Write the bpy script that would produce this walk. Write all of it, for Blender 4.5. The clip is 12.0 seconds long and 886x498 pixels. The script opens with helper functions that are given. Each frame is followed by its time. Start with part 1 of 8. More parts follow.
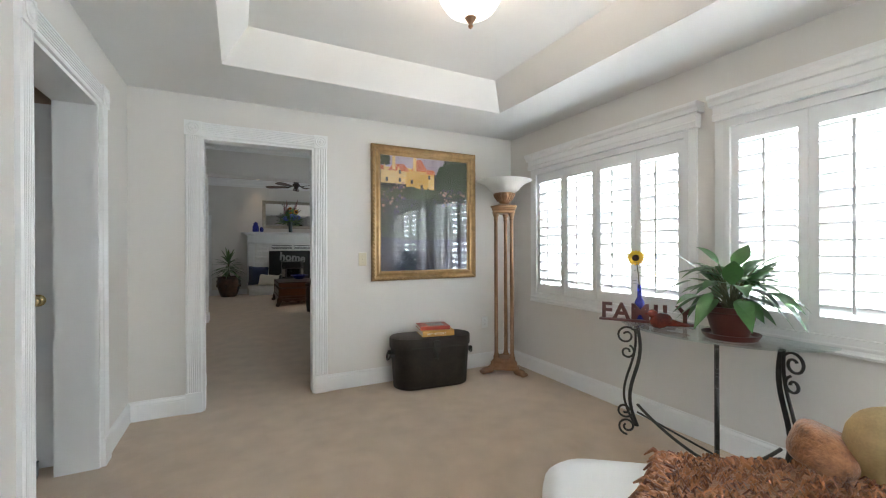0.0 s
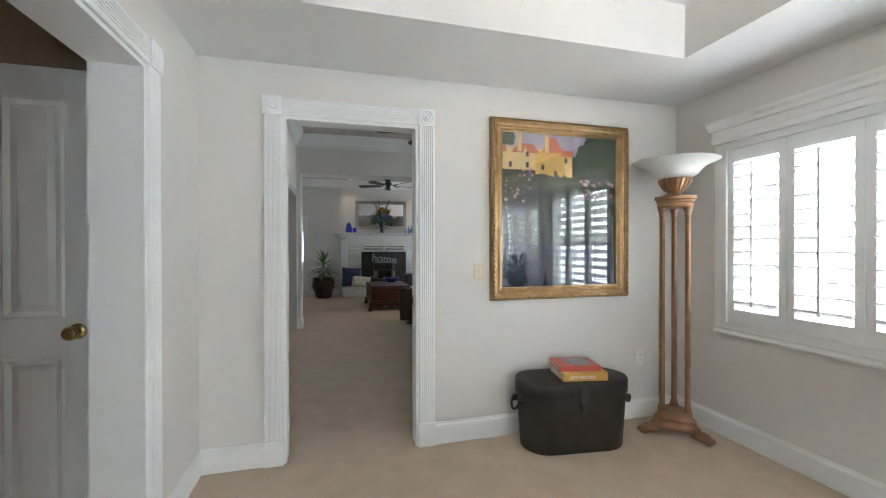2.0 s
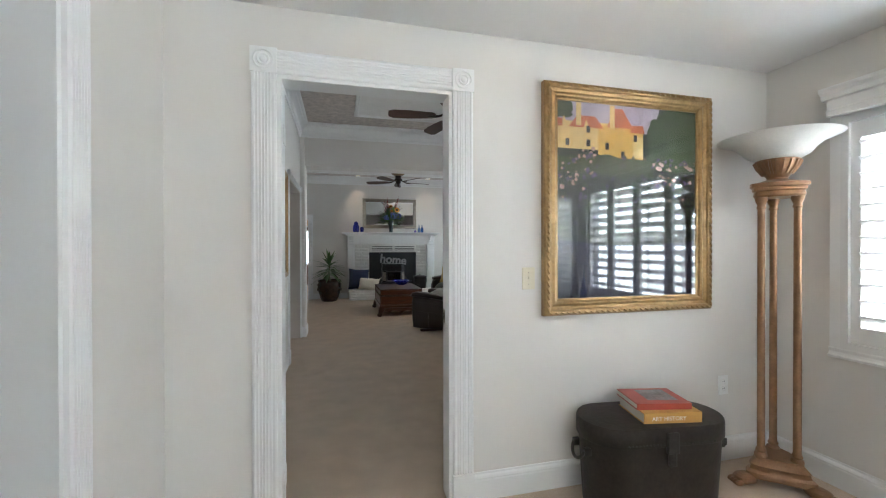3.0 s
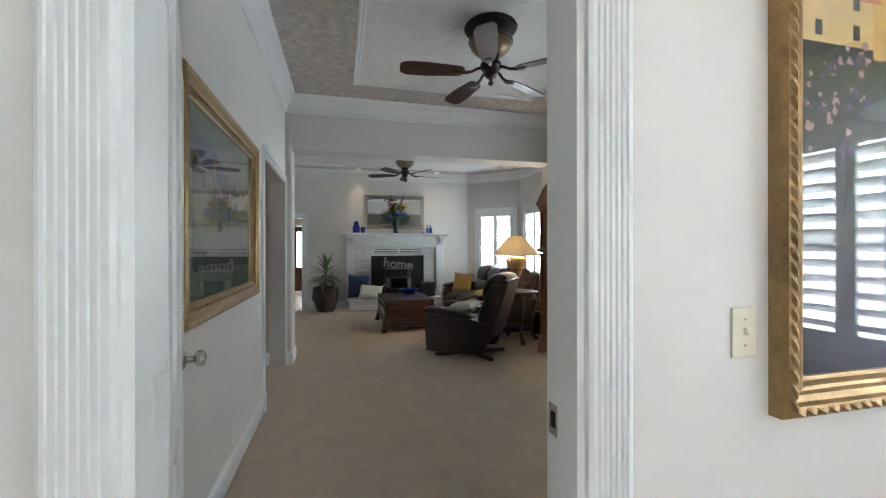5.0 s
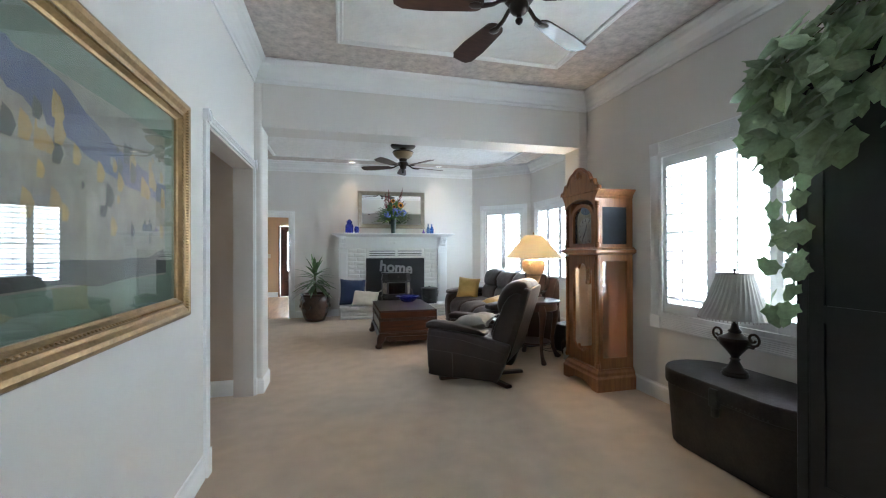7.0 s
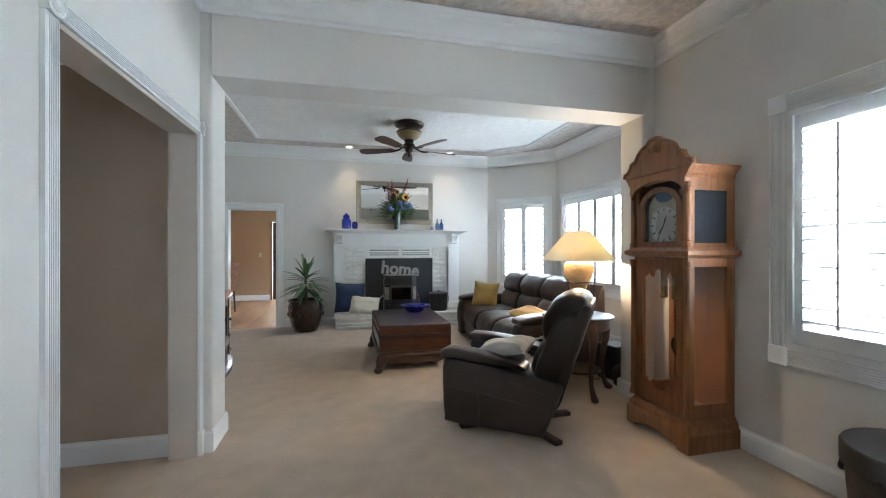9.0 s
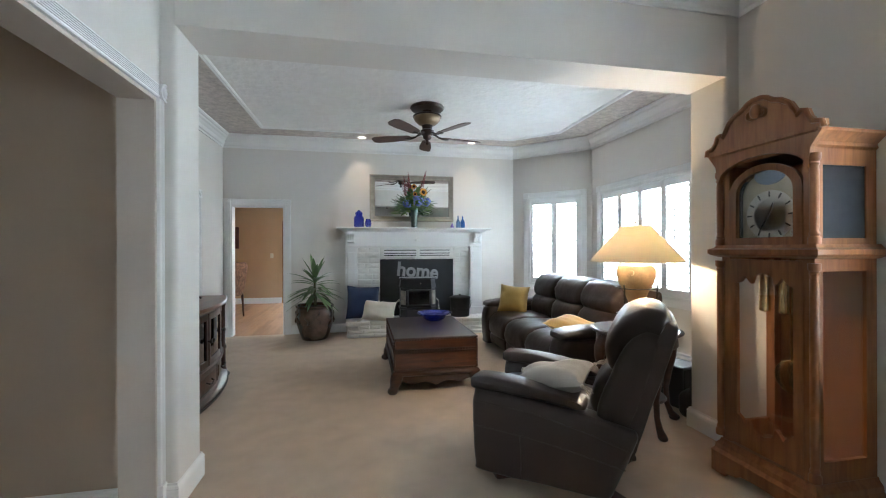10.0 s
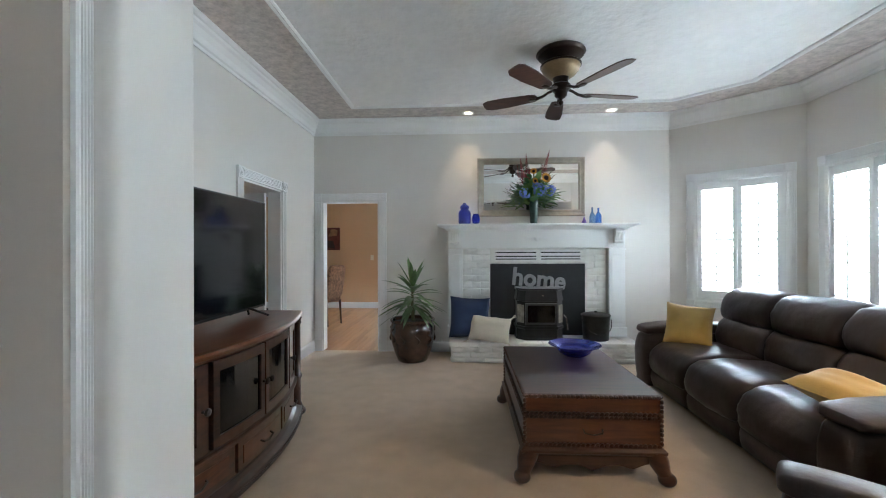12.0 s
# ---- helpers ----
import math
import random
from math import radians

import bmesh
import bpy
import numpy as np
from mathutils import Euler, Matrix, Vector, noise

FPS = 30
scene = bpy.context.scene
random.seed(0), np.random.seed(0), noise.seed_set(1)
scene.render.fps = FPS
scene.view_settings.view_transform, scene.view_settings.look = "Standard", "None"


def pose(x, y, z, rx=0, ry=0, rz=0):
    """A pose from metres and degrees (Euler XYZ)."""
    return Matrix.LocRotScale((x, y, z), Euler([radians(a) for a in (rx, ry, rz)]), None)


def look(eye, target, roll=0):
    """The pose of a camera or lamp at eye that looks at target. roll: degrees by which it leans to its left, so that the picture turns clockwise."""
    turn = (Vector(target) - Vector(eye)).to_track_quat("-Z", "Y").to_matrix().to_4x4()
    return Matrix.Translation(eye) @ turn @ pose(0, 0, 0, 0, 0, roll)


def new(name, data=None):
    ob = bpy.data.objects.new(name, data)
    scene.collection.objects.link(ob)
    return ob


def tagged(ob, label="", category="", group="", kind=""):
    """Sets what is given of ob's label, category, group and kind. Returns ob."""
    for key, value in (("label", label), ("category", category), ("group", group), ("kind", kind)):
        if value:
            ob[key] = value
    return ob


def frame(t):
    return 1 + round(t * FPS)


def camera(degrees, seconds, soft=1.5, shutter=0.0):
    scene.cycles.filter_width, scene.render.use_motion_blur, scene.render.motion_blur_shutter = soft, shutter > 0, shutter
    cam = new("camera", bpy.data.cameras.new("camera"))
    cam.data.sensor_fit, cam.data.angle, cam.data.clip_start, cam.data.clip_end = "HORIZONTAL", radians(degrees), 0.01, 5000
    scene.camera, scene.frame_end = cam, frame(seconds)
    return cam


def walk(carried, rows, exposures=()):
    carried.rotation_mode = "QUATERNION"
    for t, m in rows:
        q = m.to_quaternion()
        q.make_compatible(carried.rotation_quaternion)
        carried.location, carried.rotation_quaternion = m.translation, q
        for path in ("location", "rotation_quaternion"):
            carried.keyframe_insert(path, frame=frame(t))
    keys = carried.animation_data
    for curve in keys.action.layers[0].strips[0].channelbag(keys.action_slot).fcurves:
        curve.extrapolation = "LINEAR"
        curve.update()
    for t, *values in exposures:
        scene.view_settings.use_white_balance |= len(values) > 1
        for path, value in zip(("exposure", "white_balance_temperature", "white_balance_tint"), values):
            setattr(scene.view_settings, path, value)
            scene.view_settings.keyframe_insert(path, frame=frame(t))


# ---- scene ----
cam = camera(95.3, 12.0, soft=1.1)
PATH = [
    (0, (0.698, -3.54, 1.223), (1.601, -1.756, 1.218), -0.2),
    (0.5, (0.72, -3.321, 1.252), (1.463, -1.464, 1.241), -0.2),
    (1, (0.734, -3.105, 1.264), (1.318, -1.192, 1.252), -0.2),
    (1.5, (0.748, -2.838, 1.285), (1.277, -0.91, 1.275), -0.2),
    (2, (0.747, -2.565, 1.289), (1.265, -0.633, 1.279), -0.1),
    (2.5, (0.733, -2.268, 1.295), (1.235, -0.333, 1.283), -0.1),
    (3, (0.725, -1.952, 1.29), (1.218, -0.014, 1.281), -0.1),
    (3.5, (0.74, -1.641, 1.293), (1.227, 0.299, 1.286), -0.0),
    (5.5, (0.805, -0.479, 1.322), (1.295, 1.459, 1.323), -0.1),
    (6, (0.84, -0.258, 1.319), (1.33, 1.681, 1.323), -0.1),
    (6.5, (0.888, -0.064, 1.313), (1.38, 1.875, 1.32), -0.2),
    (8.5, (1.062, 0.917, 1.337), (1.547, 2.858, 1.34), 0.0),
    (9, (1.083, 1.247, 1.331), (1.556, 3.19, 1.33), -0.0),
    (9.5, (1.12, 1.578, 1.325), (1.569, 3.527, 1.323), -0.1),
    (10, (1.168, 1.901, 1.324), (1.558, 3.863, 1.324), -0.2),
    (10.5, (1.2, 2.217, 1.318), (1.479, 4.198, 1.322), -0.1),
    (11, (1.196, 2.563, 1.305), (1.346, 4.557, 1.315), -0.2),
    (11.5, (1.168, 2.9, 1.308), (1.173, 4.9, 1.319), -0.1),
    (12, (1.101, 3.228, 1.342), (0.997, 5.225, 1.347), -0.2),
]
walk(cam, [(t, look(eye, target, roll)) for t, eye, target, roll in PATH], exposures=[(0, 0.56, 6150, 15), (3.5, 0.9, 6050, 15), (5.5, 1.15, 5900, 13), (6.5, 1.68, 5700, 12), (8.5, 1.7, 5700, 12), (11, 1.62, 5800, 12), (12, 1.58, 5800, 12)])

# ---- world and light ----
world = bpy.data.worlds.new("overcast_sky")
scene.world = world
world.use_nodes = True
wn = world.node_tree.nodes
sky = wn.new("ShaderNodeTexSky")
sky.sky_type, sky.sun_disc = "NISHITA", False
sky.sun_elevation, sky.sun_rotation = radians(48), radians(90)
world.node_tree.links.new(sky.outputs[0], wn["Background"].inputs[0])
wn["Background"].inputs[1].default_value = 0.15
sun = new("sun", bpy.data.lights.new("sun", "SUN"))
sun.data.energy, sun.data.angle, sun.data.color = 1.5, radians(12), (1.0, 0.96, 0.9)
sun.matrix_world = look((8, 0, 9), (0, 0, 0))
GARDEN_GLOW, SKY_GLOW = 8.0, 70.0


def bulb(name, x, y, z, watts, radius=0.04, color=(1.0, 0.72, 0.38)):
    lamp = new(name, bpy.data.lights.new(name, "POINT"))
    lamp.data.energy, lamp.data.shadow_soft_size, lamp.data.color = watts, radius, color
    lamp.location = (x, y, z)


# ---- materials ----
def material(name, color, rough=0.5, metal=0.0, vary=0.08, scale=6.0, fine=90.0, bump=0.08, dist=0.002, coat=0.0, random_vary=0.0, spec=0.5, sheen=0.0):
    """A surface with two scales of variation in tone and fine relief."""
    m = bpy.data.materials.new(name)
    m.use_nodes = True
    nt, n = m.node_tree, m.node_tree.nodes
    b = n["Principled BSDF"]
    b.inputs["Roughness"].default_value, b.inputs["Metallic"].default_value = rough, metal
    b.inputs["Specular IOR Level"].default_value = spec
    b.inputs["Coat Weight"].default_value = coat
    b.inputs["Coat Roughness"].default_value = 0.08
    b.inputs["Sheen Weight"].default_value = sheen
    co = n.new("ShaderNodeTexCoord")
    big, small = n.new("ShaderNodeTexNoise"), n.new("ShaderNodeTexNoise")
    big.inputs["Scale"].default_value, small.inputs["Scale"].default_value = scale, fine
    big.inputs["Detail"].default_value = 5
    small.inputs["Detail"].default_value = 3
    for t in (big, small):
        nt.links.new(co.outputs["Object"], t.inputs["Vector"])
    mix = n.new("ShaderNodeMix")
    mix.data_type = "FLOAT"
    mix.inputs[0].default_value = 0.35
    nt.links.new(big.outputs[0], mix.inputs[2])
    nt.links.new(small.outputs[0], mix.inputs[3])
    val = mix.outputs[0]
    if random_vary:
        info, add = n.new("ShaderNodeObjectInfo"), n.new("ShaderNodeMath")
        add.operation = "MULTIPLY_ADD"
        nt.links.new(info.outputs["Random"], add.inputs[0])
        add.inputs[1].default_value = random_vary
        nt.links.new(val, add.inputs[2])
        val = add.outputs[0]
    ramp = n.new("ShaderNodeValToRGB")
    ramp.color_ramp.elements[0].position, ramp.color_ramp.elements[1].position = 0.3, 0.7 + random_vary
    ramp.color_ramp.elements[0].color = (*[max(0, c * (1 - vary)) for c in color], 1)
    ramp.color_ramp.elements[1].color = (*[min(1, c * (1 + vary)) for c in color], 1)
    nt.links.new(val, ramp.inputs[0])
    nt.links.new(ramp.outputs[0], b.inputs["Base Color"])
    if bump:
        bp = n.new("ShaderNodeBump")
        bp.inputs["Strength"].default_value, bp.inputs["Distance"].default_value = bump, dist
        nt.links.new(small.outputs[0], bp.inputs["Height"])
        nt.links.new(bp.outputs[0], b.inputs["Normal"])
    return m


def wood(name, dark, light, rough=0.35, scale=(3, 40, 40), coat=0.2, random_vary=0.25):
    """Wood with streaks of grain along one axis of the object."""
    m = bpy.data.materials.new(name)
    m.use_nodes = True
    nt, n = m.node_tree, m.node_tree.nodes
    b = n["Principled BSDF"]
    b.inputs["Roughness"].default_value, b.inputs["Coat Weight"].default_value = rough, coat
    b.inputs["Coat Roughness"].default_value = 0.12
    co, mp, no = n.new("ShaderNodeTexCoord"), n.new("ShaderNodeMapping"), n.new("ShaderNodeTexNoise")
    mp.inputs["Scale"].default_value = scale
    no.inputs["Detail"].default_value, no.inputs["Scale"].default_value, no.inputs["Distortion"].default_value = 6, 1.0, 0.6
    nt.links.new(co.outputs["Object"], mp.inputs[0])
    nt.links.new(mp.outputs[0], no.inputs[0])
    info, add, ramp = n.new("ShaderNodeObjectInfo"), n.new("ShaderNodeMath"), n.new("ShaderNodeValToRGB")
    add.operation, add.inputs[1].default_value = "MULTIPLY_ADD", random_vary
    nt.links.new(info.outputs["Random"], add.inputs[0])
    nt.links.new(no.outputs[0], add.inputs[2])
    ramp.color_ramp.elements[0].position, ramp.color_ramp.elements[1].position = 0.35, 0.7 + random_vary / 2
    ramp.color_ramp.elements[0].color, ramp.color_ramp.elements[1].color = (*dark, 1), (*light, 1)
    nt.links.new(add.outputs[0], ramp.inputs[0])
    nt.links.new(ramp.outputs[0], b.inputs["Base Color"])
    bp = n.new("ShaderNodeBump")
    bp.inputs["Strength"].default_value, bp.inputs["Distance"].default_value = 0.15, 0.001
    nt.links.new(no.outputs[0], bp.inputs["Height"])
    nt.links.new(bp.outputs[0], b.inputs["Normal"])
    return m


def glass(name, color=(1, 1, 1), rough=0.0, thin=True):
    m = bpy.data.materials.new(name)
    m.use_nodes = True
    nt, n = m.node_tree, m.node_tree.nodes
    if thin:
        tr, gl, mx, fr = n.new("ShaderNodeBsdfTransparent"), n.new("ShaderNodeBsdfGlossy"), n.new("ShaderNodeMixShader"), n.new("ShaderNodeLayerWeight")
        pw, ma = n.new("ShaderNodeMath"), n.new("ShaderNodeMath")
        pw.operation, pw.inputs[1].default_value = "POWER", 4.5
        ma.operation, ma.inputs[1].default_value, ma.inputs[2].default_value = "MULTIPLY_ADD", 0.8, 0.075
        tr.inputs[0].default_value = (*color, 1)
        gl.inputs["Roughness"].default_value = rough
        fr.inputs[0].default_value = 0.5
        nt.links.new(fr.outputs[1], pw.inputs[0])
        nt.links.new(pw.outputs[0], ma.inputs[0])
        nt.links.new(ma.outputs[0], mx.inputs[0])
        nt.links.new(tr.outputs[0], mx.inputs[1])
        nt.links.new(gl.outputs[0], mx.inputs[2])
        nt.links.new(mx.outputs[0], n["Material Output"].inputs[0])
    else:
        b = n["Principled BSDF"]
        b.inputs["Base Color"].default_value = (*color, 1)
        b.inputs["Transmission Weight"].default_value, b.inputs["Roughness"].default_value = 1.0, rough
    return m


def glow(name, color, strength):
    m = bpy.data.materials.new(name)
    m.use_nodes = True
    b = m.node_tree.nodes["Principled BSDF"]
    b.inputs["Base Color"].default_value = (*color, 1)
    b.inputs["Emission Color"].default_value, b.inputs["Emission Strength"].default_value = (*color, 1), strength
    return m


def set_bump(m, scale, strength, dist, kind="ShaderNodeTexNoise"):
    """A second, coarser relief laid over a material's fine one."""
    nt, n = m.node_tree, m.node_tree.nodes
    b = n["Principled BSDF"]
    co, tx, bp = n.new("ShaderNodeTexCoord"), n.new(kind), n.new("ShaderNodeBump")
    tx.inputs["Scale"].default_value = scale
    bp.inputs["Strength"].default_value, bp.inputs["Distance"].default_value = strength, dist
    nt.links.new(co.outputs["Object"], tx.inputs["Vector"])
    nt.links.new(tx.outputs[0], bp.inputs["Height"])
    if b.inputs["Normal"].links:
        nt.links.new(b.inputs["Normal"].links[0].from_socket, bp.inputs["Normal"])
    nt.links.new(bp.outputs[0], b.inputs["Normal"])
    return m


PAINT = material("greige_wall_paint", (0.70, 0.67, 0.63), 0.6, vary=0.025, scale=1.5, fine=220, bump=0.12, dist=0.001)
BEIGE = material("warm_beige_wall_paint", (0.58, 0.38, 0.22), 0.6, vary=0.03, scale=1.5, fine=220, bump=0.12, dist=0.001)
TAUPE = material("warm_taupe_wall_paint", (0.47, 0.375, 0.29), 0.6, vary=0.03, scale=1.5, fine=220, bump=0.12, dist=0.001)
# jamb colour of the hall opening, darkened to carry the shade on it
JAMBSHADE = material("jamb_shade_paint", (0.50, 0.44, 0.385), 0.55, vary=0.03, scale=1.5, fine=220, bump=0.1, dist=0.001)
WHITE = material("white_trim_paint", (0.80, 0.80, 0.79), 0.38, vary=0.015, scale=2, fine=9, bump=0.0)
SHUTTER = material("white_shutter_paint", (0.76, 0.76, 0.75), 0.4, vary=0.015, scale=3, fine=60, bump=0.0)
CEIL = material("white_ceiling_paint", (0.77, 0.76, 0.74), 0.7, vary=0.03, scale=2, fine=120, bump=0.15, dist=0.002)
CEILTEX = set_bump(material("knockdown_ceiling_paint", (0.79, 0.78, 0.76), 0.65, vary=0.05, scale=9, fine=60, bump=0.4, dist=0.004), 13, 0.9, 0.014)
BORDER = set_bump(material("mottled_taupe_ceiling_border", (0.53, 0.47, 0.43), 0.5, vary=0.3, scale=13, fine=40, bump=0.4, dist=0.004), 16, 0.5, 0.008)
CARPET = set_bump(material("tan_cut_pile_carpet", (0.53, 0.41, 0.30), 0.95, vary=0.14, scale=5.5, fine=240, bump=0.7, dist=0.006, spec=0.15, sheen=0.25), 30, 0.35, 0.006)
BRICKW = set_bump(material("white_painted_stone", (0.80, 0.79, 0.76), 0.55, vary=0.06, scale=12, fine=80, bump=0.4, dist=0.004, random_vary=0.1), 22, 0.6, 0.01)
BLACK = material("black_painted_wood", (0.012, 0.012, 0.013), 0.35, vary=0.3, scale=8, bump=0.05)
IRON = material("dark_wrought_iron", (0.055, 0.05, 0.047), 0.45, metal=0.7, vary=0.3, scale=25, bump=0.2)
STEEL = material("black_stove_steel", (0.026, 0.026, 0.028), 0.4, metal=0.4, vary=0.25, scale=15, bump=0.06)
BRASS = material("polished_brass", (0.60, 0.44, 0.20), 0.22, metal=1.0, vary=0.1, scale=12, bump=0.02)
NICKEL = material("satin_nickel", (0.58, 0.55, 0.52), 0.25, metal=1.0, vary=0.06, scale=12, bump=0.02)
GOLD = set_bump(material("antiqued_gilt_wood", (0.31, 0.195, 0.085), 0.38, metal=0.65, vary=0.3, scale=18, fine=70, bump=0.3, dist=0.002), 60, 0.4, 0.002)
SILVER = material("champagne_silver_frame", (0.42, 0.38, 0.32), 0.35, metal=0.8, vary=0.15, scale=18, bump=0.1)
BRONZE = set_bump(material("bronze_gilt_resin", (0.25, 0.135, 0.068), 0.4, metal=0.5, vary=0.25, scale=16, bump=0.2), 70, 0.3, 0.002)
LEATHER = set_bump(material("espresso_leather", (0.034, 0.021, 0.017), 0.36, spec=0.42, vary=0.22, scale=5, fine=160, bump=0.2, dist=0.002), 11, 0.3, 0.012)
TRUNK = set_bump(material("worn_dark_leather_trunk", (0.032, 0.024, 0.019), 0.52, spec=0.3, vary=0.45, scale=9, fine=60, bump=0.35, dist=0.003), 25, 0.3, 0.004)
MAHOG = wood("dark_mahogany", (0.02, 0.009, 0.006), (0.075, 0.028, 0.014), 0.3, (4, 34, 34), 0.35)
CHERRY = wood("red_cherry_wood", (0.055, 0.017, 0.008), (0.135, 0.045, 0.018), 0.3, (4, 30, 30), 0.4)
OAK = wood("honey_oak", (0.20, 0.072, 0.024), (0.35, 0.142, 0.05), 0.35, (30, 30, 3), 0.3, 0.12)
HARDWOOD = wood("hardwood_floor", (0.27, 0.12, 0.045), (0.42, 0.215, 0.09), 0.4, (30, 2.5, 30), 0.15, 0.5)
FANWOOD = wood("walnut_fan_blade", (0.04, 0.017, 0.012), (0.085, 0.036, 0.024), 0.4, (6, 50, 50), 0.2)
MIRROR = material("mirror_silvering", (0.85, 0.86, 0.86), 0.01, metal=1.0, vary=0.0, bump=0)
CLEAR = glass("clear_glass")
GREENGLASS = glass("tabletop_glass", (0.91, 0.96, 0.95))
DARKGLASS = material("dark_glass", (0.008, 0.008, 0.009), 0.08, vary=0.1, bump=0, coat=0.5)
SCREEN = material("tv_screen", (0.006, 0.007, 0.009), 0.12, vary=0.1, bump=0, coat=0.6)


def blue_glass(name, color):
    m = material(name, color, 0.05, vary=0.1, bump=0, coat=0.3)
    m.node_tree.nodes["Principled BSDF"].inputs["Transmission Weight"].default_value = 0.75
    return m


COBALT = blue_glass("cobalt_glass", (0.03, 0.05, 0.62))
PALEBLUE = blue_glass("pale_blue_glass", (0.25, 0.45, 0.85))
FROST = material("frosted_white_glass", (0.82, 0.80, 0.75), 0.35, vary=0.08, scale=8, bump=0.0)
FROST.node_tree.nodes["Principled BSDF"].inputs["Transmission Weight"].default_value = 0.35
LEAF = material("glossy_green_leaf", (0.065, 0.16, 0.045), 0.35, vary=0.4, scale=7, fine=50, bump=0.1, random_vary=0.3)
IVYLEAF = material("silk_ivy_leaf", (0.30, 0.40, 0.23), 0.5, vary=0.5, scale=25, fine=70, bump=0.3, random_vary=0.3)
SPIKELEAF = material("variegated_green_leaf", (0.10, 0.17, 0.06), 0.4, vary=0.55, scale=20, fine=80, bump=0.1, random_vary=0.2)
STEM = material("plant_stem", (0.10, 0.10, 0.045), 0.7, vary=0.3, scale=30)
SOIL = material("dark_potting_soil", (0.03, 0.02, 0.015), 0.95, vary=0.5, scale=40, bump=0.8, dist=0.01)
GLAZE = material("brown_glazed_ceramic", (0.06, 0.03, 0.019), 0.16, vary=0.6, scale=12, bump=0.15, coat=0.5)
REDPOT = material("oxblood_plastic_pot", (0.09, 0.018, 0.014), 0.35, vary=0.2, scale=8)
NAVY = material("navy_woven_fabric", (0.018, 0.036, 0.095), 0.85, vary=0.15, scale=9, fine=260, bump=0.4, dist=0.002, sheen=0.2)
CREAM = material("cream_woven_fabric", (0.62, 0.58, 0.50), 0.9, vary=0.08, scale=9, fine=260, bump=0.4, dist=0.002, sheen=0.2)
MUSTARD = material("mustard_velvet", (0.46, 0.30, 0.085), 0.8, vary=0.14, scale=7, fine=260, bump=0.3, dist=0.002, sheen=0.4)
GREYFAB = material("pale_grey_linen", (0.42, 0.40, 0.37), 0.9, vary=0.1, scale=9, fine=260, bump=0.4, dist=0.002)
WHITEFAB = material("white_leatherette", (0.78, 0.78, 0.77), 0.5, vary=0.03, scale=6, fine=160, bump=0.1)
THROWFAB = material("rust_chenille", (0.30, 0.135, 0.06), 0.95, vary=0.6, scale=22, fine=120, bump=0.8, dist=0.006, sheen=0.3)
TANPILLOW = material("straw_chenille", (0.46, 0.34, 0.17), 0.95, vary=0.2, scale=14, fine=140, bump=0.6, dist=0.004)
IVORY = material("ivory_plastic", (0.68, 0.62, 0.47), 0.35, vary=0.02, bump=0)
WHITEPLASTIC = material("white_plastic", (0.78, 0.78, 0.76), 0.35, vary=0.02, bump=0)
SLATE = material("charcoal_panel", (0.030, 0.032, 0.037), 0.45, vary=0.2, scale=6, bump=0.05)
SIGN = material("grey_metal_sign", (0.36, 0.36, 0.36), 0.4, metal=0.6, vary=0.1, scale=12)
DARK = material("dark_void", (0.006, 0.006, 0.006), 0.8, vary=0.1, bump=0)

# ---- building helpers ----
def part(name, bm, mat, parent=None, label="", smooth=False):
    """Links a bmesh as one mesh object, under a thing or a part."""
    me = bpy.data.meshes.new(name)
    bmesh.ops.recalc_face_normals(bm, faces=bm.faces)
    if smooth:
        for f in bm.faces:
            f.smooth = True
        for e in bm.edges:
            if len(e.link_faces) == 2 and e.calc_face_angle(0) > radians(38):
                e.smooth = False
    bm.to_mesh(me)
    bm.free()
    me.materials.append(mat)
    ob = new(name, me)
    if parent:
        ob.parent = parent
    if label:
        ob["label"] = label
    return ob


def thing(name, label, category, m=None, group=""):
    ob = new(name)
    ob.empty_display_size = 0.1
    if m is not None:
        ob.matrix_world = m
    return tagged(ob, label, category, group)


def structure(ob, label="", category=""):
    return tagged(ob, label, category, kind="structure")


def box(bm, x0, x1, y0, y1, z0, z1, m=None, bevel=0.0, seg=2):
    vs = [bm.verts.new(Vector(p)) for p in ((x0, y0, z0), (x1, y0, z0), (x1, y1, z0), (x0, y1, z0), (x0, y0, z1), (x1, y0, z1), (x1, y1, z1), (x0, y1, z1))]
    fs = [bm.faces.new([vs[i] for i in q]) for q in ((3, 2, 1, 0), (4, 5, 6, 7), (0, 1, 5, 4), (1, 2, 6, 5), (2, 3, 7, 6), (3, 0, 4, 7))]
    if bevel:
        es = list({e for f in fs for e in f.edges})
        r = bmesh.ops.bevel(bm, geom=es, offset=bevel, segments=seg, affect="EDGES", profile=0.5)
        vs = list({v for f in r["faces"] for v in f.verts} | {v for v in vs if v.is_valid})
    if m is not None:
        for v in vs:
            v.co = m @ v.co
    return vs


def boxes(*args, bevel=0.0, seg=2):
    bm = bmesh.new()
    for a in args:
        box(bm, *a, bevel=bevel, seg=seg)
    return bm


def lathe(bm, profile, seg=24, m=None, caps=True, squash=(1, 1)):
    """Turns (radius, z) round the z axis."""
    rings = []
    for r, z in profile:
        ring = []
        for i in range(seg):
            a = 2 * math.pi * i / seg
            p = Vector((r * math.cos(a) * squash[0], r * math.sin(a) * squash[1], z))
            ring.append(bm.verts.new(m @ p if m is not None else p))
        rings.append(ring)
    for a, b in zip(rings, rings[1:]):
        for i in range(seg):
            bm.faces.new((a[i], a[(i + 1) % seg], b[(i + 1) % seg], b[i]))
    if caps:
        for ring in (rings[0], rings[-1]):
            bm.faces.new(ring)
    return bm


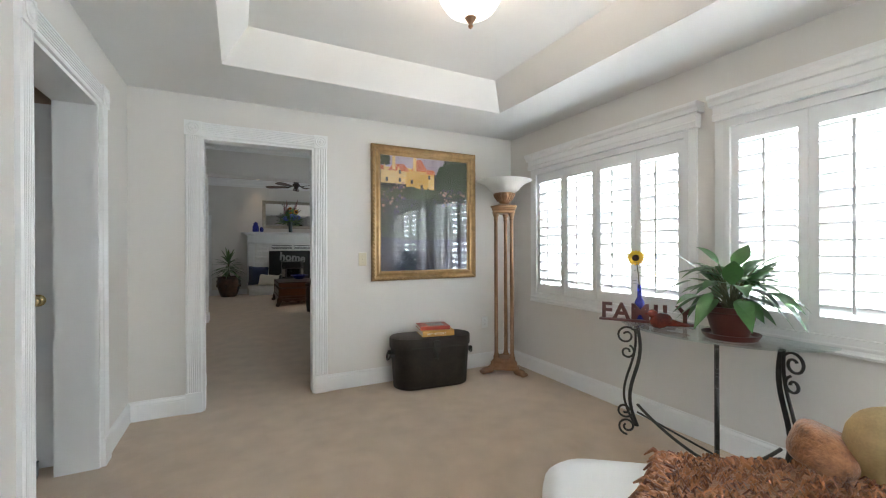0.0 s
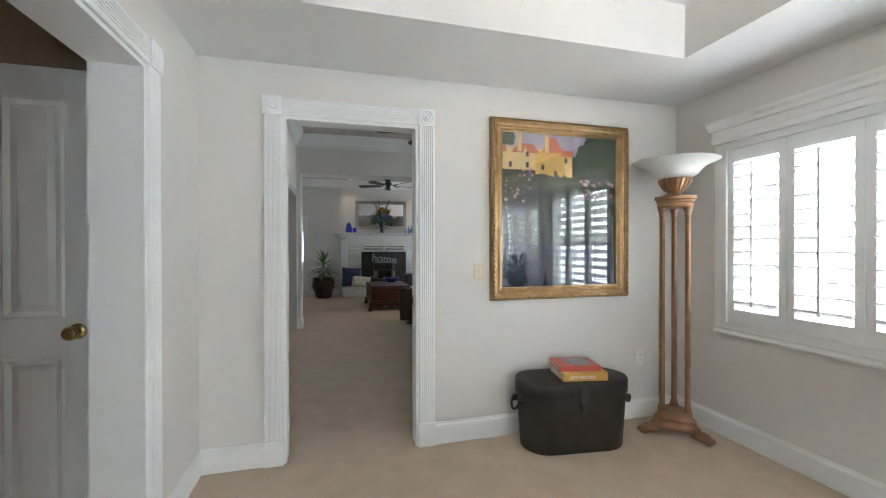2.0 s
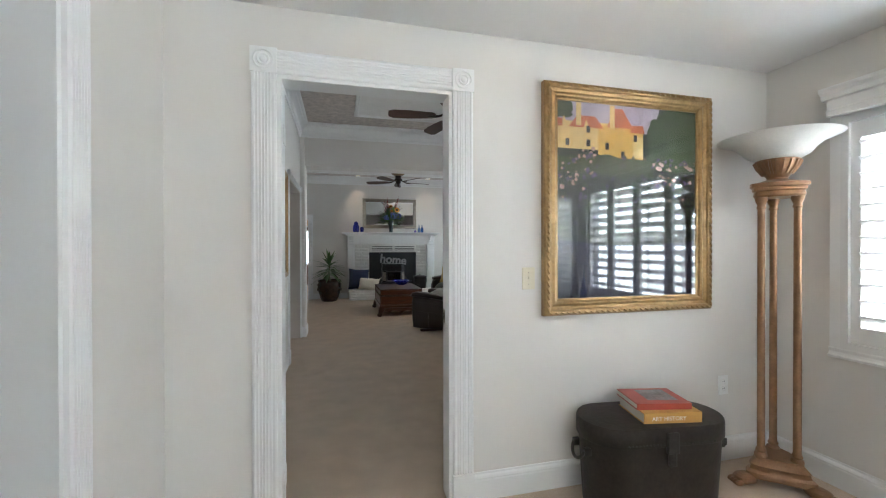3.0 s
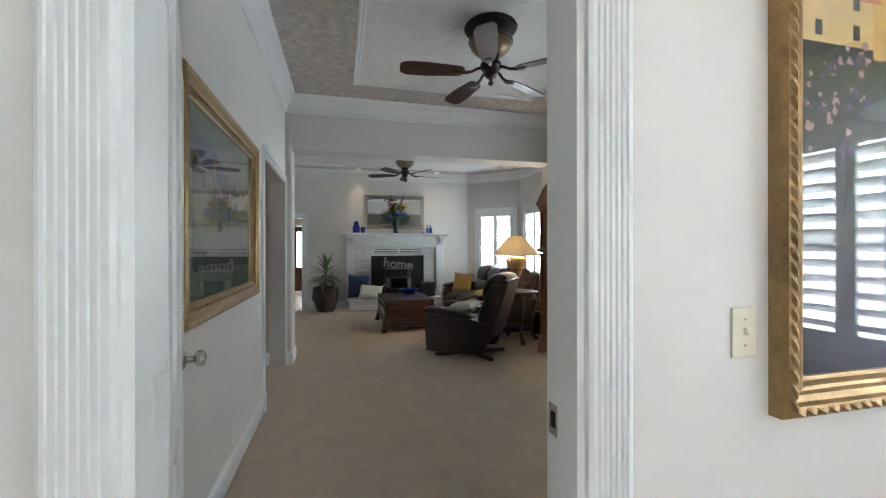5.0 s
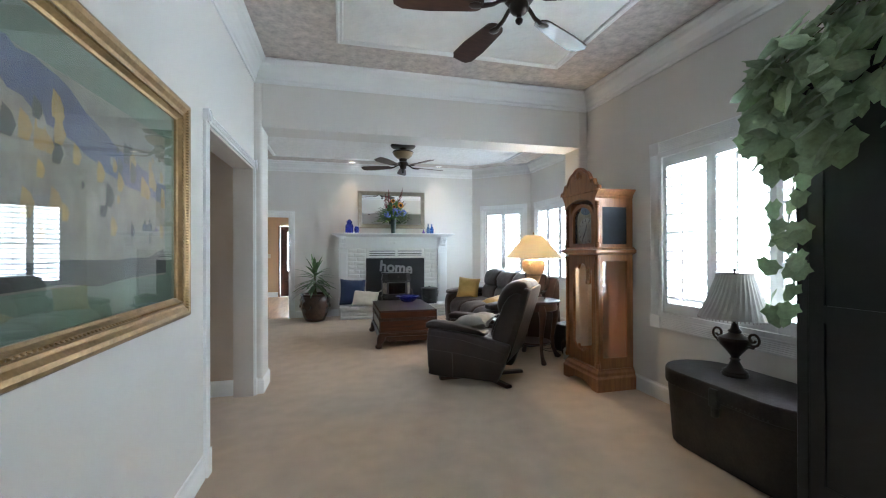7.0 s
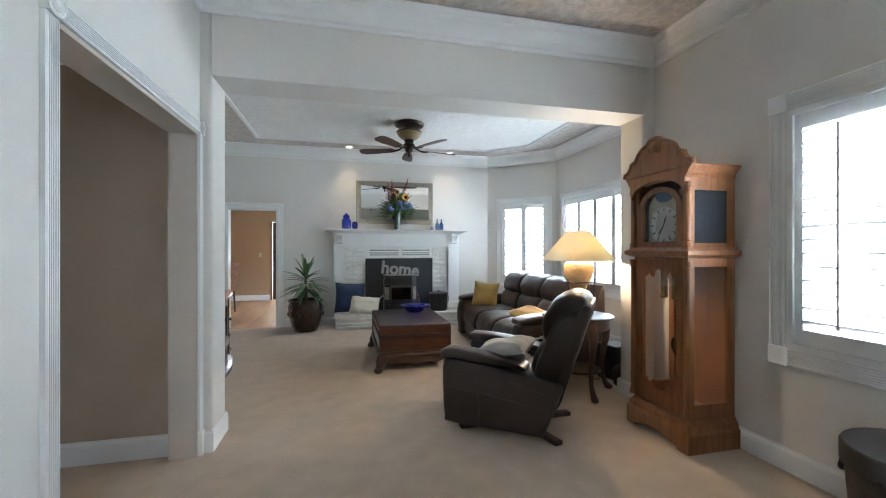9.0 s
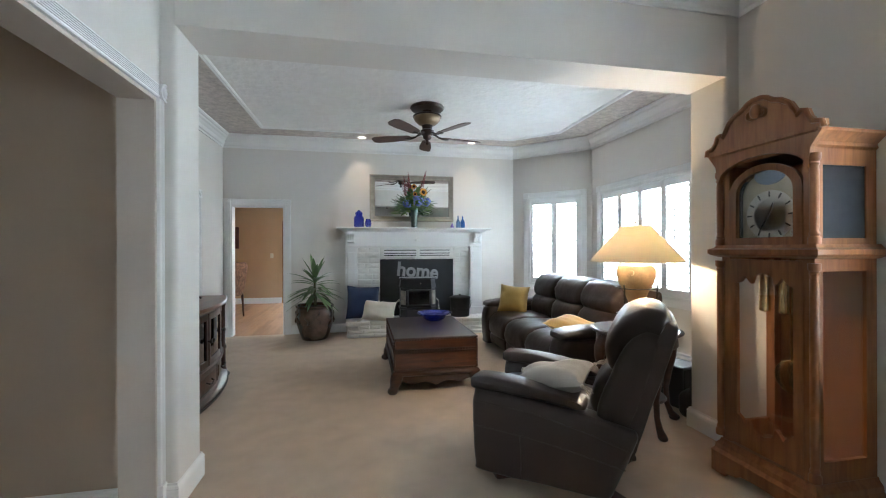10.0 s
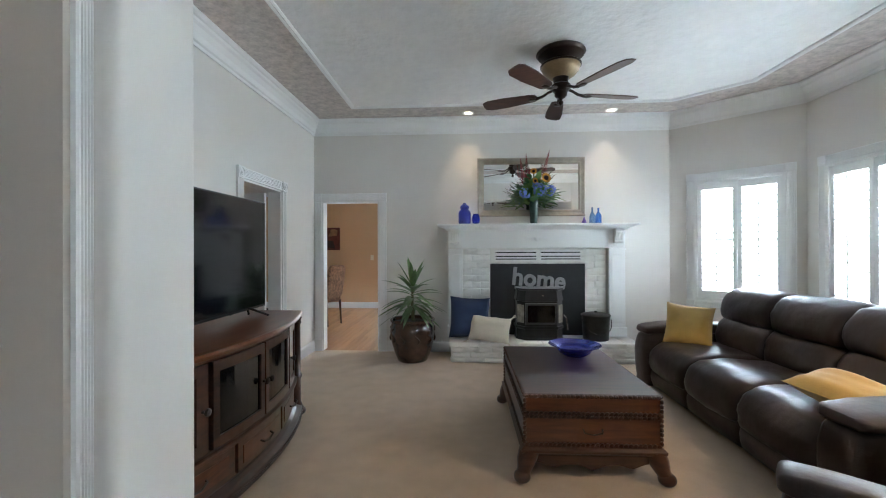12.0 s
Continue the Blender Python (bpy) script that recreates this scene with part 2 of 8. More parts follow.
def tube(bm, pts, radius, seg=8, flat=1.0):
    """A round or flattened bar along a line of points."""
    pts = [Vector(p) for p in pts]
    rings, up = [], None
    for i, p in enumerate(pts):
        d = (pts[min(i + 1, len(pts) - 1)] - pts[max(i - 1, 0)]).normalized()
        if up is None:
            up = Vector((0, 0, 1)) if abs(d.z) < 0.9 else Vector((1, 0, 0))
        side = d.cross(up).normalized()
        up = side.cross(d).normalized()
        r = radius[i] if isinstance(radius, (list, tuple)) else radius
        rings.append([bm.verts.new(p + side * (r * math.cos(2 * math.pi * k / seg)) + up * (r * flat * math.sin(2 * math.pi * k / seg))) for k in range(seg)])
    for a, b in zip(rings, rings[1:]):
        for k in range(seg):
            bm.faces.new((a[k], a[(k + 1) % seg], b[(k + 1) % seg], b[k]))
    bm.faces.new(rings[0])
    bm.faces.new(rings[-1])
    return bm


def prism(bm, outline, z0, z1, m=None):
    """A flat outline of (x, y), raised from z0 to z1."""
    lo = [bm.verts.new((x, y, z0)) for x, y in outline]
    hi = [bm.verts.new((x, y, z1)) for x, y in outline]
    bm.faces.new(lo[::-1])
    bm.faces.new(hi)
    for i in range(len(lo)):
        j = (i + 1) % len(lo)
        bm.faces.new((lo[i], lo[j], hi[j], hi[i]))
    if m is not None:
        for v in lo + hi:
            v.co = m @ v.co
    return bm


def sweep(bm, path, profile, closed=False):
    """A moulding: the profile of (offset to the left of the path, z) along a level path of (x, y), mitred at corners."""
    n = len(path)
    P = [Vector(p) for p in path]
    rings = []
    for i in range(n):
        a = P[i] - P[i - 1] if (i > 0 or closed) else P[1] - P[0]
        b = P[(i + 1) % n] - P[i] if (i < n - 1 or closed) else P[-1] - P[-2]
        a, b = a.normalized(), b.normalized()
        na, nb = Vector((-a.y, a.x)), Vector((-b.y, b.x))
        mt = (na + nb) / max(0.2, 1 + na.dot(nb))
        rings.append([bm.verts.new((P[i].x + mt.x * d, P[i].y + mt.y * d, z)) for d, z in profile])
    k = len(profile)
    for i in range(n if closed else n - 1):
        a, b = rings[i], rings[(i + 1) % n]
        for j in range(k):
            bm.faces.new((a[j], a[(j + 1) % k], b[(j + 1) % k], b[j]))
    if not closed:
        bm.faces.new(rings[0])
        bm.faces.new(rings[-1])
    return bm


def puff(bm, sx, sy, sz, m=None, power=3.0, n=14, pinch=0.0):
    """A stuffed cushion: a rounded block of half sizes sx, sy, sz, with corners pulled out a little if pinch is set."""
    rows = []
    for i in range(n + 1):
        th = math.pi * i / n - math.pi / 2
        row = []
        for j in range(2 * n):
            ph = 2 * math.pi * j / (2 * n)
            c = lambda v: math.copysign(abs(v) ** (2 / power), v)
            x, y, z = c(math.cos(th)) * c(math.cos(ph)), c(math.cos(th)) * c(math.sin(ph)), c(math.sin(th))
            if pinch:
                k = 1 - pinch * (1 - abs(x * y)) * max(abs(x), abs(y))
                x, y, z = x * k, y * k, z * (1 - 0.75 * max(abs(x), abs(y)) ** 3)
            p = Vector((x * sx, y * sy, z * sz))
            p += 0.006 * noise.noise_vector(p * 9 + Vector((sx * 50, sy * 70, 0)))
            row.append(bm.verts.new(m @ p if m is not None else p))
        rows.append(row)
    for a, b in zip(rows, rows[1:]):
        for j in range(2 * n):
            k = (j + 1) % (2 * n)
            bm.faces.new((a[j], a[k], b[k], b[j]))
    bmesh.ops.remove_doubles(bm, verts=rows[0] + rows[-1], dist=1e-4)
    return bm


def closed_curve(points, k=4):
    """A smooth closed line of (a, b) through the points."""
    n, out = len(points), []
    for i in range(n):
        p0, p1, p2, p3 = (Vector(points[(i + j) % n]) for j in (-1, 0, 1, 2))
        for j in range(k):
            t = j / k
            out.append(0.5 * (2 * p1 + (p2 - p0) * t + (2 * p0 - 5 * p1 + 4 * p2 - p3) * t * t + (3 * p1 - p0 - 3 * p2 + p3) * t ** 3))
    return out


def upholster(bm, profile, x0, x1, r=0.04, bulge=0.0, crease=0.004, m=None):
    """A stuffed, stitched form: a side profile of (y, z) drawn from x0 to x1, rounded off by r at both ends, with faint creases."""
    prof = closed_curve(profile)
    cy = (max(p.x for p in prof) + min(p.x for p in prof)) / 2
    cz = (max(p.y for p in prof) + min(p.y for p in prof)) / 2
    hy, hz = max(abs(p.x - cy) for p in prof), max(abs(p.y - cz) for p in prof)
    ts = [0, 0.08, 0.25, 0.55, 1.0]
    inner = max(2, int((x1 - x0 - 2 * r) / 0.045))
    xs = [x0 + r * t for t in ts] + [x0 + r + (x1 - x0 - 2 * r) * i / inner for i in range(1, inner)] + [x1 - r * t for t in reversed(ts)]
    rings = []
    for x in xs:
        e = min(x - x0, x1 - x)
        inset = r * (1 - math.sqrt(max(0.0, 1 - (1 - min(1, e / r)) ** 2)))
        u = 2 * (x - x0) / (x1 - x0) - 1
        grow = bulge * (1 - u * u)
        ring = []
        for p in prof:
            q = Vector((x, cy + (p.x - cy) * (hy - inset + grow) / hy, cz + (p.y - cz) * (hz - inset + grow) / hz))
            q += crease * noise.noise_vector(Vector((q.x * 5, q.y * 13, q.z * 13))) + 0.5 * crease * noise.noise_vector(q * 31)
            ring.append(bm.verts.new(m @ q if m is not None else q))
        rings.append(ring)
    n = len(prof)
    for a, b in zip(rings, rings[1:]):
        for i in range(n):
            bm.faces.new((a[i], a[(i + 1) % n], b[(i + 1) % n], b[i]))
    for ring in (rings[0], rings[-1]):
        bmesh.ops.triangulate(bm, faces=[bm.faces.new(ring)])
    return bm


def pillow_form(bm, sx, sy, sz, n=18):
    """A square pillow with pointed corners, edges drawn in between them and a plump middle."""
    grid = {}
    for side in (1, -1):
        for i in range(n + 1):
            for j in range(n + 1):
                u, v = -1 + 2 * i / n, -1 + 2 * j / n
                edge = i in (0, n) or j in (0, n)
                if edge and side < 0:
                    grid[side, i, j] = grid[1, i, j]
                    continue
                x, y = sx * u * (1 - 0.075 * (1 - v * v)), sy * v * (1 - 0.075 * (1 - u * u))
                z = side * sz * (max(0.0, (1 - u ** 4) * (1 - v ** 4)) ** 0.6)
                p = Vector((x, y, z))
                p += (0.012 if not edge else 0.004) * noise.noise_vector(Vector((u * 2.1 + sx * 40, v * 2.1, side * 2)))
                grid[side, i, j] = bm.verts.new(p)
    for side in (1, -1):
        for i in range(n):
            for j in range(n):
                q = [grid[side, i, j], grid[side, i + 1, j], grid[side, i + 1, j + 1], grid[side, i, j + 1]]
                if len(set(q)) == 4:
                    bm.faces.new(q if side > 0 else q[::-1])
    return bm


def wall(name, u0, u1, z0, z1, thick, openings, m, mat, label):
    """A wall from u0 to u1, its room face at w = 0 and its thickness behind it, with (u0, u1, z0, z1) openings through it. m lays (u, w, z) into the world."""
    us = sorted({u0, u1, *[o for op in openings for o in op[:2]]})
    zs = sorted({z0, z1, *[o for op in openings for o in op[2:]]})
    solid = {}
    for i in range(len(us) - 1):
        for j in range(len(zs) - 1):
            cu, cz = (us[i] + us[i + 1]) / 2, (zs[j] + zs[j + 1]) / 2
            solid[i, j] = not any(a < cu < b and c < cz < d for a, b, c, d in openings)
    bm = bmesh.new()
    cache = {}

    def v(u, w, z):
        if (u, w, z) not in cache:
            cache[u, w, z] = bm.verts.new(m @ Vector((u, w, z)))
        return cache[u, w, z]

    for (i, j), s in solid.items():
        if not s:
            continue
        a, b, c, d = us[i], us[i + 1], zs[j], zs[j + 1]
        bm.faces.new((v(a, 0, c), v(b, 0, c), v(b, 0, d), v(a, 0, d)))
        bm.faces.new((v(b, thick, c), v(a, thick, c), v(a, thick, d), v(b, thick, d)))
        if not solid.get((i - 1, j)):
            bm.faces.new((v(a, thick, c), v(a, 0, c), v(a, 0, d), v(a, thick, d)))
        if not solid.get((i + 1, j)):
            bm.faces.new((v(b, 0, c), v(b, thick, c), v(b, thick, d), v(b, 0, d)))
        if not solid.get((i, j - 1)):
            bm.faces.new((v(a, 0, c), v(a, thick, c), v(b, thick, c), v(b, 0, c)))
        if not solid.get((i, j + 1)):
            bm.faces.new((v(a, 0, d), v(b, 0, d), v(b, thick, d), v(a, thick, d)))
    return structure(part(name, bm, mat), label, "wall")


def facing(x, y, yaw):
    """Lays (u, w, z) into the world: u runs to the right of someone who faces the wall from the room, w goes behind it."""
    return pose(x, y, 0, 0, 0, yaw)


FLUTED = [(0.0, 0.0), (0.0, -0.016), (0.008, -0.02)] + [(0.014 + 0.0135 * i + k, w) for i in range(6) for k, w in ((0, -0.02), (0.002, -0.0155), (0.0085, -0.0155), (0.0105, -0.02))] + [(0.097, -0.02), (0.105, -0.016), (0.105, 0.0)]


def strip(bm, profile, a, b, along, off, m):
    """The profile of (across, w) drawn from a to b, along 'z' or 'u'; off is where the profile's across = 0 lies."""
    ends = []
    for s in (a, b):
        ends.append([bm.verts.new(m @ (Vector((off + c, w, s)) if along == "z" else Vector((s, w, off + c)))) for c, w in profile])
    n = len(profile)
    for i in range(n):
        j = (i + 1) % n
        bm.faces.new((ends[0][i], ends[0][j], ends[1][j], ends[1][i]))
    bm.faces.new(ends[0])
    bm.faces.new(ends[1])


def rosette(bm, u, z, m, size=0.112):
    vs = box(bm, u - size / 2, u + size / 2, -0.027, 0, z - size / 2, z + size / 2, m)
    mm = m @ Matrix.Translation((u, -0.027, z)) @ pose(0, 0, 0, 90)
    lathe(bm, [(0.046, 0), (0.046, 0.004), (0.04, 0.006), (0.036, 0.001), (0.028, 0.001), (0.024, 0.007), (0.016, 0.003), (0.01, 0.008), (0.003, 0.01)], 18, mm)


def casing(owner, u0, u1, top, m, bottom=None, cw=0.105):
    """Fluted casing with corner blocks round an opening; with plinths on the floor, or all round if bottom is given."""
    k = cw / 0.105
    prof = [(c * k, w) for c, w in FLUTED]
    lo = 0.15 if bottom is None else bottom
    for name, off in (("side_casing", u0 - cw), ("side_casing", u1)):
        bm = bmesh.new()
        strip(bm, prof, lo, top, "z", off, m)
        part(name, bm, WHITE, owner)
    bm = bmesh.new()
    strip(bm, prof, u0, u1, "u", top, m)
    part("head_casing", bm, WHITE, owner)
    for u in (u0 - cw / 2, u1 + cw / 2):
        bm = bmesh.new()
        if bottom is None:
            rosette(bm, u, top + cw / 2, m, cw + 0.006)
        else:
            box(bm, u - cw / 2 - 0.003, u + cw / 2 + 0.003, -0.024, 0, top - 0.003, top + cw + 0.003, m, bevel=0.003, seg=1)
        part("corner_block", bm, WHITE, owner)
        if bottom is not None:
            bm = bmesh.new()
            box(bm, u - cw / 2 - 0.003, u + cw / 2 + 0.003, -0.024, 0, bottom - cw - 0.003, bottom + 0.003, m, bevel=0.003, seg=1)
            part("corner_block", bm, WHITE, owner)
        else:
            bm = bmesh.new()
            box(bm, u - cw / 2 - 0.003, u + cw / 2 + 0.003, -0.027, 0, 0, 0.15, m)
            part("plinth_block", bm, WHITE, owner)
    if bottom is not None:
        bm = bmesh.new()
        strip(bm, prof, u0, u1, "u", bottom - cw, m)
        part("sill_casing", bm, WHITE, owner)


def jamb(owner, u0, u1, top, thick, m, t=0.018, mat=None):
    """The lining of a doorway."""
    bm = bmesh.new()
    box(bm, u0 - 0.004, u0 + t, -0.002, thick + 0.002, 0, top, m)
    part("jamb", bm, mat or WHITE, owner)
    bm = bmesh.new()
    box(bm, u1 - t, u1 + 0.004, -0.002, thick + 0.002, 0, top, m)
    part("jamb", bm, mat or WHITE, owner)
    bm = bmesh.new()
    box(bm, u0 + t, u1 - t, -0.002, thick + 0.002, top - t, top + 0.004, m)
    part("head_jamb", bm, mat or WHITE, owner)


LOUVRES = {}


def louvre_mesh(w):
    key = round(w, 3)
    if key not in LOUVRES:
        bm = bmesh.new()
        prof = [(-0.038, -0.0036), (-0.038, 0.0036), (-0.015, 0.006), (0.02, 0.0055), (0.038, 0.002), (0.038, -0.002), (0.02, -0.0055), (-0.015, -0.006)]
        a = [bm.verts.new((-w / 2, y, z)) for y, z in prof]
        b = [bm.verts.new((w / 2, y, z)) for y, z in prof]
        for i in range(8):
            bm.faces.new((a[i], a[(i + 1) % 8], b[(i + 1) % 8], b[i]))
        bm.faces.new(a)
        bm.faces.new(b)
        bmesh.ops.recalc_face_normals(bm, faces=bm.faces)
        me = bpy.data.meshes.new("louvre")
        bm.to_mesh(me)
        bm.free()
        me.materials.append(SHUTTER)
        LOUVRES[key] = me
    return LOUVRES[key]


def shutter_window(name, u0, u1, z0, z1, panels, m, thick, label, tilt=12, mid=False, seed=1):
    """A window with white plantation shutters in front of a white sash, filling the opening (u0, u1, z0, z1)."""
    ob = thing(name, label, "window")
    structure(ob)
    rnd = random.Random(seed)
    fr = 0.035
    bm = bmesh.new()
    for a in ((u0, u0 + fr, z0, z1), (u1 - fr, u1, z0, z1), (u0 + fr, u1 - fr, z0, z0 + fr), (u0 + fr, u1 - fr, z1 - fr, z1)):
        box(bm, a[0], a[1], -0.022, 0.06, a[2], a[3], m)
    part("window_frame", bm, SHUTTER, ob)
    # the sash behind, with its meeting rail and glass
    sb = bmesh.new()
    y0, y1 = thick - 0.06, thick - 0.03
    zm = z0 + 0.5 * (z1 - z0)
    for a in ((u0, u0 + 0.05, z0, z1), (u1 - 0.05, u1, z0, z1), (u0 + 0.05, u1 - 0.05, z0, z0 + 0.05), (u0 + 0.05, u1 - 0.05, z1 - 0.05, z1), (u0 + 0.05, u1 - 0.05, zm - 0.02, zm + 0.02)):
        box(sb, a[0], a[1], y0, y1, a[2], a[3], m)
    part("sash", sb, SHUTTER, ob)
    gb = bmesh.new()
    box(gb, u0 + 0.05, u1 - 0.05, thick - 0.047, thick - 0.043, z0 + 0.05, z1 - 0.05, m)
    pane = part("pane", gb, CLEAR, ob)
    pane.visible_shadow = False
    pw = (u1 - u0 - 2 * fr) / panels
    for p in range(panels):
        a, b = u0 + fr + p * pw + 0.0015, u0 + fr + (p + 1) * pw - 0.0015
        c, d = z0 + fr + 0.002, z1 - fr - 0.002
        st = 0.042
        bm = bmesh.new()
        rails = [(a, a + st, c, d), (b - st, b, c, d), (a + st, b - st, c, c + 0.085), (a + st, b - st, d - 0.085, d)]
        for r in rails:
            box(bm, r[0], r[1], -0.006, 0.022, r[2], r[3], m)
        panel = part("shutter_panel", bm, SHUTTER, ob)
        zz0, zz1 = c + 0.085, d - 0.085
        n = max(3, round((zz1 - zz0) / 0.0785))
        me = louvre_mesh(b - a - 2 * st - 0.004)
        tl = tilt + rnd.uniform(-3, 3)
        for i in range(n):
            lv = new("louvre", me)
            lv.parent = panel
            lv.matrix_world = m @ Matrix.Translation(((a + b) / 2, 0.008, zz0 + (i + 0.5) * (zz1 - zz0) / n)) @ pose(0, 0, 0, tl + rnd.uniform(-1, 1))
        bm = bmesh.new()
        box(bm, (a + b) / 2 - 0.006, (a + b) / 2 + 0.006, -0.042, -0.033, zz0 + 0.03, zz1 - 0.02, m)
        part("tilt_rod", bm, SHUTTER, panel)
    return ob


BASE_PROFILE = [(0, 0), (0.014, 0), (0.014, 0.098), (0.012, 0.108), (0.016, 0.113), (0.012, 0.123), (0.006, 0.13), (0.005, 0.14), (0, 0.14)]


def baseboard(path):
    bm = bmesh.new()
    sweep(bm, path, BASE_PROFILE)
    return structure(part("baseboard", bm, WHITE), "white painted moulded baseboard along the wall", "baseboard")


def six_panel_door(owner, w, h, m, t=0.035, name="leaf"):
    """A white moulded door leaf from u = 0 to w, its face at y = 0, with raised panels on both faces."""
    bm = bmesh.new()
    box(bm, 0, w, 0, t, 0.01, h, m)
    leaf = part(name, bm, WHITE, owner)
    pw = (w - 0.34) / 2
    for u in (0.115, 0.225 + pw):
        for z0, z1 in ((0.22, 0.84), (1.0, h - 0.13)):
            for y, s in ((0, -1), (t, 1)):
                b2 = bmesh.new()
                rim = [(u, z0), (u + pw, z0), (u + pw, z1), (u, z1)]
                rings = []
                for inset, out in ((0, 0), (0.008, 0.007), (0.02, 0.004), (0.03, 0.001), (0.055, 0.006)):
                    rings.append([b2.verts.new(m @ Vector((cu + (inset if cu == u else -inset), y + s * out, cz + (inset if cz == z0 else -inset)))) for cu, cz in rim])
                for r0, r1 in zip(rings, rings[1:]):
                    for i in range(4):
                        b2.faces.new((r0[i], r0[(i + 1) % 4], r1[(i + 1) % 4], r1[i]))
                b2.faces.new(rings[-1])
                part("panel", b2, WHITE, leaf)
    return leaf


def door_knob(owner, m, mat):
    """Rose and knob, standing out of the door along -w."""
    bm = bmesh.new()
    lathe(bm, [(0.033, 0), (0.033, 0.004), (0.026, 0.01), (0.012, 0.013), (0.011, 0.032), (0.02, 0.038), (0.028, 0.048), (0.029, 0.058), (0.024, 0.068), (0.01, 0.073), (0.002, 0.074)], 20, m @ pose(0, 0, 0, 90))
    return part("knob", bm, mat, owner, smooth=True)


# ---- plan ----
XR1, XR2, XL2 = 3.31, 3.66, 0.165       # right wall of the first room; right and left walls of the sitting room
H1, H2 = 2.375, 3.07                   # ceilings
YB, XLB, XRB = 8.56, -0.91, 4.70       # back wall, left wall and bay wall of the fireplace end
Y0 = -6.2                              # behind the start
BEAM0, BEAM1, BEAMZ = 4.18, 4.50, 2.47

bm = bmesh.new()
box(bm, -3.2, 5.2, Y0 - 0.2, YB + 0.02, -0.12, 0)
structure(part("floor", bm, CARPET), "tan cut-pile carpet floor with faint tread marks", "floor")

# door wall between the rooms; its face to the first room at y = 0
D0, D1, DH = 0.45, 1.27, 2.07
M_DOORWALL = facing(0, 0, 0)
wall("wall_door", -0.2, XR2 + 0.15, 0, H2 + 0.1, 0.12, [(D0, D1, -1, DH)], M_DOORWALL, PAINT, "greige painted partition wall with a cased doorway")
door_1 = structure(thing("door_1", "open white panelled door in a fluted white casing", "door"))
casing(door_1, D0, D1, DH, M_DOORWALL)
jamb(door_1, D0, D1, DH, 0.12, M_DOORWALL)
M_DOORBACK = facing(0, 0.12, 180)
casing(door_1, -D1, -D0, DH, M_DOORBACK)
HINGE = pose(D0 + 0.004, 0.168, 0, 0, 0, 107)
leaf = six_panel_door(door_1, 0.78, 2.02, HINGE)
door_knob(leaf, HINGE @ Matrix.Translation((0.715, 0, 0.93)), NICKEL)
door_knob(leaf, HINGE @ Matrix.Translation((0.715, 0.035, 0.93)) @ pose(0, 0, 0, 0, 0, 180), NICKEL)
for z in (0.2, 1.05, 1.82):
    bm = bmesh.new()
    lathe(bm, [(0.007, -0.045), (0.007, 0.045)], 10, pose(D0 + 0.014, 0.125, z))
    box(bm, D0 + 0.0185, D0 + 0.021, 0.06, 0.12, z - 0.045, z + 0.045)
    part("hinge", bm, WHITEPLASTIC, door_1)
bm = bmesh.new()
box(bm, D1 - 0.0205, D1 - 0.0185, 0.075, 0.11, 0.895, 0.965)
strike = part("strike_plate", bm, NICKEL, door_1)
bm = bmesh.new()
box(bm, D1 - 0.0215, D1 - 0.0205, 0.083, 0.1, 0.912, 0.948)
part("latch_hole", bm, DARK, strike)

# first room
M_L1 = facing(0, 0, 90)     # left wall, u = y
wall("wall_left_first", Y0, 0, 0, H1 + 0.4, 0.19, [(-1.50, -0.65, -1, 2.04)], M_L1, PAINT, "greige painted wall with a cased doorway")
door_2 = structure(thing("door_2", "white cased doorway to a small passage", "doorway"))
casing(door_2, -1.50, -0.65, 2.04, M_L1)
jamb(door_2, -1.50, -0.65, 2.04, 0.19, M_L1)
M_R1 = facing(XR1, 0, -90)  # right wall, u = -y
W1 = (0.40, 1.93, 0.75, 1.97)
W2 = (2.14, 3.67, 0.75, 1.97)
wall("wall_right_first", 0, -Y0, 0, H1 + 0.4, 0.15, [W1, W2], M_R1, PAINT, "greige painted wall with two shuttered windows")
# the opening is invented, out of view, to light the door wall
wall("wall_back_first", -XR1 - 0.15, 0.19, 0, H1 + 0.4, 0.15, [(-2.4, -1.2, 0.9, 2.0)], facing(0, Y0, 180), PAINT, "greige painted back wall with an added unseen opening for light")
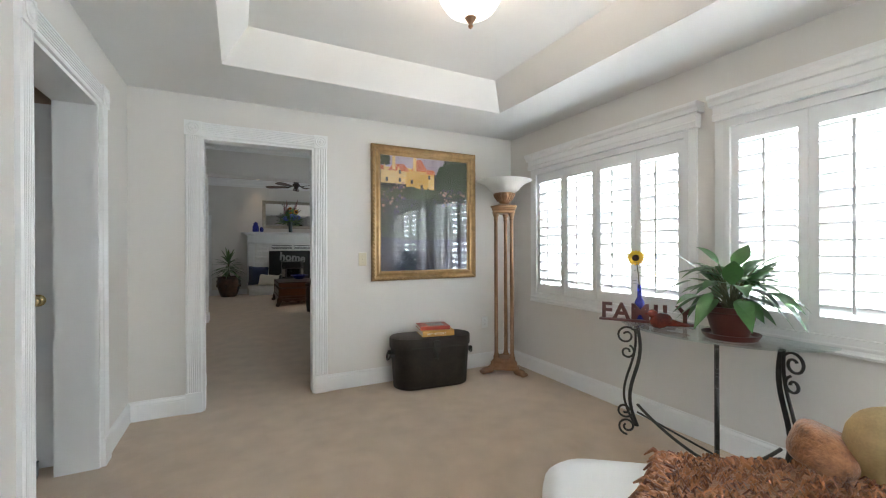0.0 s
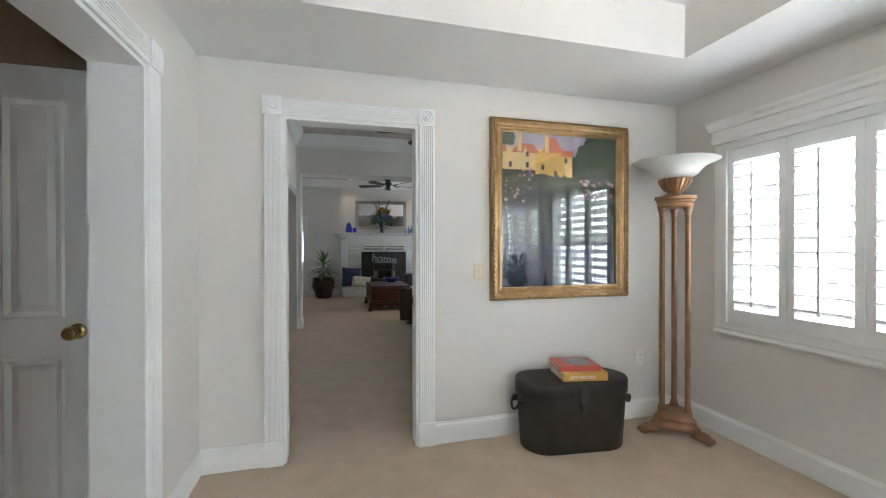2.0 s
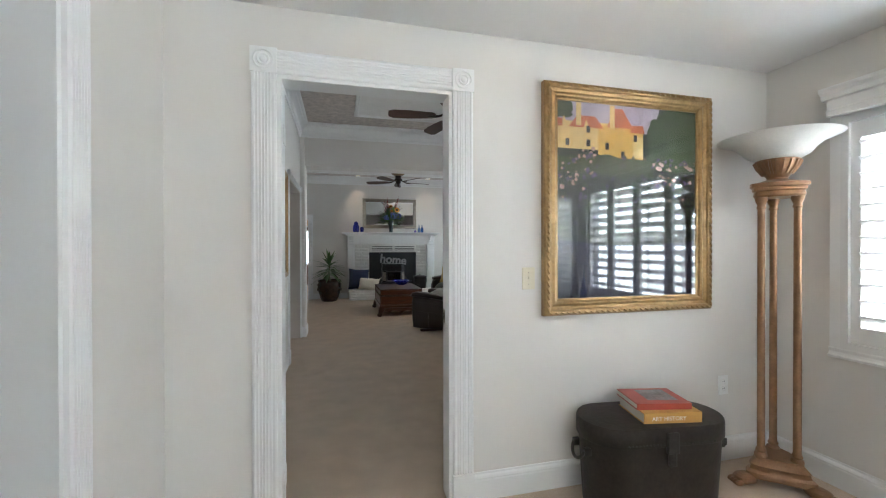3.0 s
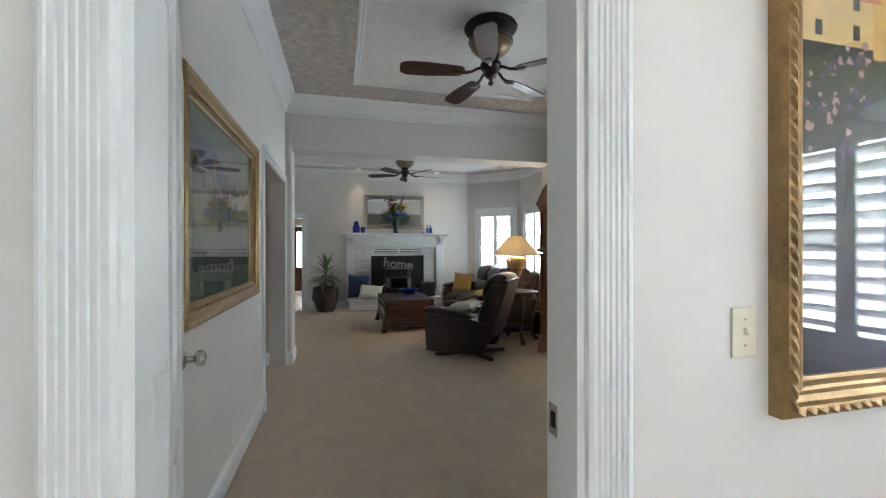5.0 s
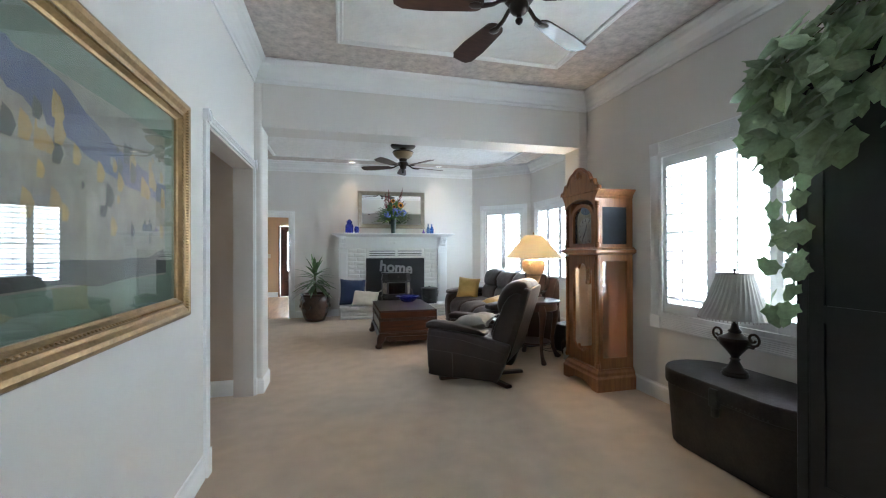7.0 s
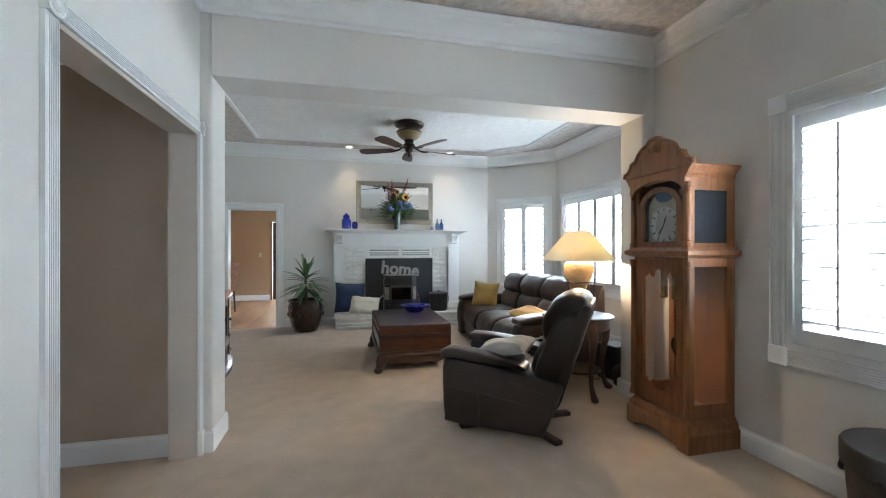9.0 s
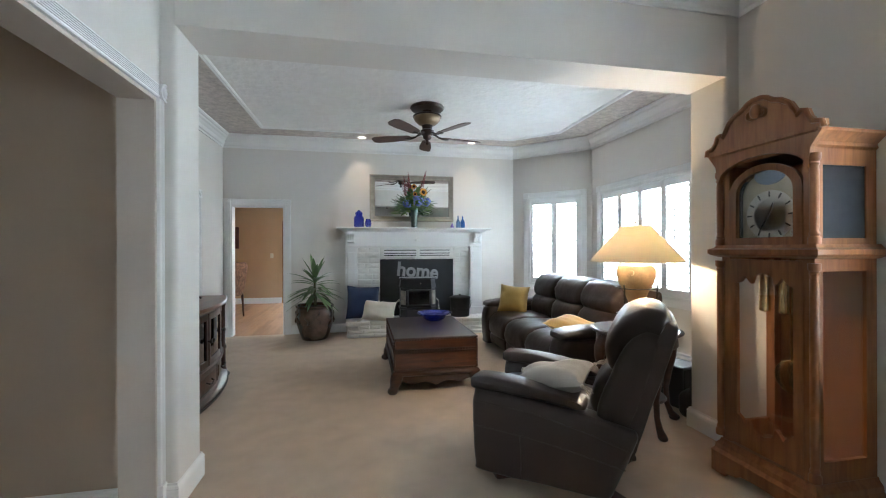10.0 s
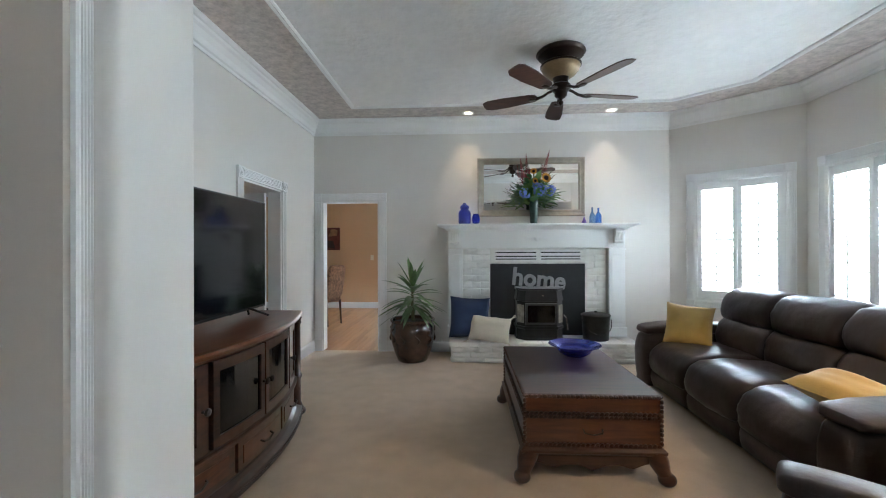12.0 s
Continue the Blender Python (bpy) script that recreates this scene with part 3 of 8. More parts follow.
for i, w in enumerate((W1, W2)):
    shutter_window("window_%d" % (i + 1), *w, 4, M_R1, 0.15, "white plantation-shuttered window under a white valance", tilt=-32, seed=i + 3)
    trim = structure(thing("window_trim", "white painted casing round the window", "trim"))
    for u0, u1, z0, z1 in ((w[0] - 0.05, w[0], w[2] - 0.0, w[3]), (w[1], w[1] + 0.05, w[2], w[3]), (w[0] - 0.05, w[1] + 0.05, w[3], w[3] + 0.06)):
        bm = bmesh.new()
        box(bm, u0, u1, -0.018, 0, z0, z1, M_R1)
        part("casing_board", bm, WHITE, trim)
    bm = bmesh.new()
    sill = [(0, -0.005), (0, -0.03), (0.012, -0.035), (0.02, -0.026), (0.032, -0.022), (0.045, -0.028), (0.052, -0.028), (0.052, -0.005)]
    strip(bm, [(c, q) for c, q in sill], w[0] - 0.05, w[1] + 0.05, "u", w[2] - 0.052, M_R1)
    part("sill", bm, WHITE, trim)
    val = thing("window_valance", "white painted wooden valance box above the window", "valance", group="window valances")
    for name, prof, g in (("board", [(0, 0), (0, -0.062), (0.03, -0.066), (0.04, -0.058), (0.085, -0.058), (0.085, 0)], 0), ("cornice", [(0.086, 0), (0.086, -0.06), (0.092, -0.07), (0.115, -0.075), (0.13, -0.09), (0.146, -0.092), (0.15, -0.092), (0.15, 0)], 0.02)):
        bm = bmesh.new()
        strip(bm, prof, w[0] - 0.04 - g, w[1] + 0.07 + g, "u", 1.98, M_R1)
        part(name, bm, WHITE, val)

# tray ceiling of the first room
TX0, TX1, TY0, TY1 = 0.61, 2.70, -5.2, -0.67
bm = bmesh.new()
box(bm, -0.19, TX0, Y0 - 0.1, 0, H1, H1 + 0.5)
box(bm, TX1, XR1 + 0.15, Y0 - 0.1, 0, H1, H1 + 0.5)
box(bm, TX0, TX1, TY1, 0, H1, H1 + 0.5)
box(bm, TX0, TX1, Y0 - 0.1, TY0, H1, H1 + 0.5)
sl, hi = 0.145, 0.2
lo = [(TX0, TY0), (TX1, TY0), (TX1, TY1), (TX0, TY1)]
up = [(TX0 + sl, TY0 + sl), (TX1 - sl, TY0 + sl), (TX1 - sl, TY1 - sl), (TX0 + sl, TY1 - sl)]
lv = [bm.verts.new((x, y, H1 + 0.001)) for x, y in lo]
uv = [bm.verts.new((x, y, H1 + hi)) for x, y in up]
for i in range(4):
    bm.faces.new((lv[i], lv[(i + 1) % 4], uv[(i + 1) % 4], uv[i]))
bm.faces.new(uv)
structure(part("ceiling_first", bm, CEIL), "white painted tray ceiling with sloped sides", "ceiling")
baseboard([(XR1, Y0), (XR1, 0), (D1 + 0.11, 0)])
baseboard([(D0 - 0.11, 0), (0, 0), (0, -0.65 + 0.11)])
baseboard([(0, -1.62), (0, Y0), (XR1, Y0)])

# passage behind the left doorway; its dimness is put into the taupe colour
wall("wall_passage_end", -1.6, -0.19, 0, 2.5, 0.1, [], facing(0, -0.50, 0), TAUPE, "passage wall in dark taupe that carries its shade")
wall("wall_passage_side", -1.9, -0.5, 0, 2.5, 0.1, [], facing(-1.6, 0, 90), TAUPE, "passage wall in dark taupe that carries its shade")
wall("wall_passage_near", 0.19, 1.6, 0, 2.5, 0.1, [], facing(0, -1.9, 180), TAUPE, "passage wall in dark taupe that carries its shade")
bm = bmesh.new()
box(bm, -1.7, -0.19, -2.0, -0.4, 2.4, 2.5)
structure(part("ceiling_passage", bm, TAUPE), "plain passage ceiling in dark taupe that carries its shade", "ceiling")
door_3 = structure(thing("door_3", "closed white panelled door with a brass knob", "door"))
M3 = facing(-0.98, -0.54, 0)
l3 = six_panel_door(door_3, 0.76, 2.03, M3)
door_knob(l3, M3 @ Matrix.Translation((0.69, 0, 0.94)), BRASS)

# sitting room shell
M_L2 = facing(XL2, 0, 90)
O0, O1, OH = 2.82, 4.14, 2.08
wall("wall_left_sitting", 0.12, BEAM0, 0, H2 + 0.1, 0.16, [(O0, O1, -1, OH)], M_L2, PAINT, "pale greige painted wall with a wide cased opening")
opening = structure(thing("doorway_hall", "wide white cased opening to a hall", "doorway"))
casing(opening, O0, O1, OH, M_L2, cw=0.065)
# this lining's shade is put into its darker colour
jamb(opening, O0, O1, OH, 0.16, M_L2, mat=JAMBSHADE)
M_R2 = facing(XR2, 0, -90)
W3 = (-3.10, -1.62, 0.74, 2.15)
wall("wall_right_sitting", -BEAM1, -0.12, 0, H2 + 0.1, 0.15, [W3], M_R2, PAINT, "pale greige painted wall with a shuttered window")
w3 = shutter_window("window_3", *W3, 3, M_R2, 0.15, "white plantation-shuttered window with a fluted casing", tilt=-30, seed=7)
casing(w3, W3[0], W3[1], W3[3], M_R2, bottom=W3[2])
# beam and its posts
bm = bmesh.new()
box(bm, XL2 + 0.07, XR2 - 0.1, BEAM0, BEAM1, BEAMZ, H2 + 0.1)
structure(part("wall_beam", bm, PAINT), "greige painted dropped beam across the room", "beam")


def rounded_post(name, x0, x1, y0, y1, z1, corners, r=0.03):
    """A plastered pier with rounded outer corners, given by their signs."""
    out = []
    for sx, sy in ((-1, -1), (1, -1), (1, 1), (-1, 1)):
        cx, cy = (x0 if sx < 0 else x1), (y0 if sy < 0 else y1)
        if (sx, sy) in corners:
            a0 = math.atan2(sy, sx)
            for k in range(7):
                a = a0 - math.pi / 4 + k * math.pi / 12
                out.append((cx - sx * r + r * math.cos(a), cy - sy * r + r * math.sin(a)))
        else:
            out.append((cx, cy))
    bm = bmesh.new()
    prism(bm, out, 0, z1)
    return structure(part(name, bm, PAINT, smooth=True), "greige plastered pier with rounded corners", "pier")


rounded_post("wall_pier_left", XL2 - 0.165, XL2 + 0.072, BEAM0 + 0.004, BEAM1 - 0.002, H2 + 0.1, {(1, -1), (1, 1)})
rounded_post("wall_pier_right", XR2 - 0.102, XRB + 0.15, BEAM0 + 0.004, BEAM1 - 0.002, H2 + 0.1, {(-1, -1), (-1, 1)})
baseboard([(XR2, 0.12), (XR2, BEAM0 + 0.004), (XR2 - 0.102, BEAM0 + 0.004), (XR2 - 0.102, BEAM1), (XRB, BEAM1), (XRB, 7.66), (3.78, YB), (3.25, YB)])
baseboard([(XL2, O0 - 0.08), (XL2, 0.12), (D0 - 0.11, 0.12)])
baseboard([(D1 + 0.11, 0.12), (XR2, 0.12)])
baseboard([(XLB, BEAM1), (XL2 + 0.07, BEAM1), (XL2 + 0.07, BEAM0 + 0.004), (XL2 + 0.001, BEAM0 + 0.004)])

# hall seen through the wide opening
wall("wall_hall_back", XLB - 0.05, XL2 - 0.167, 0, H2 + 0.1, BEAM1 - 0.002 - 4.29, [], facing(0, 4.29, 0), PAINT, "greige plastered wall beside the wide opening")
wall("wall_hall_end", -2.6, XL2 - 0.167, 0, H2 + 0.1, 0.098, [], facing(0, 4.19, 0), TAUPE, "warm taupe painted hall wall")
# small unseen opening added here only to brighten the hall
wall("wall_hall_far", 0.12, 4.19, 0, 2.6, 0.1, [(1.2, 1.6, 1.3, 1.9)], facing(-2.6, 0, 90), TAUPE, "warm taupe painted hall wall")
wall("wall_hall_near", 0.02, 2.6, 0, 2.6, 0.1, [], facing(0, 0.9, 180), TAUPE, "warm taupe painted hall wall")
bm = bmesh.new()
box(bm, -2.7, XL2 - 0.17, 0.8, 4.186, 2.45, 2.6)
structure(part("ceiling_hall", bm, CEIL), "plain painted hall ceiling", "ceiling")
baseboard([(XL2 - 0.17, 4.19), (-2.6, 4.19), (-2.6, 0.9)])

# fireplace end shell
M_B = facing(0, YB, 0)
DN0, DN1 = -0.80, -0.03
wall("wall_fireplace", -1.1, 3.78, 0, H2 + 0.1, 0.14, [(DN0, DN1, -1, 2.0)], M_B, PAINT, "greige painted wall with a fireplace and a doorway")
dining_door = structure(thing("doorway_dining", "white cased doorway to a dining room", "doorway"))
casing(dining_door, DN0, DN1, 2.0, M_B, cw=0.1)
jamb(dining_door, DN0, DN1, 2.0, 0.14, M_B)
M_LB = facing(XLB, 0, 90)
LD0, LD1 = 6.80, 7.58
wall("wall_left_fireplace", BEAM1 - 0.05, YB, 0, H2 + 0.1, 0.14, [(LD0, LD1, -1, 2.0)], M_LB, PAINT, "greige painted wall with a cased doorway")
left_door = structure(thing("doorway_side", "white cased doorway with its door standing open", "doorway"))
casing(left_door, LD0, LD1, 2.0, M_LB, cw=0.1)
jamb(left_door, LD0, LD1, 2.0, 0.14, M_LB)
ML = pose(XLB - 0.16, LD1 - 0.02, 0, 0, 0, 172)
l4 = six_panel_door(left_door, 0.76, 1.97, ML)
M_BAY1 = Matrix.Translation((3.74, YB, 0)) @ pose(0, 0, 0, 0, 0, -math.degrees(math.atan2(YB - 7.66, XRB - 3.74)))
DIAG = math.hypot(YB - 7.66, XRB - 3.74)
W4 = (0.28, 1.15, 0.72, 2.18)
wall("wall_bay_diagonal", 0, DIAG, 0, H2 + 0.1, 0.15, [W4], M_BAY1, PAINT, "greige painted angled bay wall")
w4 = shutter_window("window_4", *W4, 2, M_BAY1, 0.15, "white plantation-shuttered bay window with a fluted casing", tilt=-16, seed=9)
casing(w4, W4[0], W4[1], W4[3], M_BAY1, bottom=W4[2], cw=0.085)
M_BAY2 = facing(XRB, 0, -90)
W5 = (-7.42, -5.66, 0.72, 2.18)
wall("wall_bay_side", -7.66, -BEAM1 + 0.1, 0, H2 + 0.1, 0.15, [W5], M_BAY2, PAINT, "greige painted bay wall with a wide shuttered window")
w5 = shutter_window("window_5", *W5, 4, M_BAY2, 0.15, "wide white plantation-shuttered window with a fluted casing", tilt=-16, seed=11)
casing(w5, W5[0], W5[1], W5[3], M_BAY2, bottom=W5[2], cw=0.085)
baseboard([(0.9, YB), (DN1 + 0.11, YB)])
baseboard([(DN0 - 0.10, YB), (XLB, YB), (XLB, LD1 + 0.11)])
baseboard([(XLB, LD0 - 0.11), (XLB, BEAM1)])

# ceilings with their taupe borders and inset trim
INS1 = [(0.94, 0.95), (2.94, 0.95), (2.94, 3.60), (0.94, 3.60)]
INS2 = [(-0.23, 5.15), (4.07, 5.15), (4.07, 7.50), (3.50, 8.02), (-0.23, 8.02)]
bm = bmesh.new()
box(bm, XL2 - 0.16, XR2 + 0.15, 0.0, BEAM0 + 0.1, H2, H2 + 0.1)
structure(part("ceiling_sitting", bm, BORDER), "taupe mottled textured ceiling border", "ceiling")
bm = bmesh.new()
box(bm, XLB - 0.14, XRB + 0.15, BEAM1 - 0.1, YB + 0.14, H2, H2 + 0.1)
structure(part("ceiling_fireplace", bm, BORDER), "taupe mottled textured ceiling border", "ceiling")
for k, ins in enumerate((INS1, INS2)):
    bm = bmesh.new()
    prism(bm, ins, H2 - 0.004, H2 + 0.002)
    structure(part("ceiling_inset", bm, CEILTEX), "white knockdown-textured ceiling field", "ceiling")
    bm = bmesh.new()
    sweep(bm, ins, [(-0.03, H2), (-0.03, H2 - 0.012), (-0.018, H2 - 0.022), (0, H2 - 0.016), (0.014, H2 - 0.024), (0.026, H2 - 0.012), (0.026, H2)], True)
    structure(part("trim_ceiling", bm, WHITE), "slim white moulding framing the ceiling field", "trim")
CROWN = [(0, H2 - 0.195), (0.012, H2 - 0.195), (0.016, H2 - 0.17), (0.03, H2 - 0.158), (0.042, H2 - 0.115), (0.068, H2 - 0.075), (0.086, H2 - 0.058), (0.092, H2 - 0.04), (0.108, H2 - 0.032), (0.122, H2 - 0.016), (0.122, H2), (0, H2)]
for ring in ([(XL2, 0.12), (XR2, 0.12), (XR2, BEAM0), (XL2, BEAM0)], [(XLB, BEAM1), (XRB, BEAM1), (XRB, 7.66), (3.74, YB), (XLB, YB)]):
    bm = bmesh.new()
    sweep(bm, ring, CROWN, True)
    structure(part("trim_crown", bm, WHITE), "white painted crown moulding", "crown moulding")

# dining room beyond
YD = 12.5
wall("wall_dining_far", -4.2, 2.6, 0, 2.75, 0.1, [(-0.78, 0.14, -1, 2.03)], facing(0, YD, 0), BEIGE, "warm beige dining room wall")
wall("wall_dining_left", 5.5, YD, 0, 2.75, 0.1, [], facing(-4.2, 0, 90), BEIGE, "warm beige dining room wall")
# unseen window hole, added to let backdrop light into the dining room
wall("wall_dining_right", -YD, -YB - 0.14, 0, 2.75, 0.1, [(-11.15, -10.35, 1.0, 1.95)], facing(2.6, 0, -90), BEIGE, "warm beige dining room wall")
wall("wall_dining_near", 1.05, 4.2, 0, 2.75, 0.1, [], facing(0, 5.5, 180), BEIGE, "warm beige dining room wall")
bm = bmesh.new()
box(bm, -4.3, 2.7, YB + 0.14, YD + 0.1, 2.6, 2.75)
box(bm, -4.3, XLB - 0.14, 5.4, YB + 0.14, 2.6, 2.75)
structure(part("ceiling_dining", bm, CEIL), "plain white dining room ceiling", "ceiling")
baseboard([(-0.8, YD), (-4.2, YD), (-4.2, 5.5)])
bm = bmesh.new()
box(bm, -4.3, 2.7, YB + 0.0, YD + 1.4, -0.13, -0.012)
structure(part("floor_dining", bm, DARK), "dark joints under the hardwood boards", "floor")
bm = bmesh.new()
box(bm, -4.3, XLB - 0.1, 5.4, YB + 0.02, -0.1, 0.001)
structure(part("floor_side", bm, HARDWOOD), "polished hardwood floor", "floor")
front_door = structure(thing("front_door", "dark red wooden entrance door with a tall bright glass light", "door"))
bm = bmesh.new()
for a in ((-0.74, -0.55, 0.01, 2.02), (-0.15, 0.1, 0.01, 2.02), (-0.55, -0.15, 0.01, 0.75), (-0.55, -0.15, 1.85, 2.02)):
    box(bm, a[0], a[1], YD + 0.05, YD + 0.09, a[2], a[3])
part("leaf", bm, CHERRY, front_door)
bm = bmesh.new()
for a in ((-0.78, -0.745, 0, 2.03), (0.105, 0.14, 0, 2.03)):
    box(bm, a[0], a[1], YD - 0.02, YD + 0.1, a[2], a[3])
part("frame", bm, CHERRY, front_door)
bm = bmesh.new()
box(bm, -0.55, -0.15, YD + 0.066, YD + 0.072, 0.75, 1.85)
part("pane", bm, CLEAR, front_door)


# daylight outside the windows: pale sky over a blurred garden
def outside(name):
    """A hazy garden below a bright overcast sky."""
    m = bpy.data.materials.new(name)
    m.use_nodes = True
    nt, n = m.node_tree, m.node_tree.nodes
    b = n["Principled BSDF"]
    co, mp, no, rp = n.new("ShaderNodeTexCoord"), n.new("ShaderNodeMapping"), n.new("ShaderNodeTexNoise"), n.new("ShaderNodeValToRGB")
    mp.inputs["Scale"].default_value = (0.5, 0.5, 1.4)
    no.inputs["Scale"].default_value, no.inputs["Detail"].default_value = 1.6, 4
    rp.color_ramp.elements[0].position, rp.color_ramp.elements[1].position = 0.38, 0.62
    rp.color_ramp.elements[0].color, rp.color_ramp.elements[1].color = (0.34, 0.42, 0.34, 1), (0.82, 0.93, 1.0, 1)
    sep, rng, mix = n.new("ShaderNodeSeparateXYZ"), n.new("ShaderNodeMapRange"), n.new("ShaderNodeMix")
    rng.inputs["From Min"].default_value, rng.inputs["From Max"].default_value = 2.5, 3.6
    st = n.new("ShaderNodeMapRange")
    st.inputs["To Min"].default_value, st.inputs["To Max"].default_value = GARDEN_GLOW, SKY_GLOW
    mix.data_type = "RGBA"
    mix.inputs[7].default_value = (0.82, 0.93, 1.0, 1)
    nt.links.new(co.outputs["Object"], mp.inputs[0])
    nt.links.new(co.outputs["Object"], sep.inputs[0])
    nt.links.new(sep.outputs[2], rng.inputs[0])
    nt.links.new(mp.outputs[0], no.inputs[0])
    nt.links.new(no.outputs[0], rp.inputs[0])
    nt.links.new(rng.outputs[0], mix.inputs[0])
    nt.links.new(rp.outputs[0], mix.inputs[6])
    nt.links.new(rng.outputs[0], st.inputs[0])
    nt.links.new(mix.outputs[2], b.inputs["Emission Color"])
    nt.links.new(st.outputs[0], b.inputs["Emission Strength"])
    b.inputs["Base Color"].default_value = (0.4, 0.4, 0.4, 1)
    return m


OUT = outside("garden_and_overcast_sky")


def backdrop(x0, y0, x1, y1, z0, z1):
    bm = bmesh.new()
    bm.faces.new([bm.verts.new(p) for p in ((x0, y0, z0), (x1, y1, z0), (x1, y1, z1), (x0, y0, z1))])
    structure(part("backdrop", bm, OUT), "pale overexposed sky and garden outside", "backdrop")


backdrop(6.6, -7.5, 6.6, 8.0, -1.0, 7.5)
backdrop(6.6, 8.02, 5.2, 14.0, -1.0, 7.5)
# sky for the invented opening in the first room's back wall
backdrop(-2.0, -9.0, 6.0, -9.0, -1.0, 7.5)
# glowing sheet behind the hall's added opening
backdrop(-3.9, 0.2, -3.9, 4.3, -0.5, 3.0)
backdrop(-1.6, YD + 1.3, 1.6, YD + 1.3, -0.5, 2.9)

# ---- first room ----
def ring_frame(bm, w, h, profile, m=None):
    """A mitred picture frame round w x h, in the x-z plane, standing out along -y. profile: (in from the edge, out)."""
    rings = []
    for inset, out in profile:
        rings.append([bm.verts.new(Vector((sx * (w / 2 - inset), -out, sz * (h / 2 - inset)))) for sx, sz in ((-1, -1), (1, -1), (1, 1), (-1, 1))])
    for a, b in zip(rings, rings[1:]):
        for i in range(4):
            bm.faces.new((a[i], a[(i + 1) % 4], b[(i + 1) % 4], b[i]))
    if m is not None:
        for r in rings:
            for v in r:
                v.co = m @ v.co


def beads(bm, w, h, step, size, out):
    """A carved rope of small leaves round a frame's edge."""
    for a, b, horiz in ((-w / 2, w / 2, True), (-h / 2, h / 2, False)):
        n = int((b - a) / step)
        for s in (-1, 1):
            for i in range(n):
                c = a + (i + 0.5) * (b - a) / n
                x, z = (c, s * h / 2) if horiz else (s * w / 2, c)
                mm = Matrix.Translation((x, -out, z)) @ pose(0, 0, 0, 0, 25 if horiz else 65, 0)
                lathe(bm, [(0.001, -size), (size * 0.38, -size * 0.4), (size * 0.42, size * 0.2), (0.001, size)], 5, mm @ pose(0, 0, 0, 0, 90, 0), caps=False)


def paint(name, color, vary=0.35, scale=9.0):
    return material(name, color, 0.55, vary=vary, scale=scale, fine=60, bump=0.15, dist=0.001, random_vary=0.1)


def patch(parent, mat, outline, depth, rough_edge=0.0, seed=0):
    """A daub of paint on a canvas: an outline of (x, z) on the picture's plane."""
    rnd = random.Random(seed)
    pts = []
    for i, (x, z) in enumerate(outline):
        nx, nz = outline[(i + 1) % len(outline)]
        k = 6 if rough_edge else 1
        for j in range(k):
            t = j / k
            pts.append((x + (nx - x) * t + rnd.uniform(-1, 1) * rough_edge, z + (nz - z) * t + rnd.uniform(-1, 1) * rough_edge))
    bm = bmesh.new()
    f = bm.faces.new([bm.verts.new((x, -depth, z)) for x, z in pts])
    bmesh.ops.triangulate(bm, faces=[f])
    part("paint_patch", bm, mat, parent)


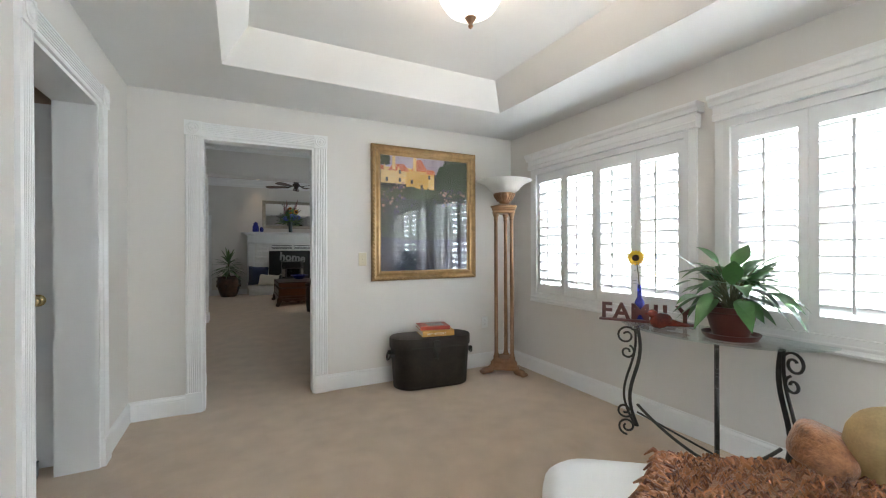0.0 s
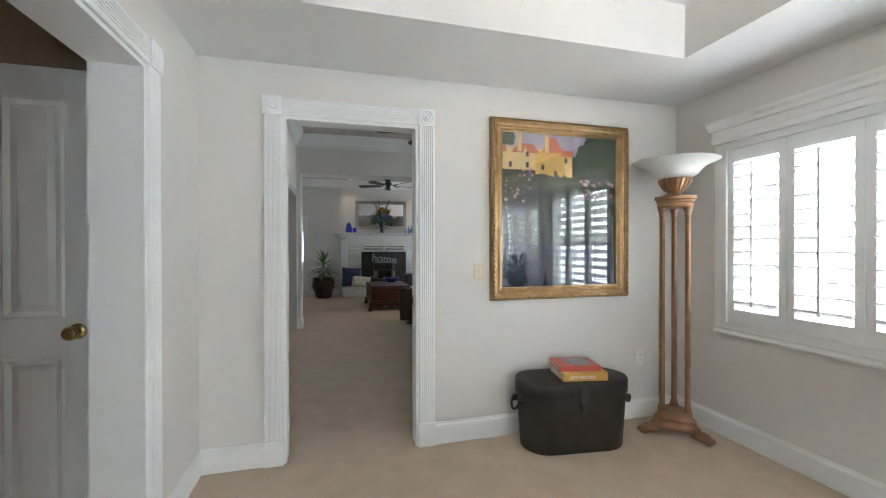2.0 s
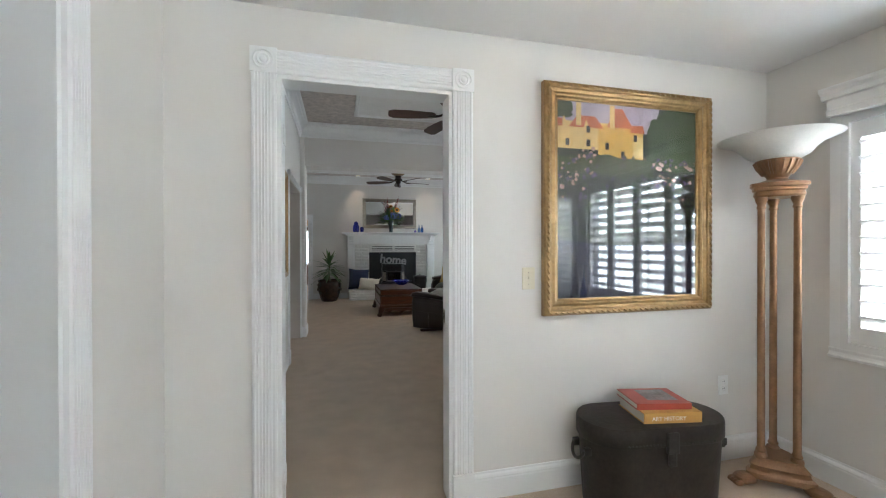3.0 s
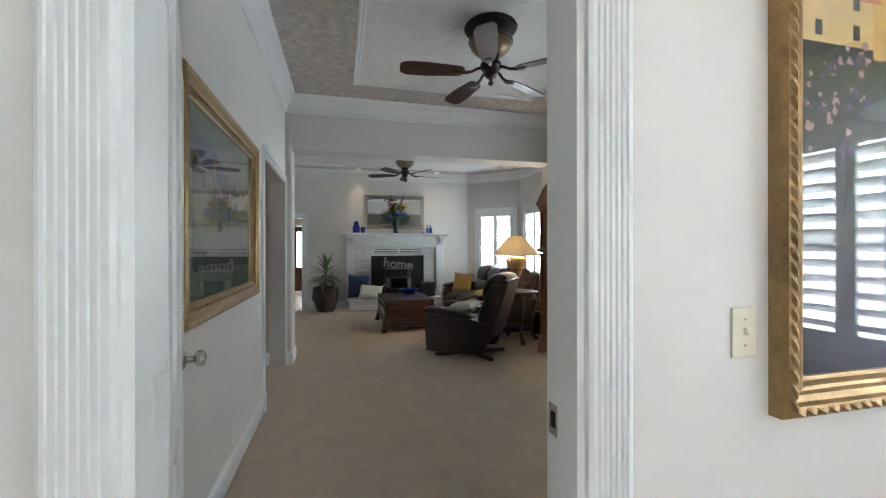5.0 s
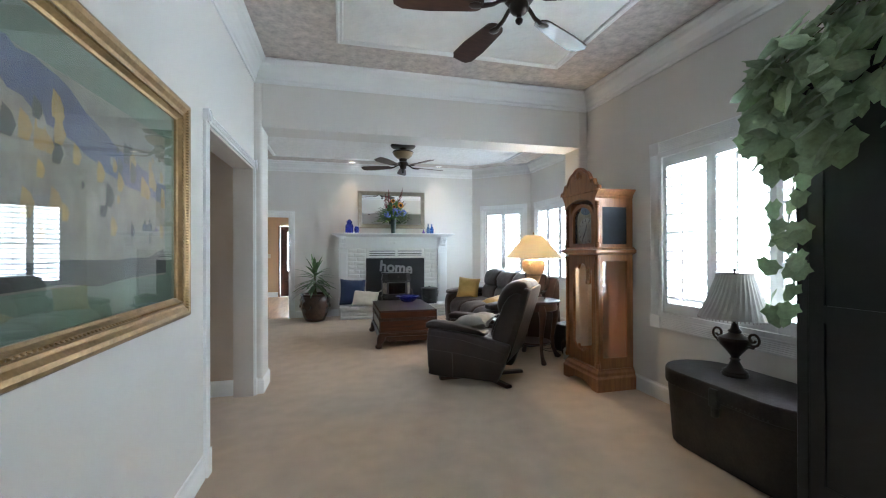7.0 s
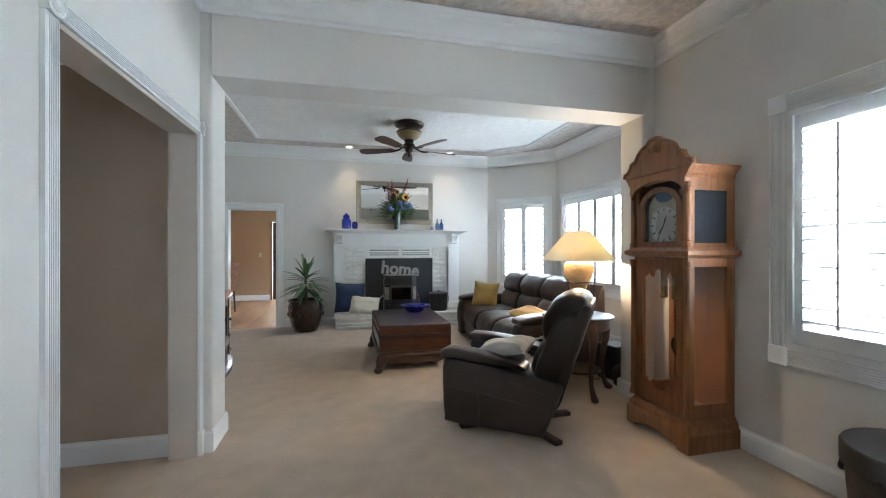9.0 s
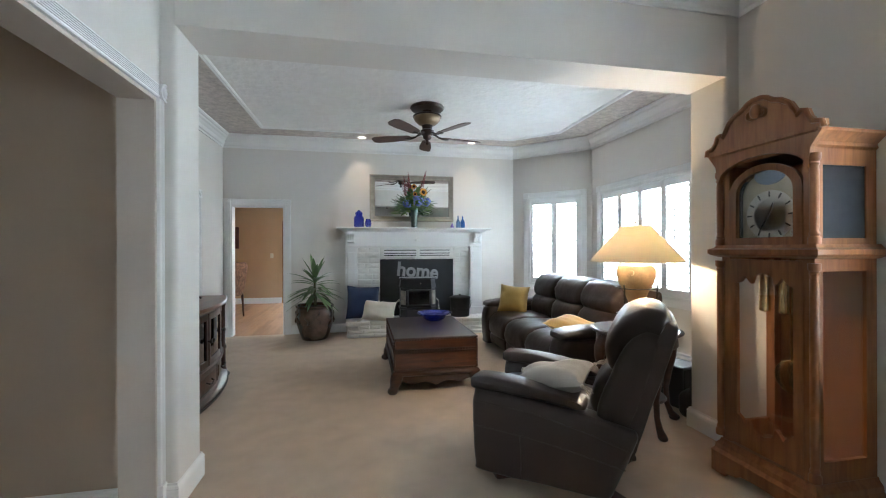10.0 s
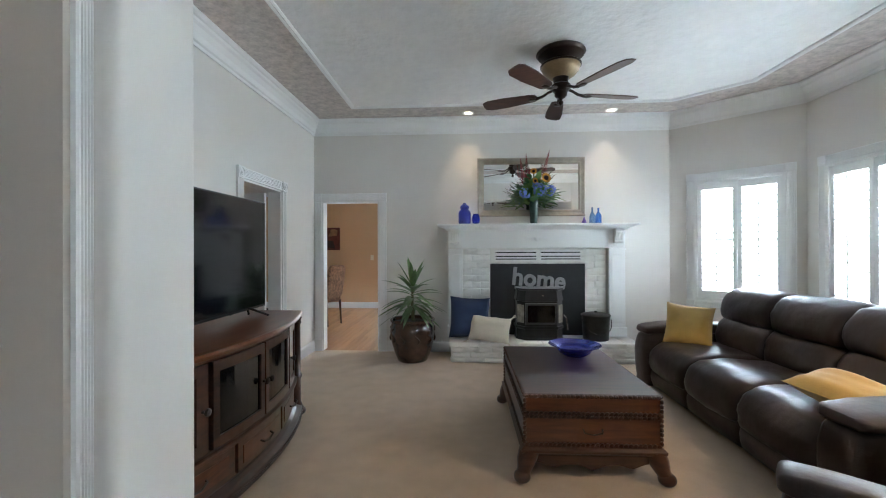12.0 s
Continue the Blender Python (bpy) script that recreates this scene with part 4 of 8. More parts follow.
def big_painting():
    w, h = 1.083, 1.24
    ob = thing("framed_painting", "large garden villa painting behind glass in carved gilt frame", "painting", pose(2.302, -0.001, 1.545))
    bm = bmesh.new()
    ring_frame(bm, w, h, [(0, 0), (0, 0.03), (0.006, 0.042), (0.018, 0.047), (0.03, 0.042), (0.036, 0.032), (0.05, 0.026), (0.062, 0.03), (0.07, 0.027), (0.078, 0.016), (0.088, 0.014), (0.088, 0.0)])
    part("frame", bm, GOLD, ob, smooth=False)
    bm = bmesh.new()
    beads(bm, w - 0.034, h - 0.034, 0.034, 0.02, 0.046)
    part("carved_rope", bm, GOLD, ob)
    cw, ch = w - 0.17, h - 0.17
    bm = bmesh.new()
    box(bm, -cw / 2, cw / 2, -0.004, -0.0005, -ch / 2, ch / 2)
    canvas = part("canvas", bm, paint("dark_garden_paint", (0.022, 0.03, 0.022), 0.8, 6), ob)
    X = lambda u: -cw / 2 + u * cw
    Z = lambda v: ch / 2 - v * ch
    R = lambda u0, u1, v0, v1: [(X(u0), Z(v0)), (X(u1), Z(v0)), (X(u1), Z(v1)), (X(u0), Z(v1))]
    sky = paint("lavender_sky_paint", (0.42, 0.36, 0.46))
    wallp = paint("ochre_wall_paint", (0.62, 0.36, 0.07), 0.3)
    wallp2 = paint("cream_wall_paint", (0.66, 0.46, 0.18), 0.3)
    roof = paint("terracotta_roof_paint", (0.50, 0.12, 0.04), 0.35)
    tree = paint("tree_green_paint", (0.03, 0.055, 0.02), 0.6, 14)
    bush = paint("hedge_green_paint", (0.045, 0.06, 0.02), 0.7, 18)
    flower = paint("pale_flower_paint", (0.50, 0.30, 0.26), 0.4, 20)
    violet = paint("violet_flower_paint", (0.10, 0.07, 0.15), 0.6, 18)
    darkp = paint("window_dark_paint", (0.03, 0.025, 0.03))
    patch(canvas, sky, R(0.0, 0.72, 0.0, 0.14), 0.0045)
    patch(canvas, tree, R(0.0, 0.1, 0.0, 0.08), 0.005, 0.012, 1)
    patch(canvas, wallp2, R(0.01, 0.36, 0.1, 0.24), 0.0055)
    patch(canvas, wallp, R(0.28, 0.60, 0.11, 0.31), 0.006)
    patch(canvas, wallp2, R(0.53, 0.60, 0.16, 0.27), 0.0062)
    for u, t in ((0.05, 0.07), (0.20, 0.09)):
        patch(canvas, wallp2, [(X(u - 0.05), Z(0.2)), (X(u + 0.05), Z(0.2)), (X(u), Z(t))], 0.0064)
    patch(canvas, roof, [(X(0.34), Z(0.12)), (X(0.40), Z(0.02)), (X(0.45), Z(0.02)), (X(0.53), Z(0.12))], 0.0066)
    patch(canvas, roof, [(X(0.08), Z(0.13)), (X(0.14), Z(0.07)), (X(0.26), Z(0.07)), (X(0.32), Z(0.13))], 0.0063)
    patch(canvas, roof, [(X(0.5), Z(0.14)), (X(0.52), Z(0.10)), (X(0.6), Z(0.10)), (X(0.61), Z(0.14))], 0.0067)
    patch(canvas, roof, R(0.0, 0.04, 0.09, 0.13), 0.0067)
    for u in (0.13, 0.36):
        patch(canvas, wallp2, R(u, u + 0.035, 0.005, 0.12), 0.007)
    for u, v in ((0.20, 0.12), (0.20, 0.19), (0.44, 0.24), (0.06, 0.19), (0.53, 0.15), (0.33, 0.2)):
        patch(canvas, darkp, R(u, u + 0.025, v, v + 0.035), 0.0072)
    patch(canvas, tree, [(X(0.66), Z(0.07)), (X(0.78), Z(0.0)), (X(1.0), Z(0.0)), (X(1.0), Z(0.33)), (X(0.62), Z(0.33)), (X(0.62), Z(0.14))], 0.0074, 0.012, 3)
    patch(canvas, bush, R(0.0, 0.66, 0.27, 0.36), 0.0076, 0.016, 4)
    for i in range(46):
        rnd = random.Random(50 + i)
        u, v = (rnd.uniform(0.02, 0.25), rnd.uniform(0.22, 0.5)) if i < 22 else (rnd.uniform(0.68, 0.98), rnd.uniform(0.28, 0.5))
        r = rnd.uniform(0.006, 0.016)
        patch(canvas, flower if i % 3 else violet, [(X(u) + r * math.cos(a), Z(v) + r * math.sin(a)) for a in (0, 1, 2.2, 3.3, 4.2, 5.3)], 0.008 + i * 1e-5)
    daubs = {}
    for i in range(420):
        rnd = random.Random(900 + i)
        u, v = rnd.uniform(0.015, 0.985), 0.27 + 0.42 * rnd.random() ** 1.4
        mat = rnd.choice((bush, tree, violet, bush, tree, flower if v < 0.45 and (u < 0.3 or u > 0.6) else tree))
        bm = daubs.setdefault(mat.name, (mat, bmesh.new()))[1]
        r, turn = rnd.uniform(0.006, 0.017), rnd.uniform(0, 3)
        bm.faces.new([bm.verts.new((X(u) + r * k * math.cos(a + turn), -0.0082 - i * 2e-6, Z(v) + r * k * math.sin(a + turn))) for a, k in ((0, 1), (1, 0.6), (2, 0.9), (3.1, 0.5), (4.2, 1.1), (5.3, 0.7))])
    for mat, bm in daubs.values():
        part("brushwork", bm, mat, canvas)["kind"] = "stuff"
    patch(canvas, paint("blue_shadow_paint", (0.016, 0.018, 0.045), 0.7, 7), R(0.0, 1.0, 0.72, 1.0), 0.0045, 0.02, 8)
    bm = bmesh.new()
    box(bm, -cw / 2 - 0.002, cw / 2 + 0.002, -0.0125, -0.0105, -ch / 2 - 0.002, ch / 2 + 0.002)
    g = part("glazing", bm, CLEAR, ob)
    g.visible_shadow = False


big_painting()


def stadium(w, d, n=12):
    """An outline with straight long sides and round ends."""
    r, c = d / 2, w / 2 - d / 2
    out = [(c + r * math.cos(a), r * math.sin(a)) for a in [-math.pi / 2 + math.pi * i / n for i in range(n + 1)]]
    return out + [(-x, -y) for x, y in out]


def loft(bm, rings):
    """Joins outlines of (x, y) at heights z: a list of (outline, z)."""
    vs = [[bm.verts.new((x, y, z)) for x, y in o] for o, z in rings]
    n = len(vs[0])
    for a, b in zip(vs, vs[1:]):
        for i in range(n):
            bm.faces.new((a[i], a[(i + 1) % n], b[(i + 1) % n], b[i]))
    bm.faces.new(vs[0])
    bm.faces.new(vs[-1])
    return bm


def oval_trunk(w, d, h, m, label):
    ob = thing("leather_chest", label, "trunk", m)
    lid = 0.085 * h / 0.42
    bm = loft(bmesh.new(), [(stadium(w * 0.91, d * 0.88), 0.0), (stadium(w * 0.93, d * 0.9), 0.006), (stadium(w * 0.99, d * 0.99), h - lid)])
    part("body", bm, TRUNK, ob, smooth=True)
    bm = loft(bmesh.new(), [(stadium(w * 1.01, d * 1.02), h - lid), (stadium(w * 1.02, d * 1.04), h - lid + 0.006), (stadium(w * 1.02, d * 1.04), h - 0.01), (stadium(w * 1.005, d * 1.01), h), (stadium(w * 0.9, d * 0.8), h + 0.006)])
    part("lid", bm, TRUNK, ob, smooth=True)
    for i in range(26):
        bm = bmesh.new()
        x = -w * 0.3 + i * w * 0.6 / 25
        lathe(bm, [(0.006, 0), (0.004, 0.004), (0.001, 0.005)], 6, Matrix.Translation((x, -d * 0.52, h - lid + 0.015)) @ pose(0, 0, 0, 90))
        part("stud", bm, IRON, ob)
    bm = bmesh.new()
    box(bm, -0.03, 0.03, -d * 0.535 - 0.008, -d * 0.49, h - lid - 0.03, h - 0.02, bevel=0.006)
    box(bm, -0.018, 0.018, -d * 0.52 - 0.012, -d * 0.48, h - lid - 0.09, h - lid + 0.01, bevel=0.008)
    latch = part("latch", bm, IRON, ob, "dark iron latch")
    for s in (-1, 1):
        bm = bmesh.new()
        pts = [(s * (w / 2 + 0.012 + 0.02 * math.sin(a)), 0.055 * math.cos(a), h - lid - 0.05 - 0.05 * math.sin(a)) for a in [math.pi * i / 10 for i in range(11)]]
        tube(bm, pts, 0.008)
        for y in (-0.055, 0.055):
            box(bm, s * w / 2 - 0.014, s * w / 2 + 0.02, y - 0.014, y + 0.014, h - lid - 0.07, h - lid - 0.035, bevel=0.004)
        part("handle", bm, IRON, ob, "iron ring handle")
    return ob


oval_trunk(0.735, 0.335, 0.44, pose(2.25, -0.215, 0, 0, 0, -6), "oval dark leather trunk with iron latch on the carpet")


def text_mesh(words, size, depth, font_offset=0.0):
    cu = bpy.data.curves.new("lettering", "FONT")
    cu.body, cu.size, cu.extrude, cu.offset = words, size, depth, font_offset
    cu.align_x, cu.resolution_u = "CENTER", 3
    tmp = bpy.data.objects.new("lettering", cu)
    me = bpy.data.meshes.new_from_object(tmp)
    bpy.data.objects.remove(tmp)
    return me


def lettering(words, size, depth, mat, parent, m, offset=0.0, name="lettering"):
    me = text_mesh(words, size, depth, offset)
    me.materials.append(mat)
    ob = new(name, me)
    ob.parent = parent
    ob.matrix_local = m
    return ob


def book(m, w, d, h, cover, label, words=""):
    ob = thing("book", label, "book", m)
    bm = bmesh.new()
    box(bm, -w / 2 + 0.004, w / 2 - 0.005, -d / 2 + 0.003, d / 2 - 0.005, 0.004, h - 0.004)
    part("page_block", bm, CREAM, ob)
    bm = bmesh.new()
    box(bm, -w / 2, w / 2, -d / 2, d / 2, 0, 0.0035)
    box(bm, -w / 2, w / 2, -d / 2, d / 2, h - 0.0035, h)
    box(bm, -w / 2, w / 2, -d / 2 - 0.002, -d / 2 + 0.002, 0, h, bevel=0.001, seg=1)
    c = part("cover", bm, cover, ob)
    if words:
        lettering(words, h * 0.55, 0.0004, WHITEPLASTIC, ob, pose(-0.02, -d / 2 - 0.0023, h * 0.28, 90))
    return ob


YELLOWB = material("ochre_book_cloth", (0.52, 0.29, 0.07), 0.6, vary=0.12, scale=12)
REDB = material("brick_red_book_jacket", (0.38, 0.06, 0.035), 0.4, vary=0.15, scale=12)
PHOTO = material("grey_printed_photo", (0.16, 0.16, 0.16), 0.35, vary=0.8, scale=14, bump=0)
book(pose(2.285, -0.24, 0.447, 0, 0, -10), 0.29, 0.235, 0.05, YELLOWB, "thick ochre art history book lying on the trunk", "ART HISTORY")
rb = book(pose(2.272, -0.215, 0.498, 0, 0, -12), 0.272, 0.21, 0.03, REDB, "brick-red book with a grey cover photo")
bm = bmesh.new()
box(bm, -0.055, 0.095, -0.06, 0.085, 0.03, 0.0306)
part("cover_photo", bm, PHOTO, rb)


def torchiere():
    ob = thing("floor_lamp", "tall bronze three-column torchiere with frosted glass bowl", "floor lamp", pose(3.03, -0.27, 0, 0, 0, 17))
    tri = lambda r, k: [(r * math.cos(a) * (1 - k * abs(math.sin(1.5 * (a + math.pi / 2)))), r * math.sin(a) * (1 - k * abs(math.sin(1.5 * (a + math.pi / 2))))) for a in [-math.pi / 2 + 2 * math.pi * i / 48 for i in range(48)]]
    bm = loft(bmesh.new(), [(tri(0.17, 0.42), 0.045), (tri(0.175, 0.42), 0.06), (tri(0.172, 0.42), 0.075), (tri(0.15, 0.38), 0.085), (tri(0.145, 0.36), 0.105), (tri(0.15, 0.36), 0.112), (tri(0.135, 0.32), 0.125), (tri(0.118, 0.25), 0.14), (tri(0.118, 0.25), 0.155)])
    part("base", bm, BRONZE, ob, smooth=True)
    for i in range(3):
        a = -math.pi / 2 + i * 2 * math.pi / 3
        c, s = math.cos(a), math.sin(a)
        bm = bmesh.new()
        mm = pose(0.175 * c, 0.175 * s, 0, 0, 0, math.degrees(a))
        puff(bm, 0.06, 0.042, 0.03, mm @ Matrix.Translation((0, 0, 0.032)), 2.4, 8)
        for k in (-1.5, -0.5, 0.5, 1.5):
            puff(bm, 0.026, 0.009, 0.017, mm @ Matrix.Translation((0.05, k * 0.019, 0.018)), 2.2, 5)
        part("claw_foot", bm, BRONZE, ob)
        bm = bmesh.new()
        lathe(bm, [(0.03, 0.15), (0.03, 0.165), (0.022, 0.175), (0.025, 0.185), (0.0185, 0.2), (0.017, 1.49), (0.022, 1.5), (0.018, 1.515), (0.028, 1.54), (0.03, 1.56)], 14, pose(0.088 * c, 0.088 * s, 0))
        part("column", bm, BRONZE, ob, smooth=True)
    bm = loft(bmesh.new(), [(tri(0.118, 0.22), 1.555), (tri(0.125, 0.22), 1.565), (tri(0.12, 0.22), 1.585), (tri(0.13, 0.22), 1.592), (tri(0.13, 0.22), 1.605), (tri(0.142, 0.22), 1.612), (tri(0.142, 0.22), 1.63), (tri(0.1, 0.15), 1.638), (tri(0.06, 0.05), 1.65)])
    part("capital", bm, BRONZE, ob, smooth=True)
    bm = bmesh.new()
    lathe(bm, [(0.05, 1.64), (0.045, 1.66), (0.06, 1.68), (0.088, 1.72), (0.1, 1.75), (0.098, 1.757), (0.07, 1.757)], 24)
    cup = part("cup", bm, BRONZE, ob, smooth=True)
    for i in range(20):
        a = 2 * math.pi * i / 20
        bm = bmesh.new()
        tube(bm, [(0.062 * math.cos(a), 0.062 * math.sin(a), 1.68), (0.09 * math.cos(a), 0.09 * math.sin(a), 1.72), (0.102 * math.cos(a), 0.102 * math.sin(a), 1.75)], 0.007, 5)
        part("flute", bm, BRONZE, cup, smooth=True)
    bm = bmesh.new()
    lathe(bm, [(0.06, 1.757), (0.1, 1.762), (0.14, 1.785), (0.165, 1.818), (0.2, 1.848), (0.25, 1.868), (0.272, 1.878), (0.268, 1.880), (0.246, 1.872), (0.195, 1.852), (0.158, 1.820), (0.133, 1.789), (0.09, 1.767)], 36, caps=False)
    part("glass_bowl", bm, FROST, ob, smooth=True)


torchiere()


def wall_plate(name, label, cat, m, mat, kind):
    ob = thing(name, label, cat, m)
    bm = bmesh.new()
    box(bm, -0.036, 0.036, -0.006, 0, -0.058, 0.058, bevel=0.003)
    part("plate", bm, mat, ob)
    if kind == "switch":
        bm = bmesh.new()
        box(bm, -0.005, 0.005, -0.018, -0.006, -0.004, 0.012, bevel=0.002)
        part("toggle", bm, mat, ob)
        for z in (-0.03, 0.03):
            bm = bmesh.new()
            lathe(bm, [(0.003, 0.006), (0.002, 0.0075)], 8, Matrix.Translation((0, 0, z)) @ pose(0, 0, 0, 90))
            part("screw", bm, NICKEL, ob)
    else:
        for z in (-0.021, 0.021):
            bm = bmesh.new()
            box(bm, -0.015, 0.015, -0.008, -0.006, z - 0.014, z + 0.014, bevel=0.004)
            soc = part("socket", bm, mat, ob)
            bm = bmesh.new()
            for x in (-0.006, 0.006):
                box(bm, x - 0.001, x + 0.001, -0.0086, -0.008, z - 0.002, z + 0.006)
            part("slot", bm, DARK, soc)
    return ob


wall_plate("light_switch", "ivory toggle light switch on the wall", "switch", pose(1.684, -0.001, 1.125), IVORY, "switch")
wall_plate("wall_outlet", "white double power outlet on the wall", "outlet", pose(2.968, -0.001, 0.454), WHITEPLASTIC, "outlet")
wall_plate("wall_outlet", "white double power outlet on the wall", "outlet", pose(XL2 + 0.001, 1.86, 0.23, 0, 0, 90), WHITEPLASTIC, "outlet")


def spiral(cx, cz, r0, r1, a0, turns, n=22):
    out = []
    for i in range(n + 1):
        t = i / n
        a, r = a0 + turns * 2 * math.pi * t, r0 + (r1 - r0) * t
        out.append((cx + r * math.cos(a), cz + r * math.sin(a)))
    return out


def console_table():
    cx, cy, a, b, top = 3.28, -2.10, 0.575, 0.455, 0.735
    ob = thing("console_table", "half-moon glass console table on scrolled wrought-iron legs", "table", pose(cx, cy, 0))
    half = [(-b * math.cos(t), -a * math.sin(t)) for t in [-math.pi / 2 + math.pi * i / 32 for i in range(33)]]
    bm = loft(bmesh.new(), [([(x * 0.985, y * 0.99) for x, y in half], top - 0.012), (half, top - 0.008), (half, top - 0.002), ([(x * 0.985, y * 0.99) for x, y in half], top)])
    g = part("tabletop", bm, GREENGLASS, ob, "clear bevelled glass top")
    g.visible_shadow = False

    def leg(angle):
        """A scrolled leg that stands out from the wall at that angle."""
        c, s = math.cos(angle), math.sin(angle)
        rad = 0.46
        put = lambda r, z: (-c * r, -s * r, z)
        bm = bmesh.new()
        main = [(rad - 0.03 + 0.02 * math.sin(math.pi * t) - 0.05 * math.sin(2 * math.pi * t) * 0.6, top - 0.02 - t * (top - 0.09)) for t in [i / 20 for i in range(21)]]
        tube(bm, [put(r, z) for r, z in main], 0.013, 8, 0.6)
        part("leg", bm, IRON, ob)
        bm = bmesh.new()
        tube(bm, [put(r + 0.012 + 0.028 * math.sin(math.pi * k / 20), z) for k, (r, z) in enumerate(main)], 0.009, 8, 0.6)
        part("leg_bar", bm, IRON, ob)
        for sp in (spiral(rad + 0.035, top - 0.085, 0.062, 0.018, math.pi * 0.9, -1.35), spiral(rad + 0.03, top - 0.19, 0.045, 0.014, math.pi * 0.6, 1.2), spiral(rad + 0.03, 0.062, 0.055, 0.016, -math.pi * 0.5, 1.4), spiral(rad + 0.045, 0.165, 0.05, 0.014, math.pi * 1.1, 1.3)):
            bm = bmesh.new()
            tube(bm, [put(r, z) for r, z in sp], 0.0085, 7, 0.8)
            part("scroll", bm, IRON, ob)
        return put(rad - 0.03, 0.1)

    ends = [leg(t) for t in (-0.83, 0.52, 1.2)]
    for e in (ends[0], ends[2]):
        bm = bmesh.new()
        mid = Vector(ends[1])
        tube(bm, [Vector(e).lerp(mid, t) + Vector((0, 0, 0.13 * (1 - t) ** 2 - 0.02)) for t in [i / 14 for i in range(15)]], 0.011, 7, 0.7)
        tube(bm, [Vector(e).lerp(mid, t) + Vector((0.05 * t, 0, 0.06 - 0.05 * t)) for t in [i / 14 for i in range(15)]], 0.008, 7, 0.7)
        part("stretcher", bm, IRON, ob)
    return top


TOPZ = console_table()


def family_letters():
    ob = thing("word_sign", "dark red wooden family letters standing on a base", "sign", pose(3.045, -1.80, TOPZ, 0, 0, -58))
    redw = wood("dark_red_stained_wood", (0.05, 0.012, 0.012), (0.11, 0.025, 0.02), 0.45, (20, 20, 4), 0.1)
    bm = boxes((-0.28, 0.28, -0.022, 0.022, 0, 0.016), bevel=0.003)
    part("plinth", bm, redw, ob)
    for ch, x in zip("FAMILY", (-0.235, -0.142, -0.03, 0.06, 0.13, 0.22)):
        lettering(ch, 0.15, 0.009, redw, ob, pose(x, 0, 0.014, 90), 0.004, "letter")
    return ob


family_letters()


def leaf_mesh(bm, base, tip, width, droop, fold=0.25, n=7, sharp=1.0, facing_way=(0, 0, 1)):
    """One blade from base to tip that bends down by droop."""
    base, tip = Vector(base), Vector(tip)
    d = tip - base
    side = d.cross(Vector(facing_way))
    side = side.normalized() if side.length > 1e-4 else Vector((1, 0, 0))
    rows = []
    for i in range(n + 1):
        t = i / n
        p = base + d * t + Vector((0, 0, -droop * t * t))
        w = width * math.sin(math.pi * min(1, t ** 0.75 * 0.97 + 0.03)) ** sharp * 0.5
        lift = Vector((0, 0, w * fold))
        rows.append((bm.verts.new(p - side * w + lift), bm.verts.new(p), bm.verts.new(p + side * w + lift)))
    for a, b in zip(rows, rows[1:]):
        bm.faces.new((a[0], a[1], b[1], b[0]))
        bm.faces.new((a[1], a[2], b[2], b[1]))


def table_plant():
    ob = thing("potted_plant", "broad-leaved green houseplant in an oxblood pot on the glass table", "plant", pose(3.04, -2.31, TOPZ))
    bm = bmesh.new()
    lathe(bm, [(0.085, 0), (0.12, 0.004), (0.13, 0.02), (0.135, 0.032), (0.128, 0.032), (0.115, 0.014), (0.08, 0.012)], 28)
    part("saucer", bm, REDPOT, ob, smooth=True)
    bm = bmesh.new()
    lathe(bm, [(0.08, 0.013), (0.092, 0.05), (0.115, 0.14), (0.13, 0.15), (0.13, 0.175), (0.12, 0.175), (0.115, 0.15), (0.01, 0.148)], 28)
    part("pot", bm, REDPOT, ob, smooth=True)
    bm = bmesh.new()
    lathe(bm, [(0.114, 0.15), (0.05, 0.16), (0.002, 0.162)], 20, caps=False)
    part("soil", bm, SOIL, ob)
    rnd = random.Random(4)
    for i in range(84):
        a, el = rnd.uniform(0, 2 * math.pi), rnd.uniform(0.15, 1.35)
        r = rnd.uniform(0.06, 0.19)
        hgt = 0.19 + r * math.sin(el) * 1.15
        out = r * math.cos(el) + 0.02
        if math.cos(a) * out > 0.2:
            a += math.pi
        s = Vector((math.cos(a) * out, math.sin(a) * out, hgt))
        L = rnd.uniform(0.11, 0.18)
        lift = rnd.uniform(-0.8, 0.3) if el < 0.7 else rnd.uniform(0.0, 1.1)
        tip = s + Vector((math.cos(a) * L, math.sin(a) * L, lift * L))
        if tip.x > 0.26:
            continue
        bm = bmesh.new()
        leaf_mesh(bm, s, tip, rnd.uniform(0.065, 0.092), rnd.uniform(0.01, 0.08), 0.25)
        part("leaf", bm, LEAF, ob, smooth=True)
        if i % 2 == 0:
            bm = bmesh.new()
            tube(bm, [(rnd.uniform(-0.03, 0.03), rnd.uniform(-0.03, 0.03), 0.15), (s.x * 0.5, s.y * 0.5, 0.15 + (s.z - 0.15) * 0.7), s], 0.004, 5)
            part("stem", bm, STEM, ob)


table_plant()


